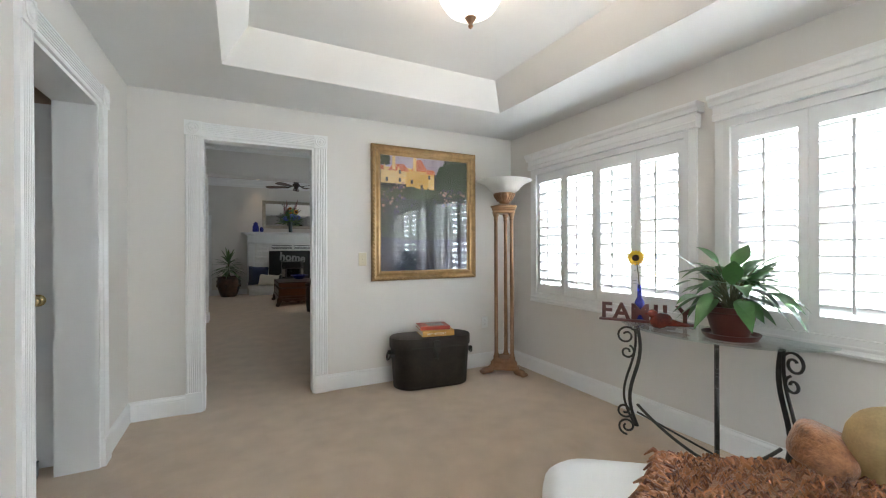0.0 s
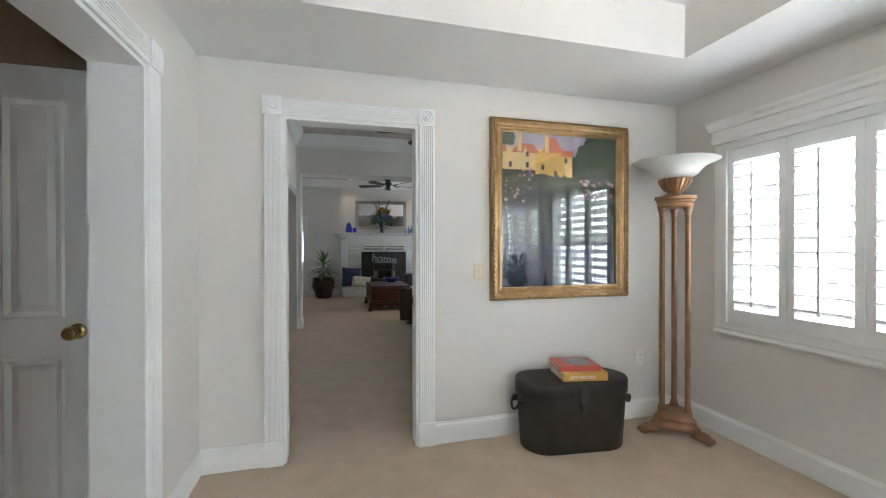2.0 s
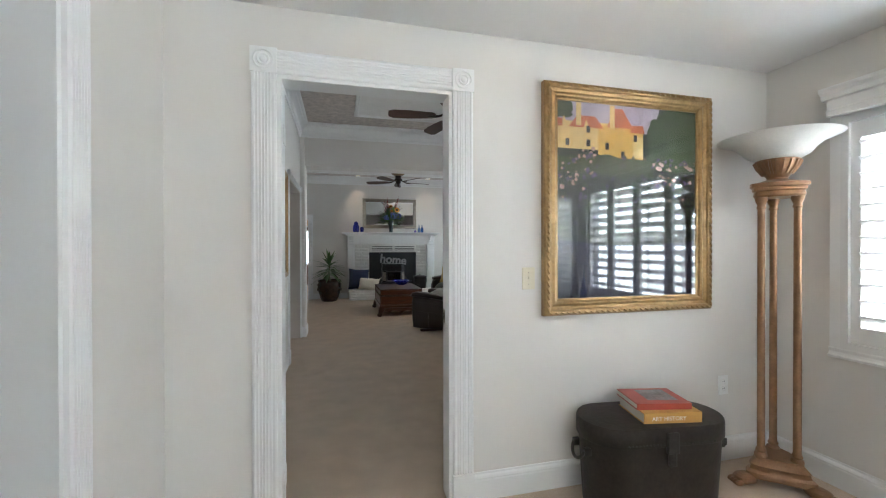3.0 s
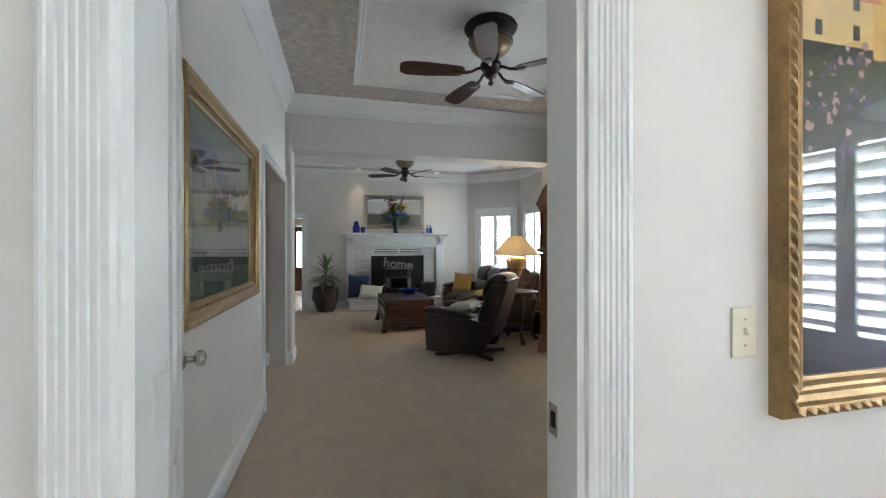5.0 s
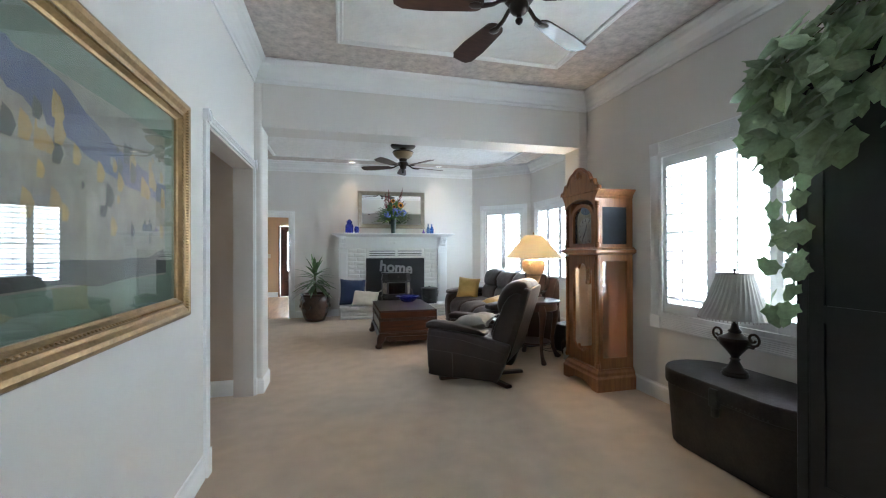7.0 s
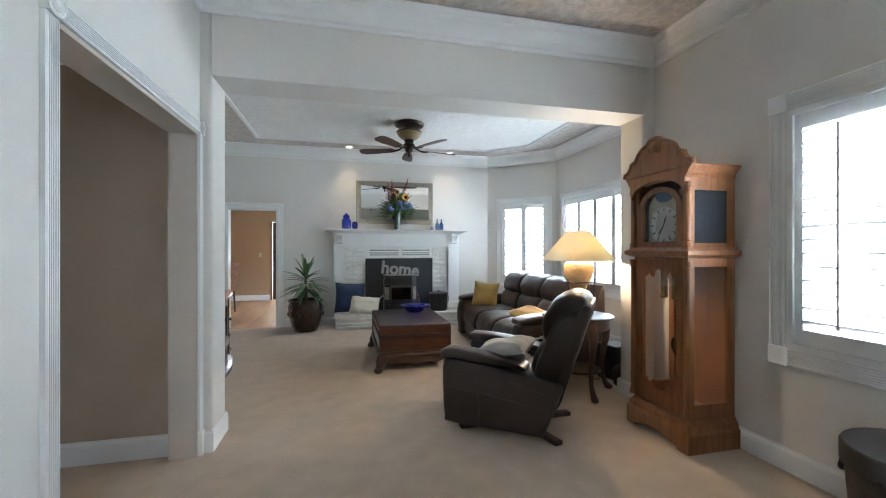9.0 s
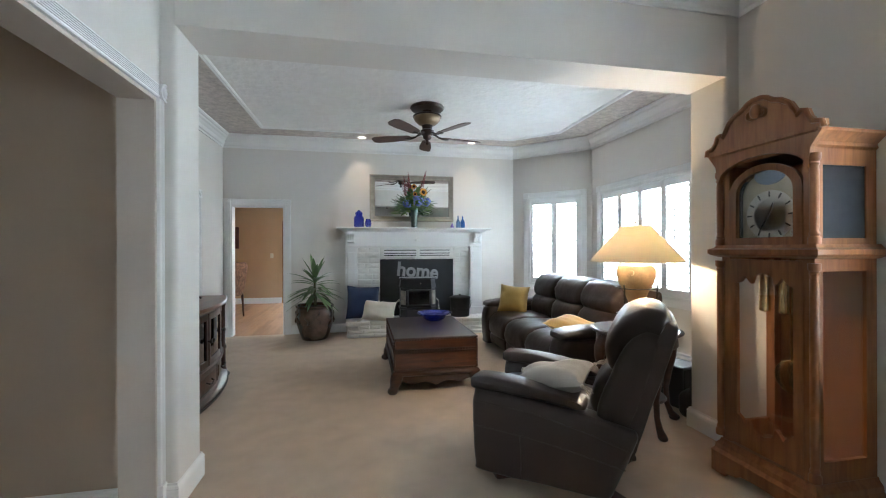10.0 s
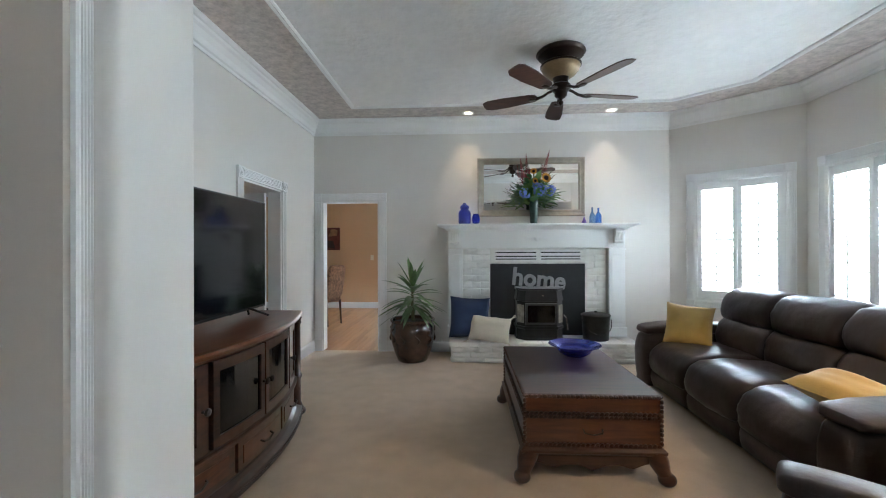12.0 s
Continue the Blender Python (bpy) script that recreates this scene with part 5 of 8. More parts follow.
def sunflower():
    ob = thing("flower_bottle", "slim cobalt bottle holding one yellow sunflower", "vase", pose(3.12, -1.70, TOPZ))
    bm = bmesh.new()
    lathe(bm, [(0.03, 0), (0.034, 0.01), (0.034, 0.1), (0.028, 0.125), (0.014, 0.15), (0.012, 0.23), (0.016, 0.235), (0.012, 0.236)], 18)
    part("bottle", bm, COBALT, ob, smooth=True)
    bm = bmesh.new()
    tube(bm, [(0, 0, 0.2), (0.004, 0.01, 0.3), (-0.004, 0.02, 0.40)], 0.004, 6)
    part("stem", bm, STEM, ob)
    head = Matrix.Translation((-0.01, 0.02, 0.415)) @ pose(0, 0, 0, 70, 0, -60)
    bm = bmesh.new()
    lathe(bm, [(0.024, 0), (0.022, 0.008), (0.01, 0.012), (0.001, 0.013)], 14, head)
    part("flower_centre", bm, material("dark_seed_head", (0.05, 0.022, 0.01), 0.9, vary=0.5, scale=60), ob)
    yel = material("yellow_petal", (0.80, 0.48, 0.02), 0.6, vary=0.2, scale=20)
    for i in range(16):
        bm = bmesh.new()
        a = 2 * math.pi * i / 16
        leaf_mesh(bm, head @ Vector((0.02 * math.cos(a), 0.02 * math.sin(a), 0.003)), head @ Vector((0.058 * math.cos(a), 0.058 * math.sin(a), 0.008)), 0.024, 0.0, 0.1, 4, 1.0, head.to_3x3() @ Vector((0, 0, 1)))
        part("petal", bm, yel, ob)
    rnd = random.Random(9)
    for i in range(9):
        bm = bmesh.new()
        z = 0.24 + 0.018 * i
        a = rnd.uniform(0, 6.28)
        leaf_mesh(bm, (0, 0.01, z), (0.05 * math.cos(a), 0.05 * math.sin(a), z + 0.01), 0.022, 0.01)
        part("leaf", bm, LEAF, ob)


sunflower()


def bird():
    ob = thing("bird_figurine", "glossy rust-red ceramic bird with a long tail", "figurine", pose(2.97, -1.98, TOPZ, 0, 0, -55) @ Matrix.Scale(0.82, 4))
    bm = bmesh.new()
    puff(bm, 0.075, 0.05, 0.055, Matrix.Translation((-0.02, 0, 0.058)) @ pose(0, 0, 0, 0, -20, 0), 2.1, 10)
    puff(bm, 0.034, 0.03, 0.032, Matrix.Translation((-0.075, 0, 0.105)), 2.0, 8)
    tube(bm, [(0.02, 0, 0.05), (0.09, 0, 0.04), (0.16, 0, 0.035)], [0.035, 0.02, 0.008], 8)
    tube(bm, [(-0.1, 0, 0.105), (-0.125, 0, 0.098)], [0.01, 0.002], 6)
    part("body", bm, material("rust_red_glaze", (0.15, 0.02, 0.01), 0.2, vary=0.7, scale=14, coat=0.4), ob, smooth=True)


bird()


def bench():
    M = Matrix.Translation((1.66, -2.40, 0)) @ pose(0, 0, 0, 0, 0, math.degrees(math.atan2(-0.6, 0.8)))
    ob = thing("upholstered_bench", "low white leatherette bench with rounded corners", "bench", M)
    L, W = 1.35, 0.72
    rr = lambda g, r: [(x, y) for cx, cy, a0 in ((L - r - g, -W + r + g, -90), (L - r - g, -r - g, 0), (r + g, -r - g, 90), (r + g, -W + r + g, 180)) for x, y in [(cx + r * math.cos(radians(a0 + 15 * k)), cy + r * math.sin(radians(a0 + 15 * k))) for k in range(7)]]
    bm = loft(bmesh.new(), [(rr(0.03, 0.13), 0.1), (rr(0.0, 0.16), 0.14), (rr(0.0, 0.16), 0.44), (rr(0.008, 0.15), 0.475), (rr(0.03, 0.13), 0.493), (rr(0.08, 0.08), 0.5)])
    part("seat", bm, WHITEFAB, ob, smooth=True)
    for x, y in ((0.15, -0.15), (L - 0.15, -0.15), (0.15, -W + 0.15), (L - 0.15, -W + 0.15)):
        bm = bmesh.new()
        lathe(bm, [(0.02, 0), (0.028, 0.1)], 12, pose(x, y, 0))
        part("leg", bm, BLACK, ob)
    tufts = THROWFAB.copy()
    tufts.name = "mixed_rust_yarn"
    n = tufts.node_tree.nodes
    ramp = next(k for k in n if k.type == "VALTORGB")
    geo = n.new("ShaderNodeNewGeometry")
    tufts.node_tree.links.new(geo.outputs["Random Per Island"], ramp.inputs[0])
    ramp.color_ramp.elements[0].position, ramp.color_ramp.elements[1].position = 0.0, 1.0
    ramp.color_ramp.elements[0].color, ramp.color_ramp.elements[1].color = (0.10, 0.03, 0.012, 1), (0.44, 0.185, 0.075, 1)
    # the throw
    th = thing("throw_blanket", "rumpled rust-brown chenille throw with ragged fringe", "blanket", M)
    bm = bmesh.new()
    nx, ny = 44, 34
    g = []
    for i in range(nx + 1):
        row = []
        for j in range(ny + 1):
            x, y = 0.42 + 0.9 * i / nx, -0.03 - 0.66 * j / ny
            x -= 0.32 * (j / ny) * (1 - i / nx)
            z = 0.506 + 0.016 * (1 + noise.noise(Vector((x * 7, y * 7, 3)))) + 0.012 * noise.noise(Vector((x * 30, y * 30, 8)))
            row.append(bm.verts.new((x, y, z)))
        g.append(row)
    for i in range(nx):
        for j in range(ny):
            bm.faces.new((g[i][j], g[i + 1][j], g[i + 1][j + 1], g[i][j + 1]))
    rnd = random.Random(5)
    lo = [bm.verts.new((v.co.x, v.co.y, 0.503)) for v in g[0]]
    part("cloth", bm, THROWFAB, th, smooth=True)
    bm = bmesh.new()
    for j in range(300):
        y = -0.03 - 0.66 * rnd.random()
        x = 0.42 - 0.32 * (-0.03 - y) / 0.66 + rnd.uniform(-0.02, 0.04)
        a = rnd.uniform(2.2, 4.1)
        r = rnd.uniform(0.02, 0.06)
        tube(bm, [(x, y, 0.52 + rnd.uniform(0, 0.015)), (x + 0.5 * r * math.cos(a), y + 0.5 * r * math.sin(a), 0.53 + rnd.uniform(0, 0.012)), (x + r * math.cos(a), y + r * math.sin(a), 0.51)], [0.007, 0.008, 0.003], 5)
    for j in range(200):
        x = 0.44 + 0.85 * rnd.random()
        y = -0.03 + rnd.uniform(-0.03, 0.01)
        tube(bm, [(x, y, 0.515), (x + rnd.uniform(-0.02, 0.02), y + 0.012, 0.53), (x + rnd.uniform(-0.02, 0.02), y + 0.03, 0.508)], [0.007, 0.008, 0.003], 5)
    for j in range(2600):
        u, v = rnd.random(), rnd.random()
        x, y = 0.42 + 0.88 * u - 0.32 * v * (1 - u), -0.03 - 0.64 * v
        z = 0.506 + 0.016 * (1 + noise.noise(Vector((x * 7, y * 7, 3))))
        a, r = rnd.uniform(0, 6.28), rnd.uniform(0.015, 0.04)
        tube(bm, [(x, y, z), (x + 0.5 * r * math.cos(a), y + 0.5 * r * math.sin(a), z + rnd.uniform(0.008, 0.02)), (x + r * math.cos(a), y + r * math.sin(a), z)], [0.003, 0.0038, 0.0015], 4)
    fr = part("fringe", bm, tufts, th)
    fr["kind"] = "stuff"
    p1 = thing("pillow", "rust chenille pillow leaning on the bench", "pillow", pose(2.36, -2.94, 0.575, 20, 10, 20))
    bm = bmesh.new()
    puff(bm, 0.10, 0.09, 0.07, None, 3.2, 12)
    part("cover", bm, THROWFAB, p1, smooth=True)
    p2 = thing("pillow", "plump straw-coloured chenille pillow on the bench", "pillow", pose(2.42, -3.14, 0.63, 0, 62, 30))
    bm = bmesh.new()
    puff(bm, 0.145, 0.17, 0.09, None, 2.6, 14)
    part("cover", bm, TANPILLOW, p2, smooth=True)


bench()


def ceiling_bowl_light():
    ob = thing("ceiling_light", "lit frosted glass bowl ceiling light with bronze finial", "ceiling light", pose(1.66, -1.93, 0))
    z = H1 + 0.2
    bm = bmesh.new()
    lathe(bm, [(0.001, z), (0.075, z), (0.075, z - 0.012), (0.05, z - 0.03), (0.02, z - 0.035), (0.012, z - 0.06), (0.012, 2.3)], 20)
    part("canopy", bm, BRONZE, ob, smooth=True)
    bm = bmesh.new()
    lathe(bm, [(0.02, 2.285), (0.06, 2.295), (0.11, 2.325), (0.14, 2.37), (0.155, 2.42), (0.165, 2.435), (0.16, 2.437), (0.148, 2.42), (0.133, 2.372), (0.1, 2.33), (0.05, 2.303)], 30, caps=False)
    part("glass_bowl", bm, glow("lit_frosted_glass", (1.0, 0.93, 0.80), 1.6), ob, smooth=True)
    bm = bmesh.new()
    lathe(bm, [(0.001, 2.235), (0.008, 2.24), (0.012, 2.25), (0.006, 2.258), (0.016, 2.268), (0.026, 2.282), (0.028, 2.29), (0.005, 2.292)], 16)
    part("finial", bm, BRONZE, ob, smooth=True)


ceiling_bowl_light()
bulb("bulb_first", 1.66, -1.93, 2.46, 14, 0.05, (1.0, 0.85, 0.65))

tin = thing("storage_tin", "small dark green tin on the passage floor", "tin", pose(-0.30, -0.64, 0, 0, 0, 10))
bm = boxes((-0.035, 0.035, -0.03, 0.03, 0, 0.07), bevel=0.008)
part("body", bm, material("dark_green_enamel", (0.012, 0.04, 0.028), 0.35), tin)
bm = boxes((-0.037, 0.037, -0.032, 0.032, 0.07, 0.083), bevel=0.005)
part("lid", bm, material("green_enamel_lid", (0.018, 0.06, 0.04), 0.35), tin)

# ---- sitting room ----
def left_painting():
    w, h = 1.44, 1.05
    ob = thing("framed_painting", "wide landscape print with green mat behind glass, ornate gilt frame", "painting", pose(XL2 + 0.001, 1.70, 1.52, 0, 0, 90))
    bm = bmesh.new()
    ring_frame(bm, w, h, [(0, 0), (0, 0.035), (0.008, 0.046), (0.02, 0.05), (0.034, 0.046), (0.05, 0.034), (0.062, 0.03), (0.07, 0.034), (0.08, 0.032), (0.09, 0.018), (0.1, 0.014), (0.1, 0.0)])
    part("frame", bm, GOLD, ob)
    bm = bmesh.new()
    beads(bm, w - 0.15, h - 0.15, 0.02, 0.011, 0.034)
    part("carved_rope", bm, GOLD, ob)
    rib = 0.014
    for s in (-1, 1):
        bm = bmesh.new()
        for i in range(int(h / rib) - 4):
            z = -h / 2 + 0.03 + i * rib
            box(bm, s * (w / 2 - 0.034) - 0.012, s * (w / 2 - 0.034) + 0.012, -0.049, -0.03, z, z + 0.006)
        part("ribbed_band", bm, GOLD, ob)["kind"] = "stuff"
    cw, ch = w - 0.196, h - 0.196
    bm = bmesh.new()
    box(bm, -cw / 2, cw / 2, -0.004, -0.0005, -ch / 2, ch / 2)
    mat_board = part("mat_board", bm, material("sage_green_mat_board", (0.15, 0.21, 0.15), 0.8, vary=0.06, scale=8, fine=200), ob)
    pw, ph = cw - 0.22, ch - 0.24
    bm = bmesh.new()
    box(bm, -pw / 2, pw / 2, -0.0055, -0.0042, -ph / 2, ph / 2)
    pr = part("print", bm, paint("grey_olive_print", (0.21, 0.20, 0.15), 0.6, 7), ob)
    X, Z = (lambda u: -pw / 2 + u * pw), (lambda v: ph / 2 - v * ph)
    blue = paint("slate_blue_print", (0.05, 0.07, 0.14), 0.5)
    ochre = paint("ochre_print", (0.38, 0.25, 0.05), 0.5, 14)
    pale = paint("pale_print", (0.30, 0.28, 0.22), 0.4)
    dark = paint("dark_green_print", (0.02, 0.03, 0.02), 0.6)
    patch(pr, blue, [(X(0), Z(0)), (X(0.25), Z(0.0)), (X(0.6), Z(0.22)), (X(1), Z(0.35)), (X(1), Z(0.5)), (X(0.55), Z(0.4)), (X(0.2), Z(0.22)), (X(0), Z(0.1))], 0.006, 0.012, 1)
    rnd = random.Random(3)
    for i in range(60):
        u, v = rnd.random(), rnd.uniform(0.15, 0.75)
        r = rnd.uniform(0.015, 0.05)
        patch(pr, (ochre, pale, dark, ochre)[i % 4], [(X(u) + r * k * math.cos(a) * 0.7, Z(v) + r * k * math.sin(a)) for a, k in ((0, 1), (1, 0.8), (2, 1.1), (3, 0.7), (4, 1), (5.2, 0.9)) if abs(X(u) + r * k * math.cos(a) * 0.7) < pw / 2], 0.0063 + i * 8e-6)
    patch(pr, dark, [(X(0), Z(1)), (X(0), Z(0.84)), (X(0.3), Z(0.88)), (X(0.62), Z(0.9)), (X(1), Z(0.82)), (X(1), Z(1))], 0.007, 0.012, 5)
    bm = bmesh.new()
    box(bm, -cw / 2 - 0.002, cw / 2 + 0.002, -0.0125, -0.0105, -ch / 2 - 0.002, ch / 2 + 0.002)
    g = part("glazing", bm, CLEAR, ob)
    g.visible_shadow = False


left_painting()


def ceiling_fan(x, y, start, label):
    ob = thing("ceiling_fan", label, "ceiling fan", pose(x, y, H2 - 0.004, 0, 0, 0), "ceiling fans")
    dark = BRONZE_DARK
    bm = bmesh.new()
    lathe(bm, [(0.002, 0), (0.185, 0), (0.192, -0.014), (0.178, -0.034), (0.13, -0.046), (0.06, -0.05), (0.045, -0.065), (0.043, -0.085), (0.06, -0.095)], 30)
    part("canopy", bm, dark, ob, smooth=True)
    bm = bmesh.new()
    lathe(bm, [(0.06, -0.092), (0.12, -0.096), (0.15, -0.11), (0.152, -0.125), (0.14, -0.16), (0.11, -0.192), (0.08, -0.212), (0.06, -0.218)], 30)
    part("motor_housing", bm, material("antique_tan_housing", (0.26, 0.18, 0.10), 0.4, metal=0.3, vary=0.25, scale=10), ob, "tan glazed bowl-shaped motor housing", smooth=True)
    bm = bmesh.new()
    lathe(bm, [(0.154, -0.104), (0.16, -0.11), (0.158, -0.122), (0.15, -0.122)], 30)
    part("rim", bm, dark, ob, smooth=True)
    bm = bmesh.new()
    lathe(bm, [(0.065, -0.212), (0.058, -0.235), (0.055, -0.26), (0.075, -0.275), (0.078, -0.3), (0.06, -0.325), (0.05, -0.33), (0.048, -0.36), (0.035, -0.375), (0.015, -0.385), (0.012, -0.4), (0.02, -0.412), (0.018, -0.425), (0.008, -0.435), (0.002, -0.44)], 22)
    part("hub", bm, dark, ob, smooth=True)
    for i in range(5):
        mm = pose(0, 0, -0.305, 0, 0, start + 72 * i)
        bm = bmesh.new()
        tube(bm, [mm @ Vector(p) for p in ((0.06, 0, 0), (0.1, 0, -0.012), (0.14, 0, -0.035), (0.19, 0, -0.045), (0.25, 0, -0.042))], [0.012, 0.011, 0.011, 0.014, 0.006], 8)
        puff(bm, 0.04, 0.028, 0.007, mm @ Matrix.Translation((0.225, 0, -0.047)), 2.2, 6)
        iron = part("blade_arm", bm, dark, ob, smooth=True)
        out = []
        for k in range(9):
            a = math.pi / 2 + math.pi * k / 8
            out.append((0.235 + 0.05 * math.cos(a), 0.052 * math.sin(a)))
        out += [(0.46, -0.072), (0.6, -0.07), (0.645, -0.045), (0.65, 0.0), (0.645, 0.045), (0.6, 0.07), (0.46, 0.072)]
        bm = bmesh.new()
        prism(bm, out, -0.004, 0.004, mm @ Matrix.Translation((0, 0, -0.036)) @ pose(0, 0, 0, 12, 0, 0))
        part("blade", bm, FANWOOD, ob)
    ob.scale = (1.1, 1.1, 1.06)
    return ob


BRONZE_DARK = material("oil_rubbed_bronze", (0.035, 0.02, 0.014), 0.35, metal=0.5, vary=0.3, scale=16, bump=0.05)
ceiling_fan(1.93, 2.26, -114, "five-blade walnut ceiling fan with tan bowl housing, at rest")
ceiling_fan(1.95, 6.80, 12, "five-blade walnut ceiling fan with tan bowl housing, at rest")


def armoire():
    M = pose(3.345, 1.14, 0, 0, 0, -90)
    ob = thing("armoire", "tall black painted armoire with moulded cornice", "cabinet", M)
    w, d, h = 0.92, 0.58, 2.08
    bm = bmesh.new()
    for a in ((-w / 2, -w / 2 + 0.05, -d / 2, d / 2, 0.06, h), (w / 2 - 0.05, w / 2, -d / 2, d / 2, 0.06, h), (-w / 2 + 0.05, w / 2 - 0.05, d / 2 - 0.02, d / 2, 0.06, h), (-w / 2 + 0.05, w / 2 - 0.05, -d / 2, d / 2 - 0.02, h - 0.06, h), (-w / 2 + 0.05, w / 2 - 0.05, -d / 2, d / 2 - 0.02, 0.06, 0.14)):
        box(bm, *a, bevel=0.003, seg=1)
    part("carcass", bm, BLACK, ob)
    for s in (-1, 1):
        x0, x1 = (-w / 2 + 0.052, -0.002) if s < 0 else (0.002, w / 2 - 0.052)
        door = part("door", boxes((x0, x1, -d / 2 + 0.02, -d / 2 + 0.03, 0.145, h - 0.065)), BLACK, ob)
        for name, *a in (("stile", x0, x0 + 0.06, 0.145, h - 0.065), ("stile", x1 - 0.06, x1, 0.145, h - 0.065), ("rail", x0 + 0.06, x1 - 0.06, 0.145, 0.24), ("rail", x0 + 0.06, x1 - 0.06, h - 0.15, h - 0.065), ("rail", x0 + 0.06, x1 - 0.06, 0.98, 1.06)):
            part(name, boxes((a[0], a[1], -d / 2 + 0.004, -d / 2 + 0.019, a[2], a[3])), BLACK, door)
        for z0, z1 in ((0.24, 0.98), (1.06, h - 0.15)):
            bm = bmesh.new()
            box(bm, x0 + 0.06, x1 - 0.06, -d / 2 + 0.012, -d / 2 + 0.019, z0, z1)
            part("panel", bm, BLACK, door)
        bm = bmesh.new()
        lathe(bm, [(0.006, 0), (0.006, 0.015), (0.014, 0.022), (0.012, 0.032), (0.002, 0.035)], 12, Matrix.Translation((s * 0.035, -d / 2 + 0.004, 1.02)) @ pose(0, 0, 0, 90))
        part("knob", bm, IRON, door, smooth=True)
    bm = bmesh.new()
    o = lambda g: [(-w / 2 - g, -d / 2 - g), (w / 2 + g, -d / 2 - g), (w / 2 + g, d / 2), (-w / 2 - g, d / 2)]
    loft(bm, [(o(0.004), h - 0.01), (o(0.012), h), (o(0.02), h + 0.02), (o(0.045), h + 0.05), (o(0.06), h + 0.06), (o(0.06), h + 0.08), (o(0.03), h + 0.085)])
    part("cornice", bm, BLACK, ob)
    bm = loft(bmesh.new(), [(o(0.015), 0.0), (o(0.015), 0.06), (o(0.004), 0.075)])
    part("plinth", bm, BLACK, ob)
    return M, w, d, h


A_M, A_W, A_D, A_H = armoire()


def ivy_leaf(bm, m, s):
    """A lobed ivy leaf of length s in its own x-y plane, cupped a little."""
    rad = [0.25, 0.52, 0.44, 0.62, 0.5, 0.75, 1.0, 0.75, 0.5, 0.62, 0.44, 0.52]
    c = bm.verts.new(m @ Vector((0.35 * s, 0, 0.06 * s)))
    ring = []
    for i, r in enumerate(rad):
        a = math.pi + 2 * math.pi * i / 12
        p = Vector((0.35 * s + 0.65 * s * r * math.cos(a), 0.72 * s * r * math.sin(a), -0.10 * s * r * r + 0.02 * s * math.sin(i * 2.4)))
        ring.append(bm.verts.new(m @ p))
    for i in range(12):
        bm.faces.new((c, ring[i], ring[(i + 1) % 12]))


def ivy():
    corner = A_M @ Vector((-A_W / 2 + 0.16, -A_D / 2 + 0.04, A_H + 0.082))
    ob = thing("trailing_ivy", "silk ivy plant trailing over the black armoire's edge", "plant", Matrix.Translation(corner))
    bm = bmesh.new()
    lathe(bm, [(0.06, 0.001), (0.085, 0.06), (0.095, 0.13), (0.1, 0.135), (0.092, 0.14), (0.08, 0.13), (0.01, 0.125)], 18, pose(0.12, -0.14, 0))
    part("pot", bm, GLAZE, ob, smooth=True)
    rnd = random.Random(12)
    vines = []
    for k in range(10):
        a = rnd.uniform(1.6, 4.6)
        L = rnd.uniform(0.25, 0.55)
        p0 = Vector((0.12, -0.14, 0.15))
        edge = Vector((-0.14 + rnd.uniform(-0.05, 0.03), rnd.uniform(-0.5, 0.16), 0.07))
        pts = [p0, p0.lerp(edge, 0.5) + Vector((0, 0, 0.12)), edge]
        for j in range(int(L / 0.08)):
            pts.append(edge + Vector((rnd.uniform(-0.05, 0.0), rnd.uniform(-0.05, 0.06), -0.08 * (j + 1))))
        vines.append(pts)
    e = Vector((-0.15, 0.06, 0.06))
    vines.append([Vector((0.12, -0.14, 0.15)), e + Vector((0.1, -0.05, 0.1)), e] + [e + Vector((rnd.uniform(-0.06, 0.02), 0.02 + rnd.uniform(-0.05, 0.07), -0.1 * (j + 1))) for j in range(12)])
    for k, pts in enumerate(vines):
        bm = bmesh.new()
        tube(bm, pts, 0.0035, 5)
        part("vine", bm, STEM, ob)
        long = k == len(vines) - 1
        for i in range(len(pts) - 1):
            for q in range(3):
                p = pts[i].lerp(pts[i + 1], rnd.random()) + Vector((rnd.uniform(-0.07, 0.01), rnd.uniform(-0.07, 0.07), rnd.uniform(-0.03, 0.05)))
                if p.x > -0.06 and p.z < 0.03:
                    p.x = -0.1 - rnd.random() * 0.05
                bm = bmesh.new()
                mm = Matrix.Translation(p) @ pose(0, 0, 0, rnd.uniform(-40, 40), rnd.uniform(25, 85), rnd.uniform(120, 250))
                ivy_leaf(bm, mm, rnd.uniform(0.12, 0.19) if not long or i < 5 else rnd.uniform(0.09, 0.13))
                part("leaf", bm, IVYLEAF, ob, smooth=True)


ivy()
oval_trunk(1.05, 0.50, 0.5, pose(3.37, 2.09, 0, 0, 0, -90), "large oval dark leather trunk with iron latch beneath the window")


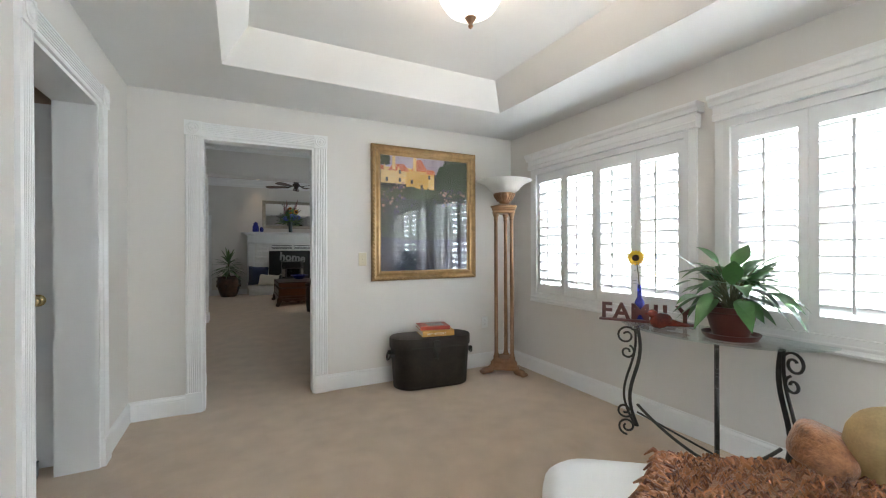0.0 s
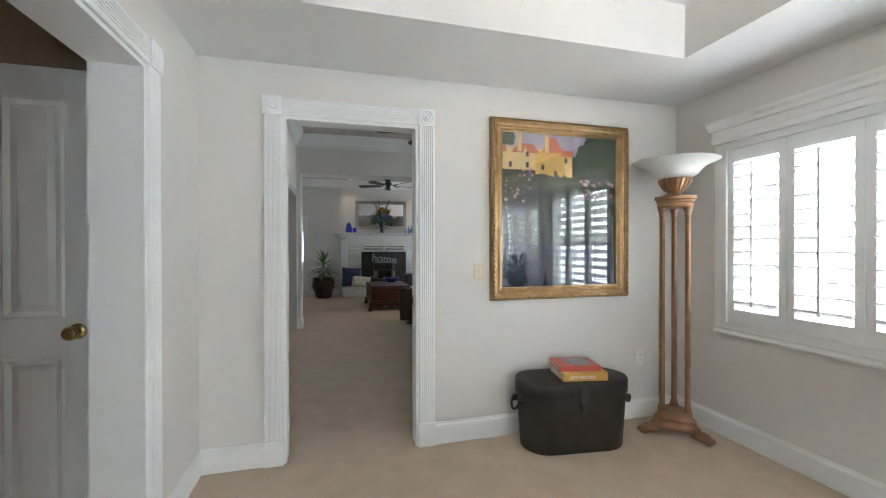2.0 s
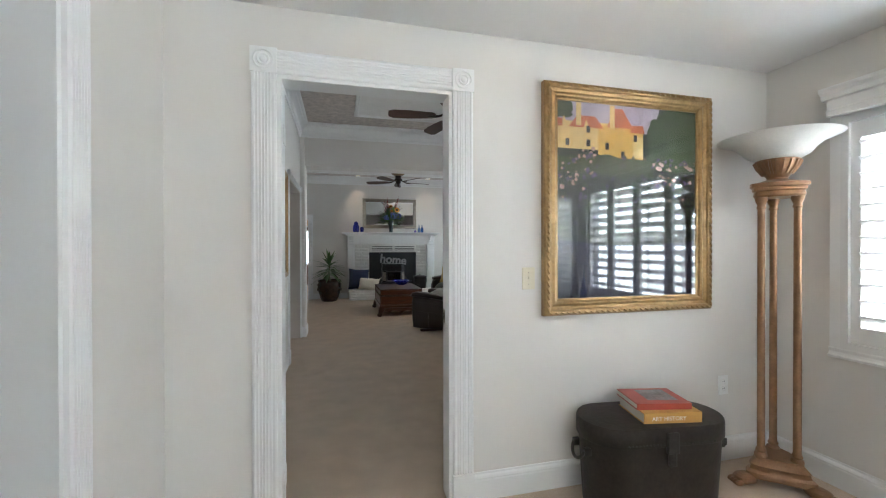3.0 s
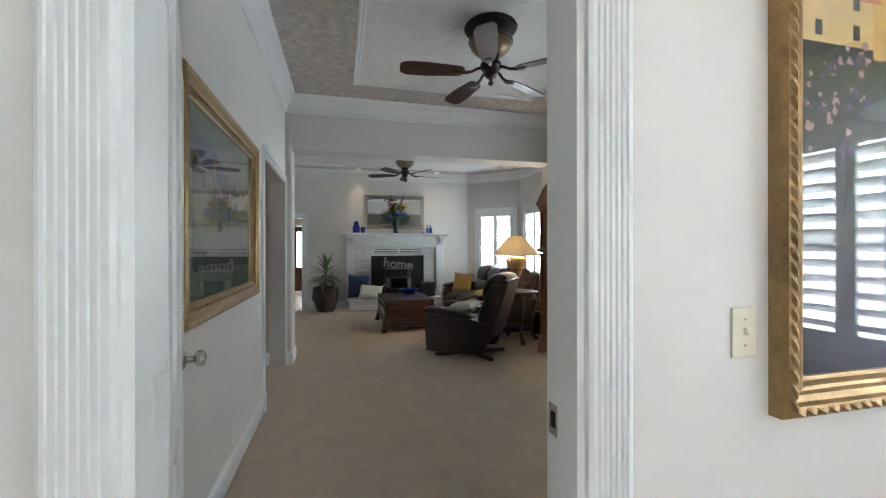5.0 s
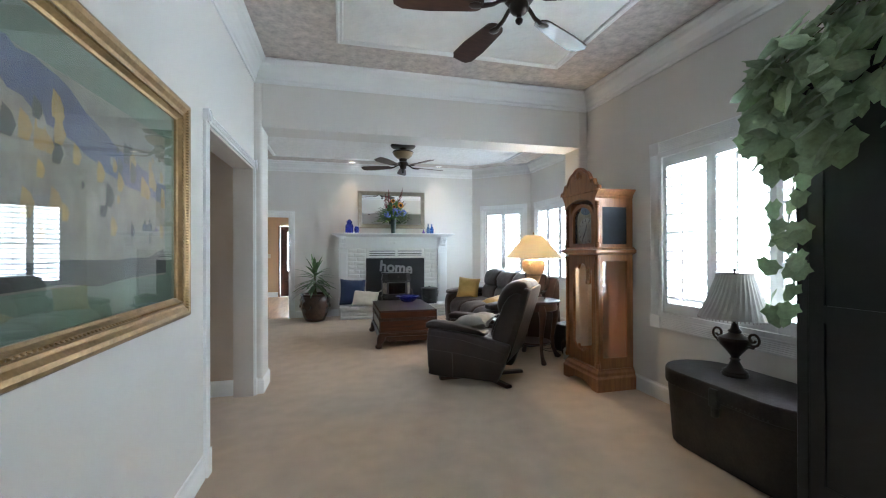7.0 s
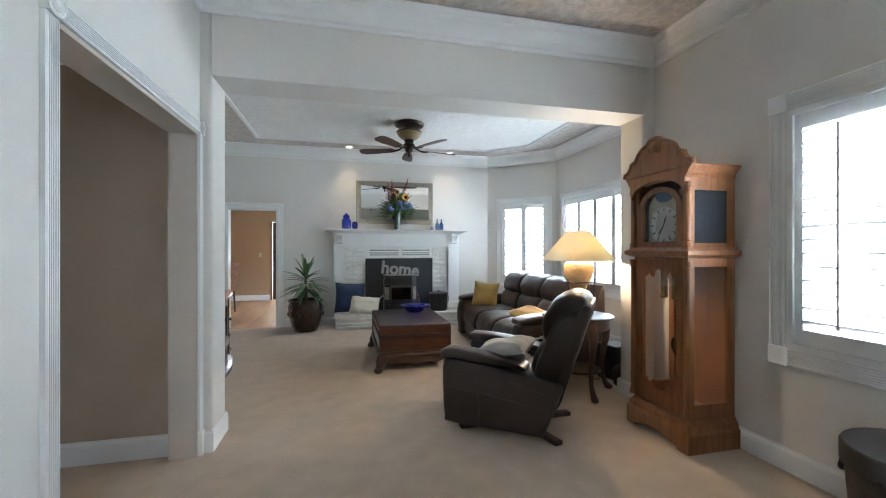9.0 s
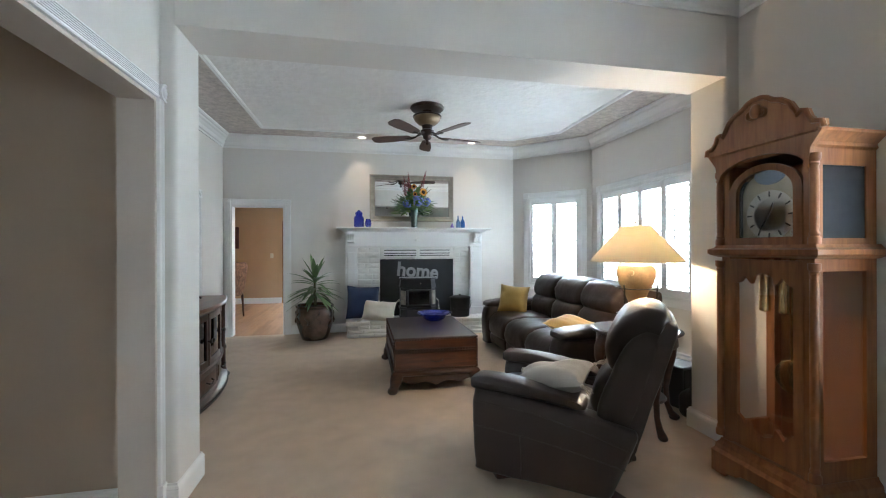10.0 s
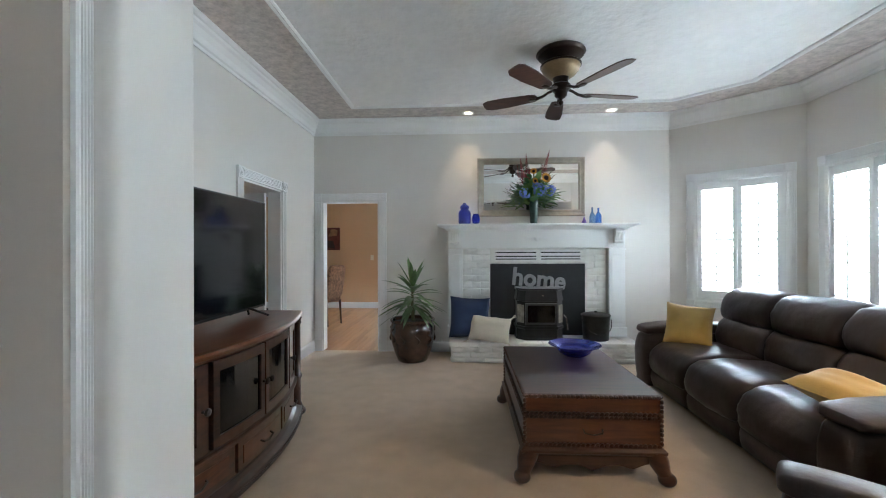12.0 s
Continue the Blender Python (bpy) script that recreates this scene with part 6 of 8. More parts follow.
def urn_lamp():
    ob = thing("table_lamp", "dark bronze urn lamp with pleated grey shade on the trunk", "lamp", pose(3.40, 2.20, 0.506, 0, 0, -90))
    bm = bmesh.new()
    lathe(bm, [(0.075, 0), (0.078, 0.012), (0.07, 0.022), (0.072, 0.03), (0.05, 0.045), (0.035, 0.07), (0.024, 0.095), (0.03, 0.105), (0.022, 0.115), (0.028, 0.13), (0.055, 0.165), (0.085, 0.2), (0.095, 0.23), (0.088, 0.245), (0.05, 0.26), (0.032, 0.275), (0.04, 0.285), (0.025, 0.3), (0.018, 0.33), (0.012, 0.4)], 26)
    part("urn", bm, BRONZE_DARK, ob, smooth=True)
    for s in (-1, 1):
        bm = bmesh.new()
        tube(bm, [(s * (0.085 + x), 0, z) for x, z in spiral(0.035, 0.255, 0.045, 0.014, -math.pi * 0.7, 1.3)] if s else [], 0.008, 7)
        tube(bm, [(s * 0.085, 0, 0.2), (s * 0.12, 0, 0.2), (s * 0.13, 0, 0.22)], 0.008, 7)
        part("handle", bm, BRONZE_DARK, ob, smooth=True)
    bm = bmesh.new()
    n = 72
    rows = []
    for r, z in ((0.205, 0.375), (0.17, 0.45), (0.135, 0.54), (0.105, 0.63), (0.1, 0.655)):
        rows.append([bm.verts.new(((r + (0.0018 if i % 2 else -0.0018)) * math.cos(2 * math.pi * (i + z * 10) / n), (r + (0.0018 if i % 2 else -0.0018)) * math.sin(2 * math.pi * (i + z * 10) / n), z)) for i in range(n)])
    for a, b in zip(rows, rows[1:]):
        for i in range(n):
            bm.faces.new((a[i], a[(i + 1) % n], b[(i + 1) % n], b[i]))
    part("shade", bm, GREYFAB, ob, "pleated grey fabric shade")
    bm = bmesh.new()
    for i in range(60):
        a = 2 * math.pi * i / 60
        lathe(bm, [(0.001, -0.012), (0.004, -0.008), (0.003, 0)], 5, pose(0.203 * math.cos(a), 0.203 * math.sin(a), 0.375), caps=False)
    part("bead_fringe", bm, GREYFAB, ob)
    bm = bmesh.new()
    lathe(bm, [(0.004, 0.4), (0.004, 0.665), (0.012, 0.672), (0.01, 0.685), (0.001, 0.69)], 10)
    for a in (0, 2.1, 4.2):
        tube(bm, [(0, 0, 0.652), (0.1 * math.cos(a), 0.1 * math.sin(a), 0.652)], 0.002, 5)
    part("finial", bm, BRONZE_DARK, ob)


urn_lamp()


def clock():
    ob = thing("grandfather_clock", "honey oak longcase clock with glazed case and brass dial", "clock", pose(3.432, 3.68, 0, 0, 0, -90))
    w, d = 0.58, 0.42
    rect = lambda gx, gy=None: [(-w / 2 + gx, -d / 2 + (gx if gy is None else gy)), (w / 2 - gx, -d / 2 + (gx if gy is None else gy)), (w / 2 - gx, d / 2), (-w / 2 + gx, d / 2)]
    # base with a scrolled apron
    bm = bmesh.new()
    apron = [(-w / 2, 0), (-w / 2 + 0.09, 0), (-w / 2 + 0.1, 0.02), (-w / 2 + 0.16, 0.03), (-w / 2 + 0.19, 0.05), (0, 0.055), (w / 2 - 0.19, 0.05), (w / 2 - 0.16, 0.03), (w / 2 - 0.1, 0.02), (w / 2 - 0.09, 0), (w / 2, 0), (w / 2, 0.115), (-w / 2, 0.115)]
    prism(bm, apron, 0, 0.02, Matrix.Translation((0, -d / 2 + 0.02, 0)) @ pose(0, 0, 0, 90))
    box(bm, -w / 2, -w / 2 + 0.02, -d / 2 + 0.02, d / 2, 0, 0.115)
    box(bm, w / 2 - 0.02, w / 2, -d / 2 + 0.02, d / 2, 0, 0.115)
    loft(bm, [(rect(-0.002), 0.115), (rect(-0.002), 0.12), (rect(0.012), 0.14), (rect(0.014), 0.165), (rect(0.03), 0.185), (rect(0.034), 0.2)])
    part("base", bm, OAK, ob)
    z0, z1, z2 = 0.2, 1.27, 1.80
    # corner posts and back of the case
    x, y = w / 2 - 0.04, -d / 2 + 0.04
    bm = bmesh.new()
    box(bm, -x, x, d / 2 - 0.015, d / 2, z0, z2)
    part("back_panel", bm, OAK, ob)
    for s in (-1, 1):
        bm = bmesh.new()
        for ya, yb in ((y, y + 0.05), (d / 2 - 0.065, d / 2 - 0.015)):
            box(bm, s * x - (0.05 if s > 0 else 0), s * x + (0.05 if s < 0 else 0), ya, yb, z0, z2)
        for a, b in ((z0, z0 + 0.1), (z1 - 0.06, z1 + 0.1), (z2 - 0.08, z2)):
            box(bm, s * x - (0.018 if s > 0 else 0), s * x + (0.018 if s < 0 else 0), y + 0.05, d / 2 - 0.065, a, b)
        part("side_frame", bm, OAK, ob)
        bm = bmesh.new()
        box(bm, s * (x - 0.009) - 0.002, s * (x - 0.009) + 0.002, y + 0.05, d / 2 - 0.065, z0 + 0.1, z1 - 0.06)
        g = part("side_glass", bm, CLEAR, ob)
        g.visible_shadow = False
        bm = bmesh.new()
        box(bm, s * (x - 0.009) - 0.003, s * (x - 0.009) + 0.003, y + 0.05, d / 2 - 0.065, z1 + 0.1, z2 - 0.08)
        part("speaker_cloth", bm, material("charcoal_speaker_cloth", (0.02, 0.022, 0.026), 0.9, vary=0.2, scale=20, fine=300, bump=0.4), ob)
        for a, b in ((z0 + 0.02, z1 - 0.02), (z1 + 0.07, z2 - 0.03)):
            bm = bmesh.new()
            xx, yy, L = s * (x + 0.005), y - 0.008, b - a
            lathe(bm, [(0.026, 0), (0.026, 0.03), (0.018, 0.04), (0.022, 0.05), (0.016, 0.065), (0.019, 0.08), (0.019, L - 0.08), (0.016, L - 0.065), (0.022, L - 0.05), (0.018, L - 0.04), (0.026, L - 0.03), (0.026, L)], 14, pose(xx, yy, a))
            part("column", bm, OAK, ob, smooth=True)
    # waist moulding between case and hood
    bm = loft(bmesh.new(), [(rect(0.03), z1), (rect(0.0), z1 + 0.012), (rect(-0.012), z1 + 0.022), (rect(-0.012), z1 + 0.045), (rect(0.01), z1 + 0.055), (rect(0.02), z1 + 0.07)])
    part("waist_moulding", bm, OAK, ob)
    # lower door with a shaped light
    fx, za, zb = x - 0.05, z0 + 0.015, z1 - 0.01
    lo = lambda u: za + 0.12 + 0.05 * (abs(math.sin(u * math.pi * 1.5)) if abs(u) > 0.34 else -0.5 * math.cos(u * math.pi * 1.4) + 0.1)
    hi = lambda u: zb - 0.09 - 0.045 * (abs(math.sin(u * math.pi * 1.5)) if abs(u) > 0.34 else -0.5 * math.cos(u * math.pi * 1.4) + 0.1)
    bm = bmesh.new()
    gx = fx - 0.045
    n = 24
    us = [-1 + 2 * i / n for i in range(n + 1)]
    yf, yb = y - 0.004, y + 0.018
    for f0, f1 in ((lambda u: za, lo), (hi, lambda u: zb)):
        for ua, ub in zip(us, us[1:]):
            q = [(ua * gx, f0(ua)), (ub * gx, f0(ub)), (ub * gx, f1(ub)), (ua * gx, f1(ua))]
            a = [bm.verts.new((px, yf, pz)) for px, pz in q]
            b = [bm.verts.new((px, yb, pz)) for px, pz in q]
            bm.faces.new(a)
            bm.faces.new(b[::-1])
            bm.faces.new((a[0], a[1], b[1], b[0]))
            bm.faces.new((a[3], a[2], b[2], b[3]))
    box(bm, -fx, -gx, yf, yb, za, zb)
    box(bm, gx, fx, yf, yb, za, zb)
    door = part("door", bm, OAK, ob)
    bm = bmesh.new()
    box(bm, -gx, gx, y + 0.006, y + 0.009, za + 0.1, zb - 0.06)
    g = part("door_glass", bm, CLEAR, door)
    g.visible_shadow = False
    # works
    bm = bmesh.new()
    lathe(bm, [(0.001, 0), (0.085, 0.002), (0.09, 0.008), (0.08, 0.014), (0.04, 0.018), (0.001, 0.019)], 30, Matrix.Translation((0, 0.02, 0.62)) @ pose(0, 0, 0, 90))
    box(bm, -0.012, 0.012, 0.02, 0.026, 0.6, z1)
    part("pendulum", bm, BRASS, ob, "brass pendulum with round bob", smooth=True)
    for px in (-0.11, 0.0, 0.11):
        bm = bmesh.new()
        lathe(bm, [(0.005, 0.96), (0.026, 0.97), (0.028, 0.985), (0.026, 0.99), (0.026, 1.17), (0.028, 1.18), (0.02, 1.19), (0.004, 1.2), (0.003, z1)], 16, pose(px, -0.03, 0))
        part("weight", bm, BRASS, ob, smooth=True)
    # hood front with arched dial
    hx = x - 0.05
    bm = bmesh.new()
    n = 20
    zs = 1.62
    ri, ro = hx - 0.045, hx
    box(bm, -hx, -ri, y - 0.004, y + 0.018, z1 + 0.07, zs)
    box(bm, ri, hx, y - 0.004, y + 0.018, z1 + 0.07, zs)
    box(bm, -ri, ri, y - 0.004, y + 0.018, z1 + 0.07, z1 + 0.11)
    for i in range(n):
        a0, a1 = math.pi * i / n, math.pi * (i + 1) / n
        q = [(ri * math.cos(a0), zs + 0.75 * ri * math.sin(a0)), (ro * math.cos(a0), zs + 0.75 * ro * math.sin(a0)), (ro * math.cos(a1), zs + 0.75 * ro * math.sin(a1)), (ri * math.cos(a1), zs + 0.75 * ri * math.sin(a1))]
        a = [bm.verts.new((px, y - 0.004, pz)) for px, pz in q]
        b = [bm.verts.new((px, y + 0.018, pz)) for px, pz in q]
        bm.faces.new(a)
        bm.faces.new(b[::-1])
        bm.faces.new((a[0], a[3], b[3], b[0]))
        bm.faces.new((a[1], a[2], b[2], b[1]))
    hood_door = part("hood_door", bm, OAK, ob)
    arch = [(-ri, z1 + 0.11)] + [(ri, z1 + 0.11)] + [(ri * math.cos(math.pi * i / 20), zs + 0.75 * ri * math.sin(math.pi * i / 20)) for i in range(21)]
    bm = bmesh.new()
    prism(bm, arch, 0, 0.004, Matrix.Translation((0, y + 0.05, 0)) @ pose(0, 0, 0, 90))
    dial = part("dial", bm, material("brushed_brass_dial", (0.50, 0.45, 0.32), 0.4, metal=0.25, vary=0.2, scale=14), ob)
    zc = 1.50
    bm = bmesh.new()
    lathe(bm, [(0.132, 0), (0.132, 0.003), (0.09, 0.004), (0.09, 0.0)], 40, Matrix.Translation((0, y + 0.045, zc)) @ pose(0, 0, 0, 90))
    part("chapter_ring", bm, material("silvered_ring", (0.68, 0.66, 0.60), 0.45, metal=0.1, vary=0.1, scale=16), dial)
    for i in range(12):
        a = 2 * math.pi * i / 12
        bm = bmesh.new()
        box(bm, -0.004, 0.004, -0.0015, 0, 0.097, 0.126, Matrix.Translation((0, y + 0.041, zc)) @ pose(0, 0, 0, 0, math.degrees(a), 0))
        part("numeral", bm, BLACK, dial)
    for ang, L in ((20, 0.075), (212, 0.105)):
        bm = bmesh.new()
        mm = Matrix.Translation((0, y + 0.037, zc)) @ pose(0, 0, 0, 0, ang, 0)
        prism(bm, [(-0.003, -0.02), (0.003, -0.02), (0.006, L * 0.6), (0, L), (-0.006, L * 0.6)], 0, 0.0015, mm @ pose(0, 0, 0, 90))
        part("clock_hand", bm, BLACK, dial)
    bm = bmesh.new()
    lathe(bm, [(0.001, 0), (0.085, 0.0), (0.085, 0.004), (0.001, 0.005)], 26, Matrix.Translation((0, y + 0.046, 1.715)) @ pose(0, 0, 0, 90), squash=(1, 0.62))
    part("moon_disc", bm, material("painted_moon_disc", (0.10, 0.16, 0.25), 0.4, vary=0.6, scale=14), dial)
    bm = bmesh.new()
    prism(bm, arch, 0, 0.003, Matrix.Translation((0, y + 0.012, 0)) @ pose(0, 0, 0, 90))
    g = part("hood_glass", bm, CLEAR, hood_door)
    g.visible_shadow = False
    # cornice and bonnet
    bm = loft(bmesh.new(), [(rect(0.04), z2), (rect(0.03), z2 + 0.012), (rect(0.035), z2 + 0.03), (rect(0.015), z2 + 0.05), (rect(-0.005), z2 + 0.07), (rect(-0.005), z2 + 0.085)])
    part("cornice", bm, OAK, ob)
    crest = [(1.0, 1.885), (0.985, 1.915), (0.86, 1.925), (0.80, 1.95), (0.76, 1.985), (0.70, 1.99), (0.645, 1.975), (0.60, 2.0), (0.52, 2.045), (0.40, 2.075), (0.27, 2.09), (0.16, 2.115), (0.06, 2.125)]
    top = [(-u * (w / 2 + 0.03), z) for u, z in crest] + [(u * (w / 2 + 0.03), z) for u, z in reversed(crest)]
    low = []
    for i in range(25):
        u = 1 - 2 * i / 24
        low.append((u * (w / 2 - 0.045), 1.70 + 0.115 * math.sqrt(max(0, 1 - u * u))))
    outline = top + [(w / 2 - 0.03, 1.80)] + low + [(-w / 2 + 0.03, 1.80)]
    bm = bmesh.new()
    prism(bm, outline, 0, 0.03, Matrix.Translation((0, y - 0.006, 0)) @ pose(0, 0, 0, 90))
    part("bonnet", bm, OAK, ob)
    bm = bmesh.new()
    tube(bm, [(px * 0.99, y - 0.038, pz - 0.01) for px, pz in top], 0.014, 8)
    part("bonnet_moulding", bm, OAK, ob, smooth=True)
    bm = bmesh.new()
    puff(bm, 0.03, 0.02, 0.04, Matrix.Translation((0, y - 0.045, 2.05)), 2.2, 8)
    tube(bm, [(px, y - 0.045, pz) for px, pz in spiral(0.03, 2.03, 0.03, 0.008, 2.4, -1.2)], 0.007, 6)
    tube(bm, [(-px, y - 0.045, pz) for px, pz in spiral(0.03, 2.03, 0.03, 0.008, 2.4, -1.2)], 0.007, 6)
    part("carved_shell", bm, OAK, ob, smooth=True)


clock()


# ---- seating ----
def cushion_pillow(name, label, m, sx, sy, sz, mat, tassels=False):
    ob = thing(name, label, "pillow", m)
    bm = bmesh.new()
    pillow_form(bm, sx, sy, sz)
    part("cover", bm, mat, ob, smooth=True)
    if tassels:
        for x, y in ((-1, -1), (1, -1), (-1, 1), (1, 1)):
            bm = bmesh.new()
            mm = Matrix.Translation((x * sx * 0.93, y * sy * 0.93, 0))
            d = Vector((x, y, 0)).normalized()
            tube(bm, [mm @ (d * 0.0), mm @ (d * 0.012), mm @ (d * 0.022), mm @ (d * 0.03)], [0.004, 0.011, 0.011, 0.006], 8)
            side = Vector((-d.y, d.x, 0))
            for k in range(9):
                u, v = 0.006 * math.cos(k * 0.7), 0.006 * math.sin(k * 0.7)
                tip = d * (0.08 + 0.004 * (k % 3)) + side * u * 3 + Vector((0, 0, v * 2.4 - 0.012))
                tube(bm, [mm @ (d * 0.027 + side * u * 0.4), mm @ (d * 0.055 + side * u * 1.8 + Vector((0, 0, v * 1.5))), mm @ tip], 0.0026, 4)
            part("tassel", bm, CREAM, ob)
    return ob


def recliner():
    ob = thing("recliner_chair", "espresso leather recliner armchair on a low splayed base", "armchair", pose(2.35, 4.165, 0, 0, 0, 233))
    hw = 0.425
    for s in (-1, 1):
        a, b = (hw - 0.16, hw) if s > 0 else (-hw, -hw + 0.16)
        bm = bmesh.new()
        upholster(bm, [(-0.41, 0.07), (-0.45, 0.12), (-0.465, 0.35), (-0.46, 0.50), (-0.42, 0.545), (-0.2, 0.535), (0.1, 0.495), (0.38, 0.445), (0.435, 0.42), (0.43, 0.37), (0.36, 0.2), (0.31, 0.085), (0.26, 0.07), (0.0, 0.07)], a, b, 0.03, 0.004, 0.003)
        part("side_panel", bm, LEATHER, ob, smooth=True)
        bm = bmesh.new()
        upholster(bm, [(-0.46, 0.545), (-0.475, 0.575), (-0.45, 0.605), (-0.3, 0.61), (-0.05, 0.585), (0.15, 0.55), (0.19, 0.52), (0.14, 0.505), (-0.1, 0.53), (-0.35, 0.545)], a - 0.015, b + 0.012, 0.03, 0.004, 0.004)
        part("arm_pad", bm, LEATHER, ob, smooth=True)
        out = s * (hw + 0.004)
        for pts in ([(-0.44, 0.47), (-0.1, 0.455), (0.2, 0.40), (0.41, 0.345)], [(-0.44, 0.33), (-0.1, 0.315), (0.15, 0.285), (0.385, 0.25)], [(-0.17, 0.32), (-0.16, 0.2), (-0.165, 0.08)]):
            bm = bmesh.new()
            tube(bm, [(out, y, z) for y, z in pts], 0.0035, 5)
            part("seam", bm, LEATHER, ob)
    bm = bmesh.new()
    upholster(bm, [(0.25, 0.34), (0.25, 0.44), (0.0, 0.475), (-0.3, 0.485), (-0.43, 0.46), (-0.47, 0.38), (-0.42, 0.31), (-0.1, 0.30)], -0.262, 0.262, 0.04, 0.01)
    part("seat", bm, LEATHER, ob, smooth=True)
    bm = bmesh.new()
    upholster(bm, [(-0.40, 0.08), (-0.455, 0.10), (-0.47, 0.2), (-0.46, 0.3), (-0.40, 0.32)], -0.262, 0.262, 0.03, 0.006)
    part("footrest", bm, LEATHER, ob, smooth=True)
    bm = bmesh.new()
    upholster(bm, [(0.33, 0.26), (0.37, 0.24), (0.42, 0.30), (0.53, 0.62), (0.625, 0.92), (0.61, 0.965), (0.56, 0.95), (0.48, 0.70), (0.38, 0.42)], -0.37, 0.37, 0.03, 0.006, 0.003)
    part("back_shell", bm, LEATHER, ob, smooth=True)
    bm = bmesh.new()
    upholster(bm, [(0.25, 0.42), (0.20, 0.50), (0.23, 0.60), (0.29, 0.69), (0.37, 0.735), (0.46, 0.72), (0.46, 0.6), (0.38, 0.42)], -0.27, 0.27, 0.05, 0.012, 0.006)
    part("lumbar_cushion", bm, LEATHER, ob, smooth=True)
    bm = bmesh.new()
    upholster(bm, [(0.33, 0.70), (0.285, 0.78), (0.30, 0.88), (0.37, 0.985), (0.47, 1.03), (0.565, 1.02), (0.605, 0.95), (0.57, 0.84), (0.50, 0.70)], -0.345, 0.345, 0.07, 0.012, 0.007)
    part("headrest", bm, LEATHER, ob, smooth=True)
    for s in (-1, 1):
        a, b = (0.25, 0.375) if s > 0 else (-0.375, -0.25)
        bm = bmesh.new()
        upholster(bm, [(0.27, 0.40), (0.245, 0.50), (0.30, 0.66), (0.38, 0.84), (0.47, 0.92), (0.55, 0.90), (0.53, 0.78), (0.44, 0.52), (0.37, 0.38)], a, b, 0.04, 0.006, 0.005)
        part("back_wing", bm, LEATHER, ob, smooth=True)
    for a in (-40, 40, 140, -140):
        bm = bmesh.new()
        mm = pose(0, 0.03, 0, 0, 0, a + 90)
        box(bm, 0.0, 0.50, -0.036, 0.036, 0.0, 0.035, mm, bevel=0.01)
        part("foot", bm, MAHOG, ob)
    bm = bmesh.new()
    lathe(bm, [(0.16, 0.03), (0.16, 0.05), (0.06, 0.06), (0.06, 0.2), (0.2, 0.22), (0.2, 0.32)], 24, pose(0, 0.03, 0))
    part("swivel", bm, IRON, ob)
    return ob


recliner().scale = (0.88, 0.94, 0.985)
cushion_pillow("throw_pillow", "pale grey tasselled linen pillow lying in the recliner", pose(2.35, 4.165, 0, 0, 0, 233) @ Matrix.Translation((0.15, -0.03, 0.58)) @ pose(0, 0, 0, 8, -14, 82), 0.215, 0.15, 0.075, GREYFAB, True)


def sofa():
    ob = thing("reclining_sofa", "three-seat espresso leather reclining sofa with padded arms", "sofa", pose(3.39, 6.23, 0, 0, 0, -90))
    L, aw = 2.34, 0.25
    inner = (L - 2 * aw) / 3
    bm = bmesh.new()
    upholster(bm, [(-0.42, 0.05), (-0.42, 0.30), (0.3, 0.30), (0.36, 0.6), (0.42, 0.88), (0.46, 0.88), (0.46, 0.5), (0.42, 0.05)], -L / 2 + 0.05, L / 2 - 0.05, 0.03, 0.0, 0.002)
    part("body", bm, LEATHER, ob, smooth=True)
    for s in (-1, 1):
        a, b = (L / 2 - aw, L / 2) if s > 0 else (-L / 2, -L / 2 + aw)
        bm = bmesh.new()
        upholster(bm, [(-0.52, 0.04), (-0.565, 0.10), (-0.585, 0.32), (-0.57, 0.46), (-0.51, 0.53), (-0.3, 0.545), (0.1, 0.54), (0.40, 0.52), (0.45, 0.42), (0.43, 0.08), (0.36, 0.04), (0.0, 0.04)], a, b, 0.045, 0.008, 0.005)
        part("arm", bm, LEATHER, ob, smooth=True)
        bm = bmesh.new()
        upholster(bm, [(-0.53, 0.535), (-0.56, 0.565), (-0.52, 0.60), (-0.3, 0.625), (0.05, 0.63), (0.26, 0.61), (0.28, 0.56), (0.0, 0.54), (-0.3, 0.535)], a - 0.012, b + 0.012, 0.04, 0.008, 0.007)
        part("arm_pad", bm, LEATHER, ob, smooth=True)
    for i in range(3):
        a = -L / 2 + aw + i * inner - 0.003
        b = a + inner + 0.006
        bm = bmesh.new()
        upholster(bm, [(0.18, 0.37), (0.18, 0.46), (-0.05, 0.475), (-0.32, 0.485), (-0.47, 0.455), (-0.55, 0.37), (-0.56, 0.26), (-0.53, 0.215), (-0.47, 0.22), (-0.40, 0.32), (-0.1, 0.35)], a, b, 0.055, 0.012, 0.009)
        part("seat_cushion", bm, LEATHER, ob, smooth=True)
        bm = bmesh.new()
        upholster(bm, [(-0.43, 0.055), (-0.51, 0.06), (-0.535, 0.12), (-0.535, 0.19), (-0.50, 0.225), (-0.43, 0.22)], a, b, 0.035, 0.004, 0.004)
        part("footrest", bm, LEATHER, ob, smooth=True)
        bm = bmesh.new()
        upholster(bm, [(0.10, 0.43), (0.045, 0.50), (0.05, 0.60), (0.10, 0.69), (0.19, 0.73), (0.31, 0.70), (0.32, 0.46)], a, b, 0.06, 0.012, 0.009)
        part("back_cushion", bm, LEATHER, ob, smooth=True)
        bm = bmesh.new()
        upholster(bm, [(0.12, 0.70), (0.085, 0.77), (0.11, 0.87), (0.18, 0.955), (0.29, 0.985), (0.40, 0.95), (0.43, 0.85), (0.38, 0.72), (0.25, 0.68)], a, b, 0.06, 0.012, 0.009)
        part("headrest", bm, LEATHER, ob, smooth=True)
    return ob


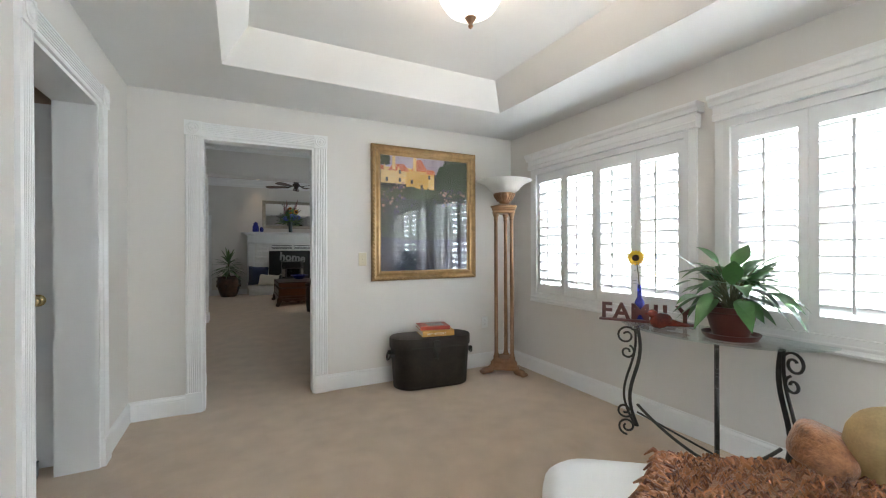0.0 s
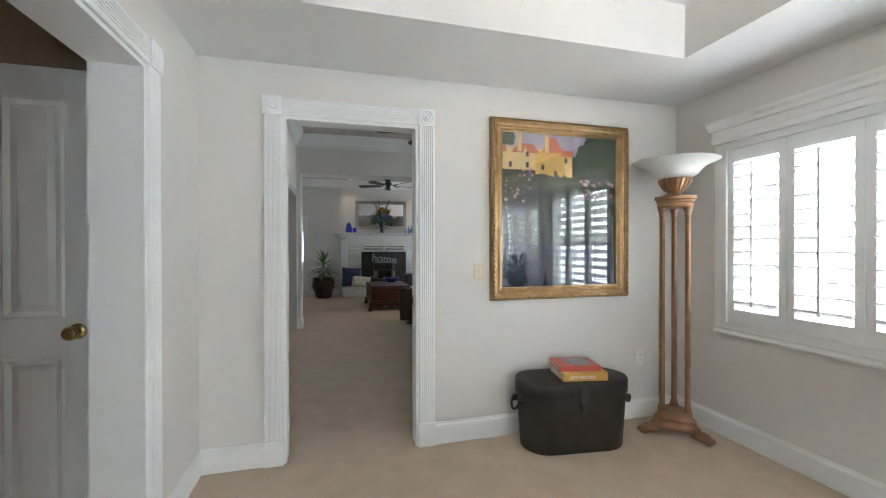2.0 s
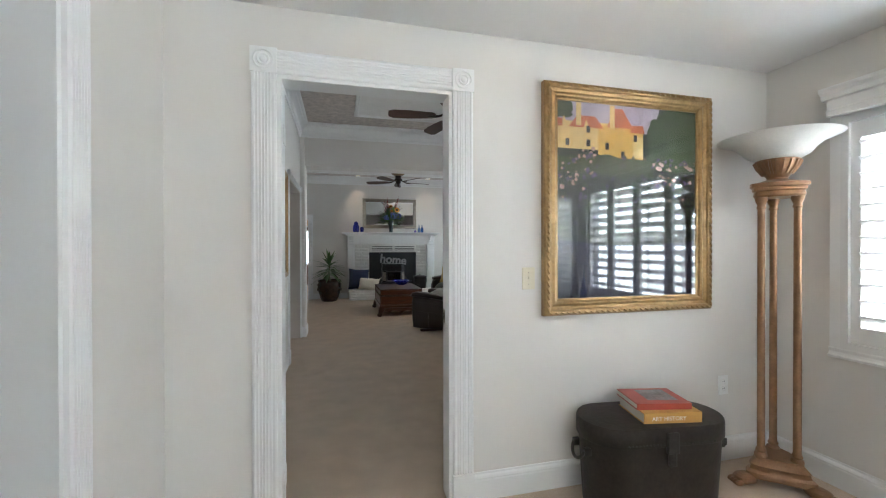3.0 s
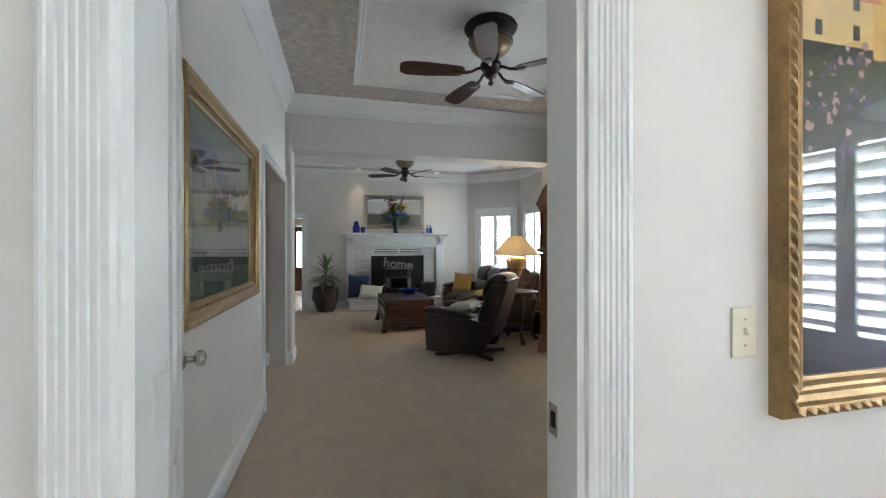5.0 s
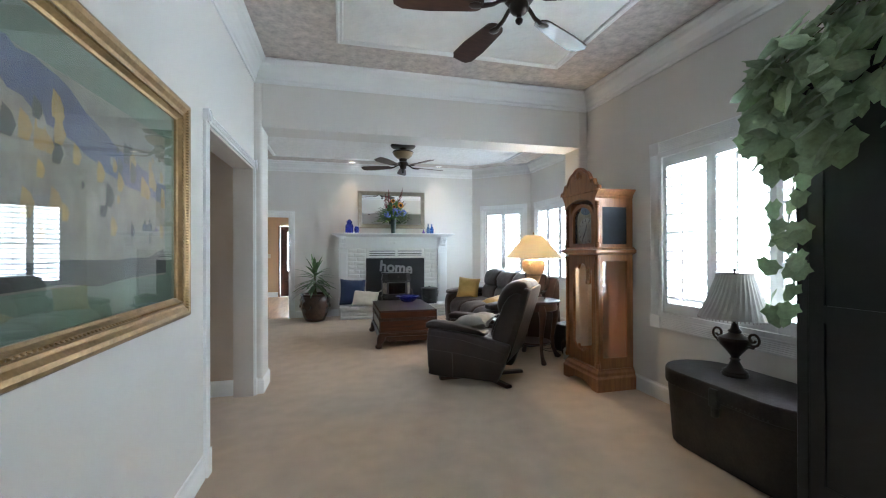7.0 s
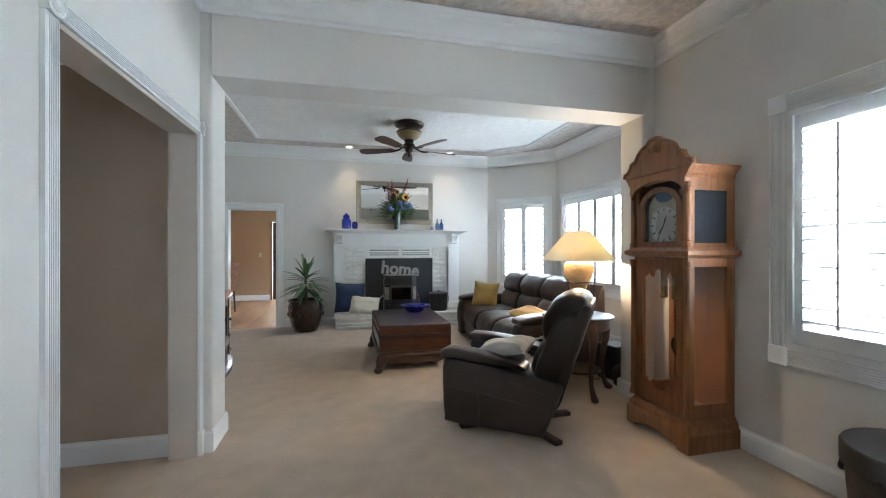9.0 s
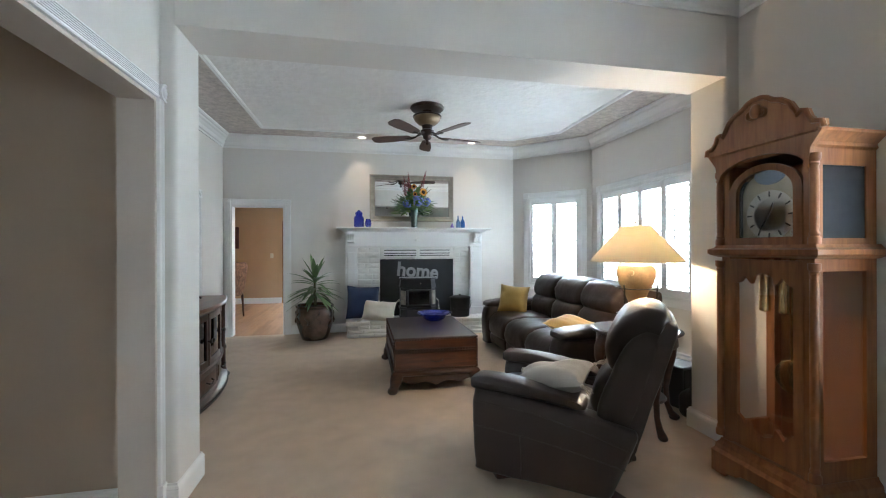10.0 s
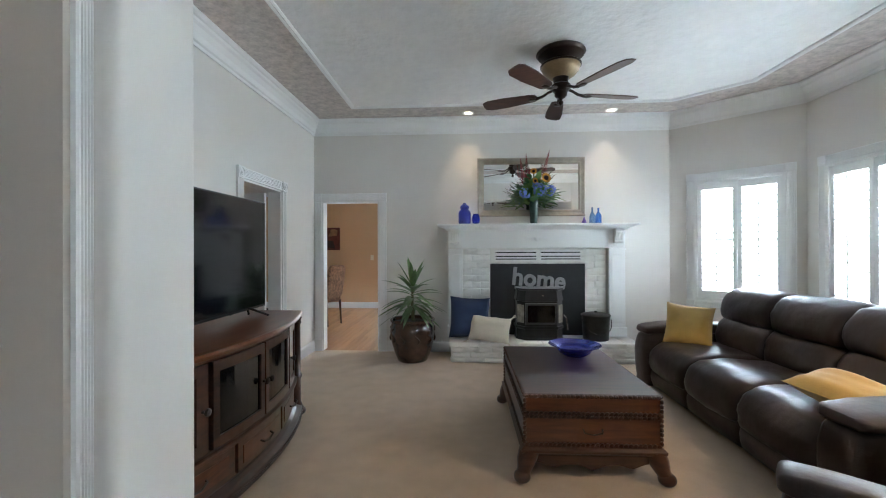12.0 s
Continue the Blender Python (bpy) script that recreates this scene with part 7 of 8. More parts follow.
sofa()
cushion_pillow("throw_pillow", "square mustard velvet pillow propped against the sofa arm", pose(3.16, 7.05, 0.645, 66, 5, -28), 0.195, 0.195, 0.08, MUSTARD)
cushion_pillow("throw_pillow", "mustard velvet pillow lying flat against the sofa arm", pose(3.17, 5.44, 0.565, 6, 8, -70), 0.28, 0.17, 0.075, MUSTARD)


def end_table():
    ob = thing("end_table", "round dark wooden end table on carved cabriole legs", "table", pose(3.21, 4.64, 0))
    bm = bmesh.new()
    lathe(bm, [(0.001, 0.69), (0.30, 0.69), (0.318, 0.696), (0.324, 0.705), (0.318, 0.715), (0.30, 0.72), (0.295, 0.716), (0.001, 0.716)], 44)
    part("tabletop", bm, MAHOG, ob, smooth=True)
    bm = bmesh.new()
    lathe(bm, [(0.275, 0.60), (0.285, 0.61), (0.28, 0.69), (0.25, 0.69)], 40, caps=False)
    part("apron", bm, MAHOG, ob, smooth=True)
    for i in range(4):
        a = radians(-95 + 90 * i)
        c, s = math.cos(a), math.sin(a)
        prof = [(0.255, 0.66, 0.042), (0.285, 0.58, 0.046), (0.29, 0.5, 0.036), (0.265, 0.38, 0.027), (0.245, 0.26, 0.022), (0.255, 0.13, 0.02), (0.285, 0.06, 0.024), (0.315, 0.025, 0.032), (0.33, 0.01, 0.025)]
        bm = bmesh.new()
        tube(bm, [(r * c, r * s, z) for r, z, _ in prof], [q for _, _, q in prof], 10)
        part("leg", bm, MAHOG, ob, smooth=True)
        bm = bmesh.new()
        puff(bm, 0.04, 0.03, 0.022, pose(0.315 * c, 0.315 * s, 0.022, 0, 0, math.degrees(a)), 2.2, 8)
        part("foot", bm, MAHOG, ob, smooth=True)
    bm = bmesh.new()
    lathe(bm, [(0.001, 0.2), (0.2, 0.2), (0.21, 0.21), (0.2, 0.222), (0.001, 0.222)], 30)
    part("lower_shelf", bm, MAHOG, ob, smooth=True)


end_table()


def pottery_lamp():
    ob = thing("table_lamp", "lit table lamp with cream cone shade over buff pottery urn", "lamp", pose(3.23, 4.66, 0.72))
    clay = material("buff_pottery", (0.40, 0.27, 0.15), 0.7, vary=0.25, scale=10, fine=60, bump=0.3, dist=0.003)
    bm = bmesh.new()
    lathe(bm, [(0.002, 0.09), (0.03, 0.12), (0.06, 0.2), (0.095, 0.29), (0.125, 0.34), (0.14, 0.40), (0.138, 0.44), (0.12, 0.47), (0.07, 0.485), (0.03, 0.49)], 30)
    for a in (0.7, 3.84):
        lathe(bm, [(0.022, 0), (0.022, 0.02), (0.012, 0.025)], 10, pose(0.135 * math.cos(a), 0.135 * math.sin(a), 0.42, 0, 80, math.degrees(a)))
    part("urn", bm, clay, ob, smooth=True)
    for i in range(3):
        a = radians(200 + 120 * i)
        c, s = math.cos(a), math.sin(a)
        bm = bmesh.new()
        tube(bm, [(0.145 * c, 0.145 * s, 0.33), (0.14 * c, 0.14 * s, 0.17), (0.132 * c, 0.132 * s, 0.0)], [0.006, 0.006, 0.004], 8)
        part("stand_leg", bm, IRON, ob, smooth=True)
    bm = bmesh.new()
    tube(bm, [(0.142 * math.cos(2 * math.pi * i / 30), 0.142 * math.sin(2 * math.pi * i / 30), 0.3) for i in range(31)], 0.005, 6)
    part("stand_ring", bm, IRON, ob)
    bm = bmesh.new()
    tube(bm, [(0.138 * math.cos(2 * math.pi * i / 30), 0.138 * math.sin(2 * math.pi * i / 30), 0.1) for i in range(31)], 0.004, 6)
    part("stand_ring", bm, IRON, ob)
    bm = bmesh.new()
    lathe(bm, [(0.335, 0.5), (0.337, 0.505), (0.105, 0.775), (0.10, 0.775), (0.332, 0.503)], 48, caps=False)
    sh = material("cream_parchment_shade", (0.80, 0.76, 0.66), 0.8, vary=0.06, scale=5, fine=120, bump=0.1)
    n = sh.node_tree.nodes
    tr, ad = n.new("ShaderNodeBsdfTranslucent"), n.new("ShaderNodeMixShader")
    tr.inputs[0].default_value, ad.inputs[0].default_value = (0.86, 0.78, 0.60, 1), 0.24
    sh.node_tree.links.new(n["Principled BSDF"].outputs[0], ad.inputs[1])
    sh.node_tree.links.new(tr.outputs[0], ad.inputs[2])
    sh.node_tree.links.new(ad.outputs[0], n["Material Output"].inputs[0])
    part("shade", bm, sh, ob, "cream parchment cone shade", smooth=True)
    bm = bmesh.new()
    lathe(bm, [(0.012, 0.485), (0.012, 0.54), (0.003, 0.56), (0.003, 0.79), (0.01, 0.795), (0.008, 0.81), (0.001, 0.815)], 10)
    for a in (0.3, 2.4, 4.5):
        tube(bm, [(0, 0, 0.773), (0.1 * math.cos(a), 0.1 * math.sin(a), 0.773)], 0.002, 5)
    part("harp", bm, BRASS, ob)


pottery_lamp()
bulb("bulb_table_lamp", 3.23, 4.66, 1.33, 14, 0.035, (1.0, 0.74, 0.44))

# ---- fireplace ----
def fireplace():
    ob = thing("fireplace", "white painted stone fireplace with carved mantel and raised hearth", "fireplace", pose(0, 0, 0))
    yw = YB
    x0, x1 = 0.90, 3.14
    # core behind the stones
    bm = boxes((1.05, 2.95, yw - 0.035, yw - 0.002, 0.24, 1.37))
    part("mortar_bed", bm, BRICKW, ob)
    bm = boxes((x0 + 0.06, x1 - 0.02, 8.06, yw - 0.002, 0, 0.19))
    part("hearth_core", bm, BRICKW, ob)
    for name, a, b in (("pilaster", x0, 1.08), ("pilaster", 2.93, 3.13)):
        bm = boxes((a, b, yw - 0.13, yw - 0.003, 0.235, 1.36), (a - 0.015, b + 0.015, yw - 0.145, yw - 0.003, 0.235, 0.36), bevel=0.003, seg=1)
        box(bm, a + 0.03, b - 0.03, yw - 0.137, yw - 0.13, 0.42, 1.28, bevel=0.003, seg=1)
        box(bm, a - 0.008, b + 0.008, yw - 0.14, yw - 0.003, 1.33, 1.36)
        part(name, bm, WHITE, ob)
    bm = boxes((x0, 3.13, yw - 0.135, yw - 0.003, 1.362, 1.60), bevel=0.003, seg=1)
    for a in ((1.1, 2.93, 1.375, 1.385), (1.1, 2.93, 1.56, 1.57)):
        box(bm, a[0], a[1], yw - 0.143, yw - 0.135, a[2], a[3])
    box(bm, 1.1, 1.11, yw - 0.143, yw - 0.135, 1.385, 1.56)
    box(bm, 2.92, 2.93, yw - 0.143, yw - 0.135, 1.385, 1.56)
    part("frieze", bm, WHITE, ob)
    bm = bmesh.new()
    o = lambda g: [(x0 - 0.02 - g, yw - 0.15 - g), (3.15 + g, yw - 0.15 - g), (3.15 + g, yw - 0.003), (x0 - 0.02 - g, yw - 0.003)]
    loft(bm, [(o(0.0), 1.595), (o(0.015), 1.603), (o(0.03), 1.62), (o(0.07), 1.636), (o(0.105), 1.643), (o(0.115), 1.65), (o(0.115), 1.664), (o(0.108), 1.67)])
    part("mantel_shelf", bm, WHITE, ob)
    for cx in (0.985, 3.03):
        bm = bmesh.new()
        prof = [(0.0, 1.60), (0.10, 1.60), (0.115, 1.585), (0.115, 1.56), (0.095, 1.535), (0.07, 1.50), (0.062, 1.46), (0.055, 1.44), (0.035, 1.425), (0.0, 1.42)]
        prism(bm, prof, -0.05, 0.05, Matrix.Translation((cx, yw - 0.135, 0)) @ pose(0, 0, 0, 90, 0, -90))
        lathe(bm, [(0.03, -0.055), (0.03, 0.055)], 14, Matrix.Translation((cx, yw - 0.225, 1.565)) @ pose(0, 0, 0, 0, 90, 0))
        lathe(bm, [(0.02, -0.054), (0.02, 0.054)], 14, Matrix.Translation((cx, yw - 0.18, 1.447)) @ pose(0, 0, 0, 0, 90, 0))
        for k in (-0.03, 0, 0.03):
            tube(bm, [(cx + k, yw - 0.135 - d, z) for d, z in ((0.118, 1.58), (0.117, 1.56), (0.098, 1.533), (0.073, 1.5), (0.065, 1.46))], 0.007, 6)
        part("corbel", bm, WHITE, ob, "carved white scroll corbel", smooth=True)
    bm = bmesh.new()
    for i in range(-4, 5):
        if i:
            tube(bm, [(2.02 + px, yw - 0.137, pz) for px, pz in spiral(i * 0.038, 1.475 + 0.008 * (i % 2), 0.026, 0.006, math.pi * (0.5 + i % 2), 1.0 if i > 0 else -1.0, 10)], 0.006, 5)
    puff(bm, 0.03, 0.012, 0.03, Matrix.Translation((2.02, yw - 0.137, 1.478)), 2.2, 8)
    part("carved_scrollwork", bm, WHITE, ob, smooth=True)
    # dark insert panel and its vents
    bm = boxes((1.44, 2.65, yw - 0.062, yw - 0.04, 0.243, 1.16), bevel=0.003, seg=1)
    part("insert_panel", bm, SLATE, ob, "flat charcoal insert panel")
    for a, b in ((1.50, 2.04), (2.08, 2.60)):
        bm = boxes((a, b, yw - 0.066, yw - 0.03, 1.20, 1.335))
        v = part("vent", bm, WHITE, ob)
        for z in (1.215, 1.25, 1.30):
            bm = boxes((a + 0.01, b - 0.01, yw - 0.068, yw - 0.05, z, z + 0.013))
            part("slot", bm, DARK, v)
    return ob


fp = fireplace()


def stove():
    ob = thing("pellet_stove", "compact black steel stove with glazed bay front", "stove", pose(2.03, 8.34, 0.243))
    out = [(-0.28, 0.13), (-0.28, -0.06), (-0.19, -0.17), (0.19, -0.17), (0.28, -0.06), (0.28, 0.13)]
    sc = lambda k: [(x * k, y * k) for x, y in out]
    bm = loft(bmesh.new(), [(sc(1.03), 0), (sc(1.03), 0.02), (sc(1.0), 0.03), (sc(1.0), 0.13), (sc(1.05), 0.14), (sc(1.05), 0.165), (sc(0.99), 0.17), (sc(0.99), 0.47), (sc(1.04), 0.475), (sc(1.0), 0.53), (sc(0.97), 0.6), (sc(1.02), 0.605), (sc(1.02), 0.625)])
    part("body", bm, STEEL, ob)
    bm = bmesh.new()
    for a in ((-0.19, -0.165, 0.19, 0.45), (0.165, 0.19, 0.19, 0.45), (-0.165, 0.165, 0.19, 0.215), (-0.165, 0.165, 0.425, 0.45)):
        box(bm, a[0], a[1], -0.19, -0.165, a[2], a[3], bevel=0.004, seg=1)
    door = part("door", bm, material("brushed_nickel_edge", (0.10, 0.10, 0.10), 0.35, metal=0.8, vary=0.2), ob)
    bm = boxes((-0.165, 0.165, -0.178, -0.172, 0.215, 0.425))
    part("glass", bm, DARKGLASS, door)
    # angled side panes, with a pale reflection put into their colour
    for s in (-1, 1):
        bm = bmesh.new()
        mm = Matrix.Translation((s * 0.235, -0.115, 0.32)) @ pose(0, 0, 0, 0, 0, s * 50.7)
        box(bm, -0.05, 0.05, -0.012, 0.0, -0.11, 0.11, mm)
        part("side_light", bm, material("painted_reflection_glass", (0.30, 0.28, 0.24), 0.15, vary=0.4, scale=16), ob)
    bm = bmesh.new()
    tube(bm, [(0.285, -0.1, 0.30), (0.31, -0.14, 0.27), (0.315, -0.15, 0.2)], 0.008, 7)
    tube(bm, [(0.315, -0.15, 0.2), (0.318, -0.155, 0.13)], [0.012, 0.015], 8)
    part("handle", bm, NICKEL, ob)
    bm = bmesh.new()
    lathe(bm, [(0.012, 0), (0.01, 0.012)], 12, Matrix.Translation((0.02, -0.168, 0.545)) @ pose(0, 0, 0, 90))
    part("knob", bm, NICKEL, ob)
    return ob


stove()
sign = thing("home_sign", "grey metal home word sign standing on the stove", "sign", pose(2.03, 8.36, 0.868))
me = text_mesh("home", 0.30, 0.008, 0.008)
me.materials.append(SIGN)
lt = new("lettering", me)
lt.parent = sign
lt.matrix_local = pose(0, 0, 0.008, 90) @ Matrix(((1, 0.22, 0, 0), (0, 1, 0, 0), (0, 0, 1, 0), (0, 0, 0, 1)))
bm = boxes((-0.29, 0.29, -0.008, 0.008, 0.0, 0.012))
part("foot_bar", bm, SIGN, sign)


def coal_bucket():
    ob = thing("ash_bucket", "black lidded metal ash bucket with wire handle on the hearth", "bucket", pose(2.71, 8.27, 0.243))
    bm = bmesh.new()
    lathe(bm, [(0.145, 0), (0.15, 0.004), (0.165, 0.28), (0.168, 0.285), (0.16, 0.288)], 30)
    part("body", bm, STEEL, ob, smooth=True)
    bm = bmesh.new()
    lathe(bm, [(0.172, 0.285), (0.175, 0.3), (0.165, 0.31), (0.1, 0.325), (0.02, 0.33), (0.02, 0.345), (0.001, 0.35)], 30)
    part("lid", bm, STEEL, ob, smooth=True)
    bm = bmesh.new()
    tube(bm, [(0.172 * math.cos(a), -0.03 - 0.16 * math.sin(a), 0.25 - 0.16 * math.sin(a)) for a in [math.pi * i / 16 for i in range(17)]], 0.005, 6)
    part("wire_handle", bm, STEEL, ob)


coal_bucket()
cushion_pillow("hearth_pillow", "navy woven pillow leaning on the fireplace pilaster", pose(1.17, 8.27, 0.50, 78, 4, 10), 0.255, 0.255, 0.075, NAVY)
cushion_pillow("hearth_pillow", "cream tasselled pillow leaning on the hearth", pose(1.41, 8.13, 0.385, 58, 6, -6), 0.25, 0.165, 0.065, CREAM, True)


def wall_mirror():
    w, h = 1.39, 0.765
    ob = thing("wall_mirror", "wide wall mirror in a champagne silver frame", "mirror", pose(1.975, YB - 0.001, 2.16))
    bm = bmesh.new()
    ring_frame(bm, w, h, [(0, 0), (0, 0.02), (0.006, 0.032), (0.018, 0.035), (0.026, 0.03), (0.055, 0.02), (0.066, 0.024), (0.078, 0.02), (0.085, 0.008), (0.085, 0)])
    part("frame", bm, SILVER, ob)
    bm = boxes((-w / 2 + 0.08, w / 2 - 0.08, -0.007, -0.003, -h / 2 + 0.08, h / 2 - 0.08))
    part("mirror_glass", bm, MIRROR, ob)


wall_mirror()


PALELEAF = material("light_green_leaf", (0.16, 0.26, 0.06), 0.5, vary=0.35, scale=12, random_vary=0.2)


def bouquet():
    ob = thing("flower_vase", "dark green vase of mixed flowers on the mantel", "vase", pose(1.99, 8.43, 1.67))
    bm = bmesh.new()
    lathe(bm, [(0.04, 0), (0.045, 0.005), (0.052, 0.15), (0.06, 0.29), (0.062, 0.3), (0.054, 0.3), (0.045, 0.2)], 22)
    part("vase", bm, material("dark_green_glaze", (0.02, 0.05, 0.035), 0.3, vary=0.3, scale=10, coat=0.3), ob, smooth=True)
    rnd = random.Random(21)
    cols = {"hydrangea": material("blue_hydrangea", (0.16, 0.22, 0.62), 0.7, vary=0.3, scale=30), "sun": material("orange_yellow_petal", (0.62, 0.27, 0.025), 0.6, vary=0.35, scale=30), "red": material("dark_red_gladiolus", (0.25, 0.015, 0.03), 0.6, vary=0.4, scale=30), "seed": material("brown_flower_centre", (0.04, 0.018, 0.01), 0.9, vary=0.5, scale=60), "grey": material("grey_green_sprig", (0.14, 0.15, 0.13), 0.8, vary=0.3, scale=30)}

    def stem(p):
        bm = bmesh.new()
        tube(bm, [(0, 0, 0.25), (p[0] * 0.4, p[1] * 0.4, 0.25 + (p[2] - 0.25) * 0.55), p], 0.0035, 5)
        part("stem", bm, STEM, ob)

    for i in range(190):
        a, r = rnd.uniform(0, 2 * math.pi), rnd.uniform(0.05, 0.36)
        z = 0.32 + rnd.uniform(0, 0.36) * (1 - 0.6 * r / 0.33) - 0.06 * (r > 0.22)
        y = r * math.sin(a) * 0.35 - 0.03
        b = Vector((r * math.cos(a) * 0.6, y * 0.6, z - 0.03))
        t = Vector((r * math.cos(a) * 1.1, y * 1.2, z + rnd.uniform(-0.06, 0.08)))
        bm = bmesh.new()
        leaf_mesh(bm, b, t + (t - b) * 0.25, rnd.uniform(0.06, 0.11), rnd.uniform(0, 0.05))
        part("leaf", bm, LEAF if i % 2 else PALELEAF, ob, smooth=True)
    for x, y, z, r in ((0.05, -0.13, 0.41, 0.085), (0.18, -0.11, 0.41, 0.075), (-0.13, -0.11, 0.37, 0.075), (0.01, -0.09, 0.48, 0.045)):
        bm = bmesh.new()
        for k in range(70):
            d = Vector((rnd.gauss(0, 1), rnd.gauss(0, 1), rnd.gauss(0, 1))).normalized()
            c = Vector((x, y, z)) + d * r * rnd.uniform(0.85, 1.05)
            u = d.orthogonal().normalized()
            v = d.cross(u)
            q = r * 0.24
            bm.faces.new([bm.verts.new(c + u * q * sx + v * q * sy + d * 0.002 * sx) for sx, sy in ((-1, 0), (0, -1), (1, 0), (0, 1))])
        part("hydrangea", bm, cols["hydrangea"], ob)
        stem((x, y, z))
    for x, y, z, s in ((0.14, -0.09, 0.57, 0.07), (0.0, -0.11, 0.53, 0.042), (-0.01, -0.06, 0.66, 0.045)):
        head = Matrix.Translation((x, y, z)) @ pose(0, 0, 0, 80, 0, rnd.uniform(-20, 20))
        bm = bmesh.new()
        for i in range(14):
            a = 2 * math.pi * i / 14
            leaf_mesh(bm, head @ Vector((s * 0.35 * math.cos(a), s * 0.35 * math.sin(a), 0)), head @ Vector((s * math.cos(a), s * math.sin(a), 0.01)), s * 0.42, 0, 0.1, 3, 1.0, head.to_3x3() @ Vector((0, 0, 1)))
        daisy = part("daisy", bm, cols["sun"], ob)
        bm = bmesh.new()
        lathe(bm, [(s * 0.45, 0.006), (s * 0.36, 0.018), (0.001, 0.022)], 12, head, caps=False)
        part("flower_centre", bm, cols["seed"], daisy)
        stem((x, y + 0.01, z))
    for x0, z0, x1, z1 in ((-0.08, 0.55, -0.10, 0.86), (-0.13, 0.5, -0.17, 0.80), (0.12, 0.6, 0.19, 0.90), (-0.06, 0.45, -0.06, 0.68)):
        bm = bmesh.new()
        for i in range(12):
            t = i / 11
            c = Vector((x0 + (x1 - x0) * t, -0.03, z0 + (z1 - z0) * t))
            for k in (-1, 1):
                leaf_mesh(bm, c, c + Vector((k * 0.035 * (1.1 - t), -0.02, 0.035)), 0.026 * (1.15 - t), 0.0, 0.3, 3)
        part("gladiolus", bm, cols["red"], ob)
        stem((x1, -0.03, z1))
    for i in range(14):
        a = rnd.uniform(0.3, math.pi - 0.3)
        L = rnd.uniform(0.3, 0.42)
        e = Vector((L * math.cos(a) * 0.95, rnd.uniform(-0.06, 0.03), 0.32 + L * math.sin(a)))
        stem(e)
        bm = bmesh.new()
        for k in range(9):
            c = Vector((0, 0, 0.3)).lerp(e, 0.6 + 0.05 * k)
            leaf_mesh(bm, c, c + Vector((rnd.uniform(-0.04, 0.04), 0, rnd.uniform(-0.01, 0.04))), 0.014, 0, 0.2, 3)
        part("sprig", bm, cols["grey"], ob)


bouquet()


def turned(name, label, x, y, z, prof, mat, partname="body", seg=24):
    ob = thing(name, label, name.split("_")[-1], pose(x, y, z))
    bm = bmesh.new()
    lathe(bm, prof, seg)
    part(partname, bm, mat, ob, smooth=True)
    return ob


jar = turned("glass_jar", "cobalt glass lidded jar on the mantel", 1.11, 8.42, 1.67, [(0.06, 0), (0.075, 0.006), (0.08, 0.03), (0.08, 0.14), (0.07, 0.17), (0.05, 0.185), (0.05, 0.2)], COBALT)
bm = bmesh.new()
lathe(bm, [(0.052, 0.2), (0.06, 0.21), (0.055, 0.235), (0.03, 0.255), (0.018, 0.262), (0.02, 0.272), (0.001, 0.277)], 20)
part("lid", bm, COBALT, jar, smooth=True)
turned("glass_vase", "small round cobalt glass vase on the mantel", 1.255, 8.42, 1.67, [(0.025, 0), (0.045, 0.02), (0.052, 0.06), (0.046, 0.1), (0.036, 0.125), (0.042, 0.132), (0.034, 0.125)], COBALT)
turned("glass_ornament", "small violet glass cone on the mantel", 2.62, 8.42, 1.67, [(0.033, 0), (0.034, 0.006), (0.012, 0.06), (0.004, 0.085), (0.001, 0.09)], material("violet_glass", (0.25, 0.18, 0.5), 0.1, vary=0.1, bump=0))
turned("glass_bottle", "pale blue glass bottle with a slim neck", 2.72, 8.42, 1.67, [(0.03, 0), (0.036, 0.005), (0.036, 0.09), (0.026, 0.12), (0.012, 0.14), (0.011, 0.2), (0.016, 0.203), (0.01, 0.205)], PALEBLUE)
turned("glass_bottle", "bright blue glass bottle with a slim neck", 2.80, 8.43, 1.67, [(0.032, 0), (0.038, 0.005), (0.038, 0.1), (0.026, 0.125), (0.012, 0.145), (0.012, 0.195), (0.017, 0.198), (0.01, 0.2)], blue_glass("mid_blue_glass", (0.05, 0.22, 0.8)))


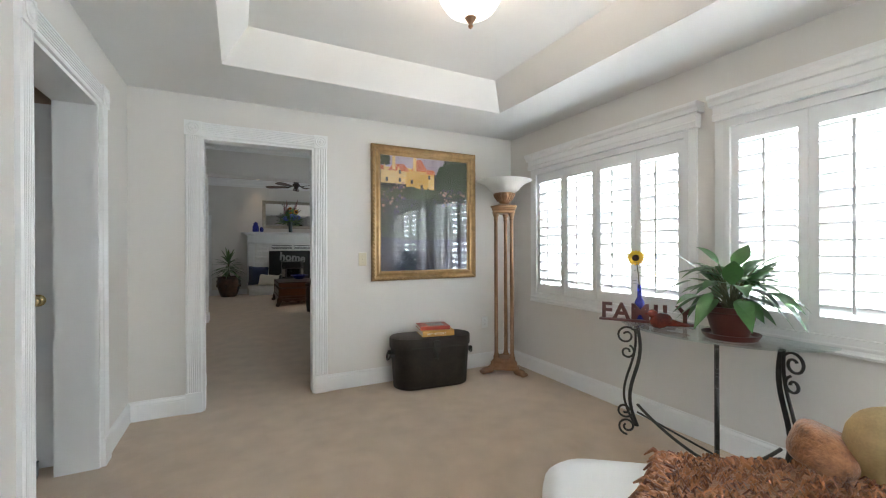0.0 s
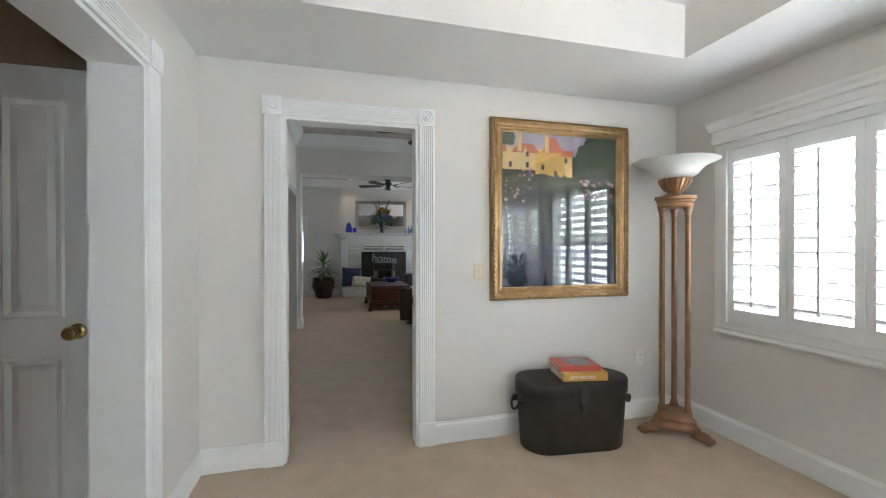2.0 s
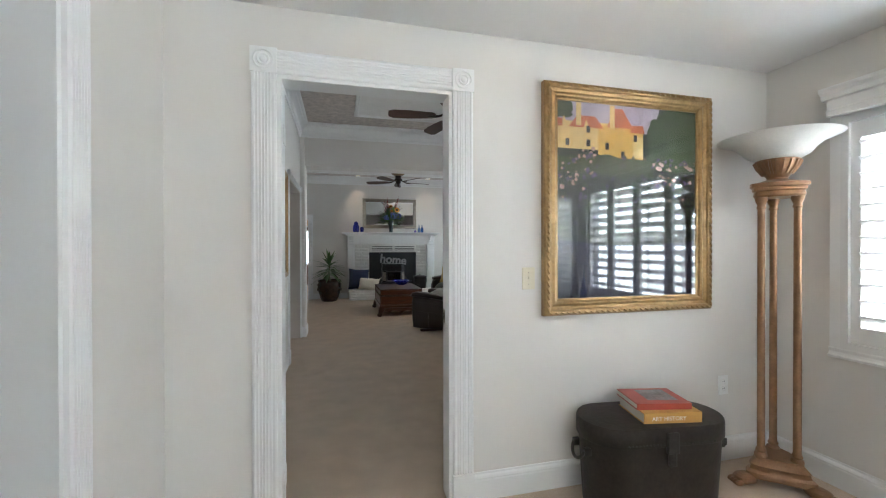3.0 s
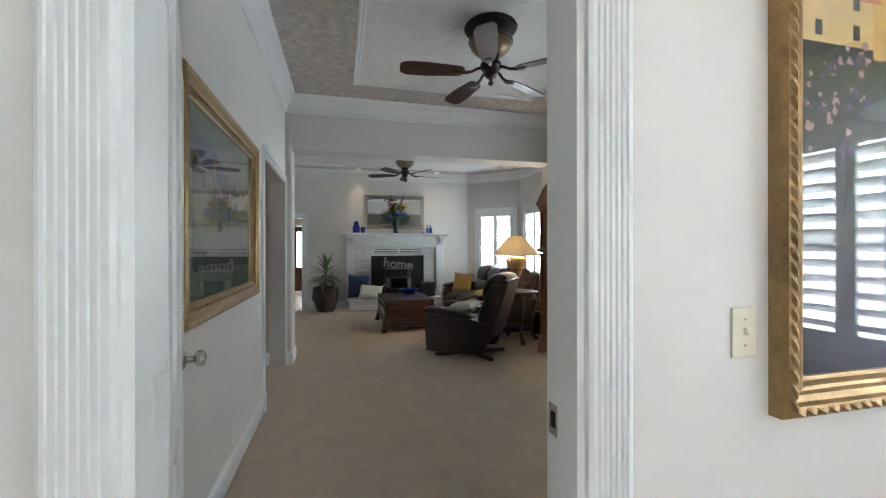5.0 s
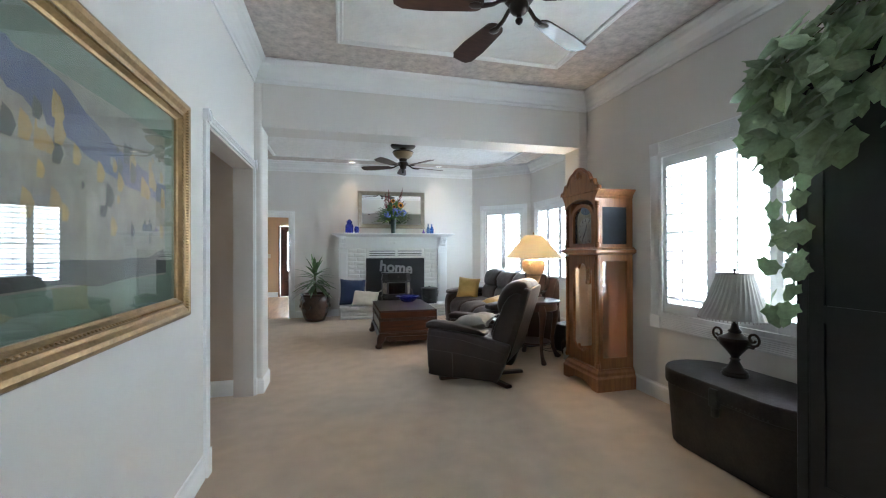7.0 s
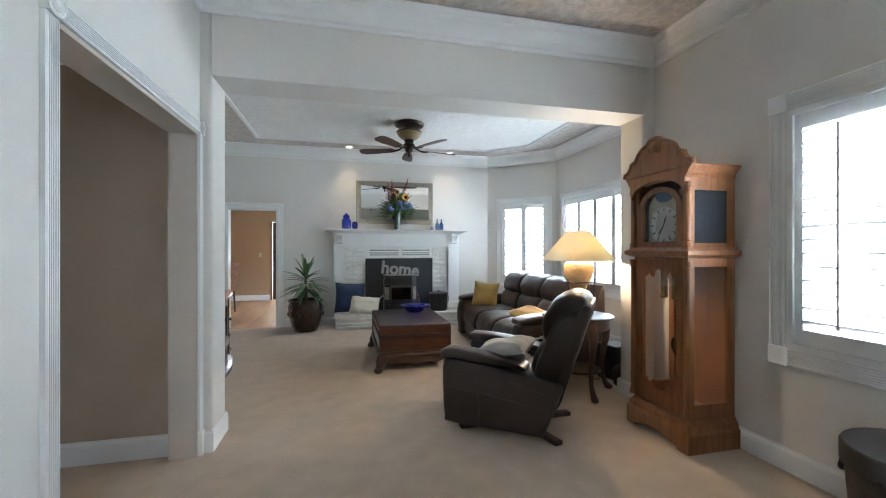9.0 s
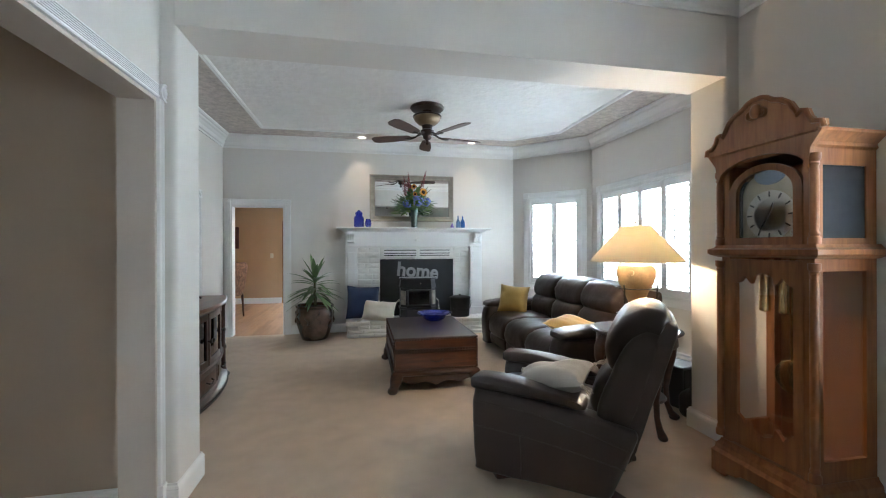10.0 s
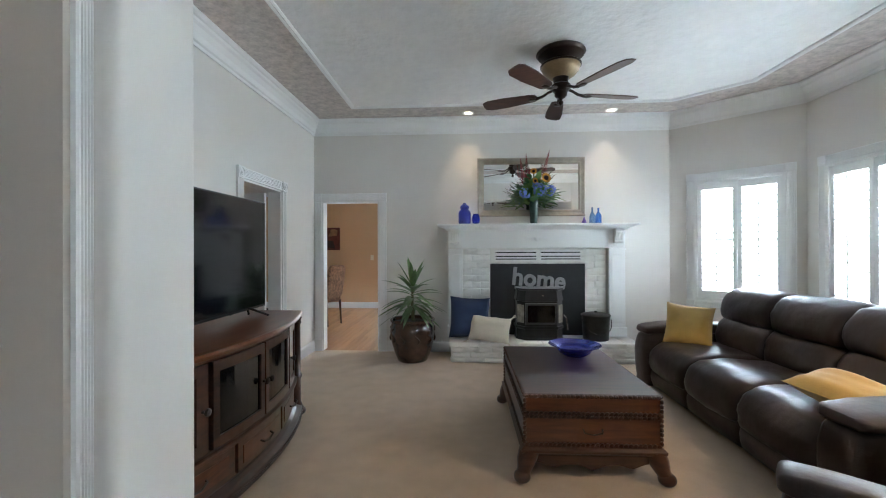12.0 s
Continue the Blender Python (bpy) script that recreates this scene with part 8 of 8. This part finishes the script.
def coffee_table():
    ob = thing("coffee_table", "dark mahogany trunk coffee table with rope edging and carved feet", "coffee table", pose(1.84, 6.19, 0))
    w, l = 0.39, 0.585
    rect = lambda g: [(-w - g, -l - g), (w + g, -l - g), (w + g, l + g), (-w - g, l + g)]
    bm = loft(bmesh.new(), [(rect(-0.005), 0.19), (rect(-0.005), 0.485)])
    part("body", bm, CHERRY, ob)
    bm = loft(bmesh.new(), [(rect(-0.01), 0.15), (rect(0.012), 0.158), (rect(0.022), 0.17), (rect(0.024), 0.185), (rect(0.012), 0.197), (rect(0.0), 0.202)])
    part("base_moulding", bm, MAHOG, ob)
    bm = loft(bmesh.new(), [(rect(0.0), 0.485), (rect(0.004), 0.488), (rect(0.004), 0.498), (rect(-0.006), 0.503)])
    part("top", bm, MAHOG, ob)
    for z in (0.49, 0.392, 0.372, 0.212):
        for s in (-1, 1):
            bm = bmesh.new()
            for i in range(44):
                y = -l + (i + 0.5) * 2 * l / 44
                lathe(bm, [(0.001, -0.016), (0.010, -0.008), (0.011, 0.006), (0.001, 0.016)], 7, Matrix.Translation((s * (w + 0.001), y, z)) @ pose(0, 0, 0, 60, 0, 0), caps=False)
            part("rope_edging", bm, MAHOG, ob)
            bm = bmesh.new()
            for i in range(29):
                x = -w + (i + 0.5) * 2 * w / 29
                lathe(bm, [(0.001, -0.016), (0.010, -0.008), (0.011, 0.006), (0.001, 0.016)], 7, Matrix.Translation((x, s * (l + 0.001), z)) @ pose(0, 0, 0, 0, 60, 0), caps=False)
            part("rope_edging", bm, MAHOG, ob)
    for sx in (-1, 1):
        for sy in (-1, 1):
            bm = bmesh.new()
            for i in range(10):
                lathe(bm, [(0.001, -0.014), (0.010, -0.007), (0.010, 0.007), (0.001, 0.014)], 6, pose(sx * w, sy * l, 0.225 + i * 0.0265), caps=False)
            part("corner_rope", bm, MAHOG, ob)
            bm = bmesh.new()
            tube(bm, [(sx * (w - 0.03), sy * (l - 0.03), 0.16), (sx * (w - 0.01), sy * (l - 0.01), 0.11), (sx * (w + 0.005), sy * (l + 0.005), 0.065), (sx * (w + 0.018), sy * (l + 0.018), 0.035), (sx * (w + 0.025), sy * (l + 0.025), 0.01)], [0.06, 0.055, 0.04, 0.04, 0.03], 10)
            puff(bm, 0.05, 0.05, 0.036, pose(sx * (w + 0.018), sy * (l + 0.018), 0.036), 2.2, 10)
            part("carved_foot", bm, MAHOG, ob, smooth=True)
    wave = lambda L: [(-L, 0.15)] + [(-L + 2 * L * i / 32, 0.078 + 0.03 * abs(math.cos(i / 32 * math.pi * 3)) - 0.018 * (1 - abs(i / 16 - 1))) for i in range(33)] + [(L, 0.15)]
    for s in (-1, 1):
        bm = bmesh.new()
        prism(bm, wave(w - 0.05), -0.01, 0.01, Matrix.Translation((0, s * (l - 0.015), 0)) @ pose(0, 0, 0, 90))
        part("apron", bm, MAHOG, ob)
        bm = bmesh.new()
        prism(bm, wave(l - 0.05), -0.01, 0.01, Matrix.Translation((s * (w - 0.015), 0, 0)) @ pose(0, 0, 0, 90, 0, 90))
        part("apron", bm, MAHOG, ob)
    bm = bmesh.new()
    tube(bm, [(-0.055, -l - 0.002, 0.305), (-0.05, -l - 0.018, 0.288), (0, -l - 0.022, 0.278), (0.05, -l - 0.018, 0.288), (0.055, -l - 0.002, 0.305)], 0.005, 6)
    part("pull", bm, IRON, ob)


coffee_table()
bowl = turned("glass_bowl", "wide cobalt glass bowl on the coffee table", 1.97, 6.47, 0.503, [(0.05, 0), (0.08, 0.004), (0.12, 0.03), (0.14, 0.065), (0.2, 0.09), (0.203, 0.094), (0.197, 0.096), (0.135, 0.072), (0.115, 0.037), (0.075, 0.012), (0.002, 0.01)], COBALT)


def floor_plant():
    ob = thing("potted_plant", "spiky variegated plant in a brown glazed pot on the carpet", "plant", pose(0.47, 8.14, 0))
    ob.scale = (1.1, 1.1, 1.1)
    bm = bmesh.new()
    lathe(bm, [(0.15, 0), (0.165, 0.01), (0.2, 0.1), (0.235, 0.22), (0.248, 0.33), (0.238, 0.4), (0.225, 0.425), (0.245, 0.435), (0.25, 0.455), (0.24, 0.465), (0.222, 0.46), (0.21, 0.42)], 36)
    part("pot", bm, GLAZE, ob, smooth=True)
    bm = bmesh.new()
    for k in range(10):
        a = 2 * math.pi * k / 10
        tube(bm, [((0.243 + 0.004 * math.sin(i)) * math.cos(a + 0.12 * math.sin(i * 0.9)), (0.243 + 0.004 * math.sin(i)) * math.sin(a + 0.12 * math.sin(i * 0.9)), 0.22 + 0.02 * i) for i in range(9)], [0.004, 0.009, 0.011, 0.008, 0.011, 0.009, 0.011, 0.008, 0.003], 6)
    part("relief", bm, GLAZE, ob, smooth=True)
    bm = bmesh.new()
    lathe(bm, [(0.215, 0.425), (0.1, 0.435), (0.001, 0.44)], 24, caps=False)
    part("soil", bm, SOIL, ob)
    rnd = random.Random(31)
    bm = bmesh.new()
    tube(bm, [(0.01, 0.0, 0.43), (-0.005, 0.005, 0.58), (0.0, 0.0, 0.82)], [0.022, 0.018, 0.012], 8)
    part("stem", bm, STEM, ob)
    for i in range(52):
        k = i / 51
        a = i * 2.4 + rnd.uniform(-0.3, 0.3)
        el = -0.2 + 1.5 * k ** 2.2 + rnd.uniform(-0.15, 0.15)
        L = rnd.uniform(0.33, 0.44)
        b = Vector((0, 0, 0.57 + 0.25 * k))
        t = b + Vector((math.cos(a) * math.cos(el) * L, math.sin(a) * math.cos(el) * L, math.sin(el) * L))
        t.y = min(t.y, 0.36)
        bm = bmesh.new()
        leaf_mesh(bm, b, t, rnd.uniform(0.048, 0.062), 0.11 * math.cos(el), 0.35, 6, 0.8)
        part("leaf", bm, SPIKELEAF, ob, smooth=True)


floor_plant()


# ---- media corner ----
def media_cabinet():
    ob = thing("media_cabinet", "bow-fronted dark carved wooden media cabinet with glazed doors", "cabinet", pose(-0.89, 5.62, 0, 0, 0, 90))
    W, D, bow, h = 0.85, 0.62, 0.17, 0.85
    n = 24

    def outline(g, extra=0.0):
        pts = [(-W - g, 0.0), (-W - g, -(D + g + extra))]
        pts += [(u * (W + g), -(D + g + extra + bow * (1 - u * u))) for u in [-1 + 2 * i / n for i in range(1, n)]]
        return pts + [(W + g, -(D + g + extra)), (W + g, 0.0)]

    front = lambda u: -(D + bow * (1 - u * u))
    bm = loft(bmesh.new(), [(outline(-0.03), 0.1), (outline(-0.03), 0.8)])
    part("carcass", bm, MAHOG, ob)
    bm = loft(bmesh.new(), [(outline(0.0), 0.795), (outline(0.012), 0.805), (outline(0.03), 0.82), (outline(0.035), 0.835), (outline(0.028), 0.848), (outline(0.0), 0.852)])
    part("top", bm, CHERRY, ob, "polished reddish-brown top")
    bm = loft(bmesh.new(), [(outline(0.02), 0.03), (outline(0.03), 0.04), (outline(0.03), 0.085), (outline(0.0), 0.1), (outline(-0.02), 0.12)])
    part("plinth", bm, MAHOG, ob)
    bm = bmesh.new()
    for i in range(120):
        u = -0.99 + 1.98 * i / 119
        lathe(bm, [(0.001, -0.016), (0.012, -0.008), (0.012, 0.008), (0.001, 0.016)], 6, Matrix.Translation((u * (W + 0.03), front(u) - 0.03, 0.062)) @ pose(0, 0, 0, 0, 35, 0), caps=False)
    part("rope_edging", bm, MAHOG, ob)
    bm = loft(bmesh.new(), [(outline(-0.012), 0.30), (outline(0.004), 0.308), (outline(0.004), 0.325), (outline(-0.012), 0.332)])
    part("middle_moulding", bm, MAHOG, ob)

    def curved(u0, u1, z0, z1, out, k=6):
        """A panel that follows the bow of the front."""
        bm = bmesh.new()
        us = [u0 + (u1 - u0) * i / k for i in range(k + 1)]
        rows = [[bm.verts.new((u * (W - 0.03), front(u) + 0.03 - o, z)) for u in us] for o, z in ((0, z0), (out, z0), (out, z1), (0, z1))]
        for a, b in zip(rows, rows[1:]):
            for i in range(k):
                bm.faces.new((a[i], a[i + 1], b[i + 1], b[i]))
        for e in (0, k):
            bm.faces.new([r[e] for r in rows])
        return bm

    for u0, u1, kind in ((-0.96, -0.56, "wood"), (-0.54, 0.0, "glass"), (0.0, 0.54, "glass"), (0.56, 0.96, "wood")):
        a, b = u0 + 0.01, u1 - 0.01
        d = 0.05 if kind == "glass" else 0.075
        bm = curved(a, b, 0.345, 0.785, 0.012)
        door = part("door", bm, MAHOG, ob)
        bm = curved(a + d, b - d, 0.40, 0.73, 0.015)
        part("glass" if kind == "glass" else "panel", bm, DARKGLASS if kind == "glass" else CHERRY, door)
        for q0, q1, r0, r1 in ((a, a + d, 0.345, 0.785), (b - d, b, 0.345, 0.785), (a + d, b - d, 0.345, 0.40), (a + d, b - d, 0.73, 0.785)):
            part("stile", curved(q0, q1, r0, r1, 0.026, 4), MAHOG, door)
        uk = b - d / 2 if u0 in (-0.96, -0.54) else a + d / 2
        bm = bmesh.new()
        lathe(bm, [(0.008, 0), (0.008, 0.015), (0.02, 0.024), (0.018, 0.036), (0.002, 0.042)], 12, Matrix.Translation((uk * (W - 0.03), front(uk) + 0.005, 0.56)) @ pose(0, 0, 0, 90))
        part("knob", bm, IRON, door, smooth=True)
    for u0, u1 in ((-0.96, -0.34), (-0.32, 0.32), (0.34, 0.96)):
        dr = part("drawer", curved(u0 + 0.01, u1 - 0.01, 0.135, 0.295, 0.018), MAHOG, ob)
        part("panel", curved(u0 + 0.06, u1 - 0.06, 0.165, 0.265, 0.022), CHERRY, dr)
        for uc in ((u0 + u1) / 2,):
            bm = bmesh.new()
            x, y = uc * (W - 0.03), front(uc) + 0.005
            tube(bm, [(x - 0.06, y, 0.222), (x - 0.055, y - 0.022, 0.212), (x, y - 0.026, 0.2), (x + 0.055, y - 0.022, 0.212), (x + 0.06, y, 0.222)], 0.006, 6)
            part("pull", bm, IRON, dr)
    for s in (-1, 1):
        bm = bmesh.new()
        lathe(bm, [(0.045, 0.03), (0.05, 0.05), (0.04, 0.09), (0.03, 0.11), (0.03, 0.3), (0.038, 0.31), (0.038, 0.33), (0.028, 0.345), (0.026, 0.74), (0.036, 0.755), (0.03, 0.77), (0.04, 0.8)], 14, pose(s * (W - 0.005), -D - 0.005, 0))
        part("column", bm, MAHOG, ob, smooth=True)
        bm = bmesh.new()
        puff(bm, 0.06, 0.06, 0.035, pose(s * (W - 0.0), -D - 0.01, 0.035), 2.4, 8)
        part("foot", bm, MAHOG, ob, smooth=True)


media_cabinet()


def television():
    ob = thing("television", "large flat black television standing on the media cabinet", "television", pose(-0.52, 5.69, 0.852, 0, 0, 90))
    w, h, b = 1.46, 0.83, 0.045
    bm = boxes((-w / 2, w / 2, -0.012, 0.03, b, b + h), bevel=0.004)
    box(bm, -w / 2 + 0.2, w / 2 - 0.2, 0.03, 0.06, b + 0.05, b + 0.45, bevel=0.01)
    part("casing", bm, BLACK, ob)
    bm = boxes((-w / 2 + 0.01, w / 2 - 0.01, -0.0145, -0.0115, b + 0.02, b + h - 0.01))
    part("screen", bm, SCREEN, ob)
    for s in (-1, 1):
        bm = bmesh.new()
        x = s * (w / 2 - 0.25)
        tube(bm, [(x + 0.01, -0.16, 0.007), (x, 0.0, b + 0.02), (x + 0.01, 0.14, 0.007)], [0.008, 0.01, 0.008], 6)
        tube(bm, [(x, 0.0, b + 0.02), (x + s * 0.02, 0.0, 0.01)], 0.008, 6)
        part("stand_foot", bm, BLACK, ob)


television()

# ---- ceiling spots and odds and ends ----
for i, (x, y) in enumerate(((1.16, 8.33), (2.93, 8.33), (-0.56, 5.75))):
    ob = thing("recessed_downlight", "lit recessed downlight with white trim ring", "downlight", pose(x, y, H2), "recessed downlights")
    bm = bmesh.new()
    lathe(bm, [(0.05, -0.001), (0.055, -0.006), (0.075, -0.004), (0.078, 0.0)], 24, caps=False)
    part("trim_ring", bm, WHITE, ob, smooth=True)
    bm = bmesh.new()
    lathe(bm, [(0.001, -0.002), (0.05, -0.002)], 24, caps=False)
    part("lens", bm, glow("warm_lamp_lens", (1.0, 0.82, 0.56), 1.8), ob)
    lamp = new("spot_lamp", bpy.data.lights.new("spot_lamp", "SPOT"))
    lamp.data.energy, lamp.data.spot_size, lamp.data.spot_blend, lamp.data.shadow_soft_size, lamp.data.color = 9 if y > 8 else 7, radians(80), 1.0, 0.04, (1.0, 0.74, 0.45)
    lamp.matrix_world = look((x, y, H2 - 0.012), (x, y + 0.05, 0))

sub = thing("subwoofer", "black cube subwoofer on the carpet beside the pier", "speaker", pose(3.78, 4.86, 0, 0, 0, 12))
bm = boxes((-0.13, 0.13, -0.13, 0.13, 0.02, 0.36), bevel=0.01)
part("cabinet", bm, BLACK, sub)
bm = boxes((-0.115, 0.115, -0.137, -0.13, 0.04, 0.34), bevel=0.003)
part("grille", bm, material("black_speaker_cloth", (0.012, 0.012, 0.012), 0.9, vary=0.2, fine=300, bump=0.4), sub)
for px in (-0.1, 0.1):
    for py in (-0.1, 0.1):
        bm = bmesh.new()
        lathe(bm, [(0.015, 0), (0.018, 0.02)], 10, pose(px, py, 0))
        part("foot", bm, BLACK, sub)
bag = thing("equipment_bag", "small black soft bag on the carpet beside the pier", "bag", pose(3.70, 4.74 - 0.12, 0, 0, 0, 25))
bm = bmesh.new()
puff(bm, 0.10, 0.085, 0.105, pose(0, 0, 0.105), 3.6, 12)
part("body", bm, TRUNK, bag, smooth=True)
bm = bmesh.new()
tube(bm, [(-0.06, 0, 0.2), (-0.04, 0, 0.245), (0.04, 0, 0.245), (0.06, 0, 0.2)], 0.007, 6)
part("handle", bm, TRUNK, bag)
for k, pts in enumerate(([(3.74, 4.72, 0.006), (3.80, 4.66, 0.006), (3.86, 4.72, 0.006), (3.9, 4.62, 0.006), (4.0, 4.56, 0.2)], [(3.6, 4.86, 0.006), (3.52, 4.92, 0.006), (3.55, 5.0, 0.006), (3.7, 5.02, 0.006)])):
    cb = thing("power_cable", "thin black power cable lying on the carpet", "cable")
    bm = bmesh.new()
    fine = []
    for a, b in zip(pts, pts[1:]):
        fine += [Vector(a).lerp(Vector(b), t / 5) + Vector((0.012 * math.sin(t * 1.3 + k), 0.012 * math.cos(t * 1.7), 0)) for t in range(5)]
    tube(bm, fine, 0.004, 6)
    part("cord", bm, BLACK, cb)
fcab = thing("power_cable", "dark cable coiled beside the hearth", "cable")
bm = bmesh.new()
tube(bm, [(3.27 + 0.07 * math.cos(a) * (1 - a / 40), 8.35 + 0.05 * math.sin(a), 0.008 + a * 0.0025) for a in [0.35 * i for i in range(50)]], 0.005, 6)
part("cord", bm, BLACK, fcab)

# ---- dining room ----
def dining_chair():
    ob = thing("dining_chair", "dining chair with patterned fabric back and dark legs", "chair", pose(-1.44, 10.45, 0, 0, 0, 250))
    fab = material("beige_patterned_fabric", (0.26, 0.14, 0.085), 0.85, vary=0.8, scale=26, fine=70)
    for x, y in ((-0.2, -0.2), (0.2, -0.2), (-0.19, 0.2), (0.19, 0.2)):
        bm = bmesh.new()
        tube(bm, [(x, y, 0.45), (x, y + (0.03 if y > 0 else 0), 0.0)], [0.022, 0.015], 8)
        part("leg", bm, MAHOG, ob)
    bm = bmesh.new()
    puff(bm, 0.235, 0.235, 0.05, pose(0, 0, 0.46), 4.5, 12)
    part("seat", bm, fab, ob, smooth=True)
    bm = bmesh.new()
    puff(bm, 0.225, 0.045, 0.31, Matrix.Translation((0, 0.245, 0.78)) @ pose(0, 0, 0, -9), 4.5, 12)
    part("backrest", bm, fab, ob, smooth=True)


dining_chair()
art = thing("wall_art", "small dark red abstract canvas on the dining wall", "painting", pose(-1.99, YD - 0.002, 1.61))
bm = boxes((-0.21, 0.21, -0.03, 0, -0.26, 0.26), bevel=0.003)
cv = part("canvas", bm, paint("maroon_canvas", (0.10, 0.02, 0.015), 0.7, 8), art)
patch(cv, paint("tan_daub", (0.30, 0.16, 0.08), 0.6, 10), [(-0.05, 0.05), (0.14, 0.08), (0.16, 0.2), (0.0, 0.22)], 0.031, 0.01, 3)
patch(cv, paint("dark_daub", (0.03, 0.012, 0.012), 0.6, 10), [(-0.18, -0.2), (0.1, -0.22), (0.05, -0.05), (-0.15, -0.02)], 0.031, 0.01, 4)
wall_plate("light_switch", "ivory toggle light switch on the dining wall", "switch", pose(-1.03, YD - 0.001, 1.17), IVORY, "switch")

# ---- pieces: hearth and surround stones, hardwood boards ----
STONES = {}


def stone_mesh(w, h, d, seed):
    """A rough-faced block with worn edges, its face towards -y."""
    key = (round(w, 2), round(h, 3), round(d, 3), seed)
    if key not in STONES:
        rnd = random.Random(seed * 77 + int(w * 100))
        bm = bmesh.new()
        j = lambda s: rnd.uniform(-s, s)
        e = 0.008
        back = [bm.verts.new((x, 0, z)) for x, z in ((-w / 2, -h / 2), (w / 2, -h / 2), (w / 2, h / 2), (-w / 2, h / 2))]
        mid = [bm.verts.new((x + j(0.003), -d * 0.75, z + j(0.003))) for x, z in ((-w / 2, -h / 2), (w / 2, -h / 2), (w / 2, h / 2), (-w / 2, h / 2))]
        face = [bm.verts.new((x + j(0.004), -d + j(0.006), z + j(0.003))) for x, z in ((-w / 2 + e, -h / 2 + e), (w / 2 - e, -h / 2 + e), (w / 2 - e, h / 2 - e), (-w / 2 + e, h / 2 - e))]
        c = bm.verts.new((j(w * 0.2), -d - rnd.uniform(0.0, 0.012), j(h * 0.2)))
        for r0, r1 in ((back, mid), (mid, face)):
            for i in range(4):
                bm.faces.new((r0[i], r0[(i + 1) % 4], r1[(i + 1) % 4], r1[i]))
        for i in range(4):
            bm.faces.new((face[i], face[(i + 1) % 4], c))
        bmesh.ops.recalc_face_normals(bm, faces=bm.faces)
        me = bpy.data.meshes.new("stone")
        bm.to_mesh(me)
        bm.free()
        me.materials.append(BRICKW)
        STONES[key] = me
    return STONES[key]


def lay_stones(owner, x0, x1, z0, z1, y, course, depth, widths, m=None, skip=None, seed=1):
    rnd = random.Random(seed)
    n = round((z1 - z0) / course)
    ch = (z1 - z0) / n
    for r in range(n):
        x = x0
        while x < x1 - 0.02:
            w = rnd.choice(widths)
            if x + w > x1 - 0.06:
                w = x1 - x
            zc = z0 + (r + 0.5) * ch
            if not (skip and skip(x + w / 2, zc, w)):
                st = new("stone", stone_mesh(w - 0.008, ch - 0.008, depth, rnd.randrange(4)))
                st.parent = owner
                p = Matrix.Translation((x + w / 2, y - rnd.uniform(0, 0.008), zc))
                st.matrix_world = m @ p if m is not None else p
            x += w


inside = lambda x, z, w: 1.44 - w / 2 < x < 2.65 + w / 2 and z < 1.36
lay_stones(fp, 1.085, 1.44, 0.245, 1.36, YB - 0.033, 0.085, 0.02, (0.18, 0.12, 0.235), seed=2)
lay_stones(fp, 2.65, 2.925, 0.245, 1.36, YB - 0.033, 0.085, 0.02, (0.15, 0.12, 0.275), seed=3)
lay_stones(fp, 1.44, 2.65, 1.165, 1.36, YB - 0.033, 0.085, 0.02, (0.2, 0.16, 0.24), seed=4)
lay_stones(fp, 0.95, 3.13, 0.002, 0.185, 8.075, 0.06, 0.03, (0.22, 0.3, 0.16, 0.38), seed=5)
for x, ang in ((0.965, -90), (3.115, 90)):
    lay_stones(fp, -0.24, 0.24, 0.002, 0.185, 0, 0.06, 0.02, (0.2, 0.16, 0.24), Matrix.Translation((x, 8.31, 0)) @ pose(0, 0, 0, 0, 0, ang), seed=6)
x = 0.915
rnd = random.Random(8)
while x < 3.15:
    w = rnd.choice((0.36, 0.45, 0.3))
    w = w if x + w < 3.0 else 3.165 - x
    bm = boxes((-w / 2 + 0.003, w / 2 - 0.003, -0.265, 0.25, 0, 0.052), bevel=0.007)
    slab = part("hearth_slab", bm, BRICKW, fp)
    slab.location = (x + w / 2, 8.30 + rnd.uniform(-0.008, 0.008), 0.19)
    x += w

floor_d = bpy.data.objects["floor_dining"]
BOARDS = {}
rnd = random.Random(14)
for i in range(46):
    xb = -3.0 + i * 0.083
    y = YB + 0.02 - rnd.uniform(0.0, 0.6)
    while y < YD + 0.06:
        L = rnd.choice((0.7, 0.95, 1.2))
        if y < YB + 0.015:
            L = max(0.3, y + L - YB - 0.015)
            y = YB + 0.015
        L = min(round(L, 2), YD + 0.08 - y)
        if L < 0.05:
            break
        key = round(L, 2)
        if key not in BOARDS:
            bm = boxes((-0.0405, 0.0405, 0.001, L - 0.001, -0.012, 0.0), bevel=0.0015, seg=1)
            me = bpy.data.meshes.new("board")
            bm.to_mesh(me)
            bm.free()
            me.materials.append(HARDWOOD)
            BOARDS[key] = me
        bd = new("board", BOARDS[key])
        bd.parent = floor_d
        bd.location = (xb, y, 0)
        y += L
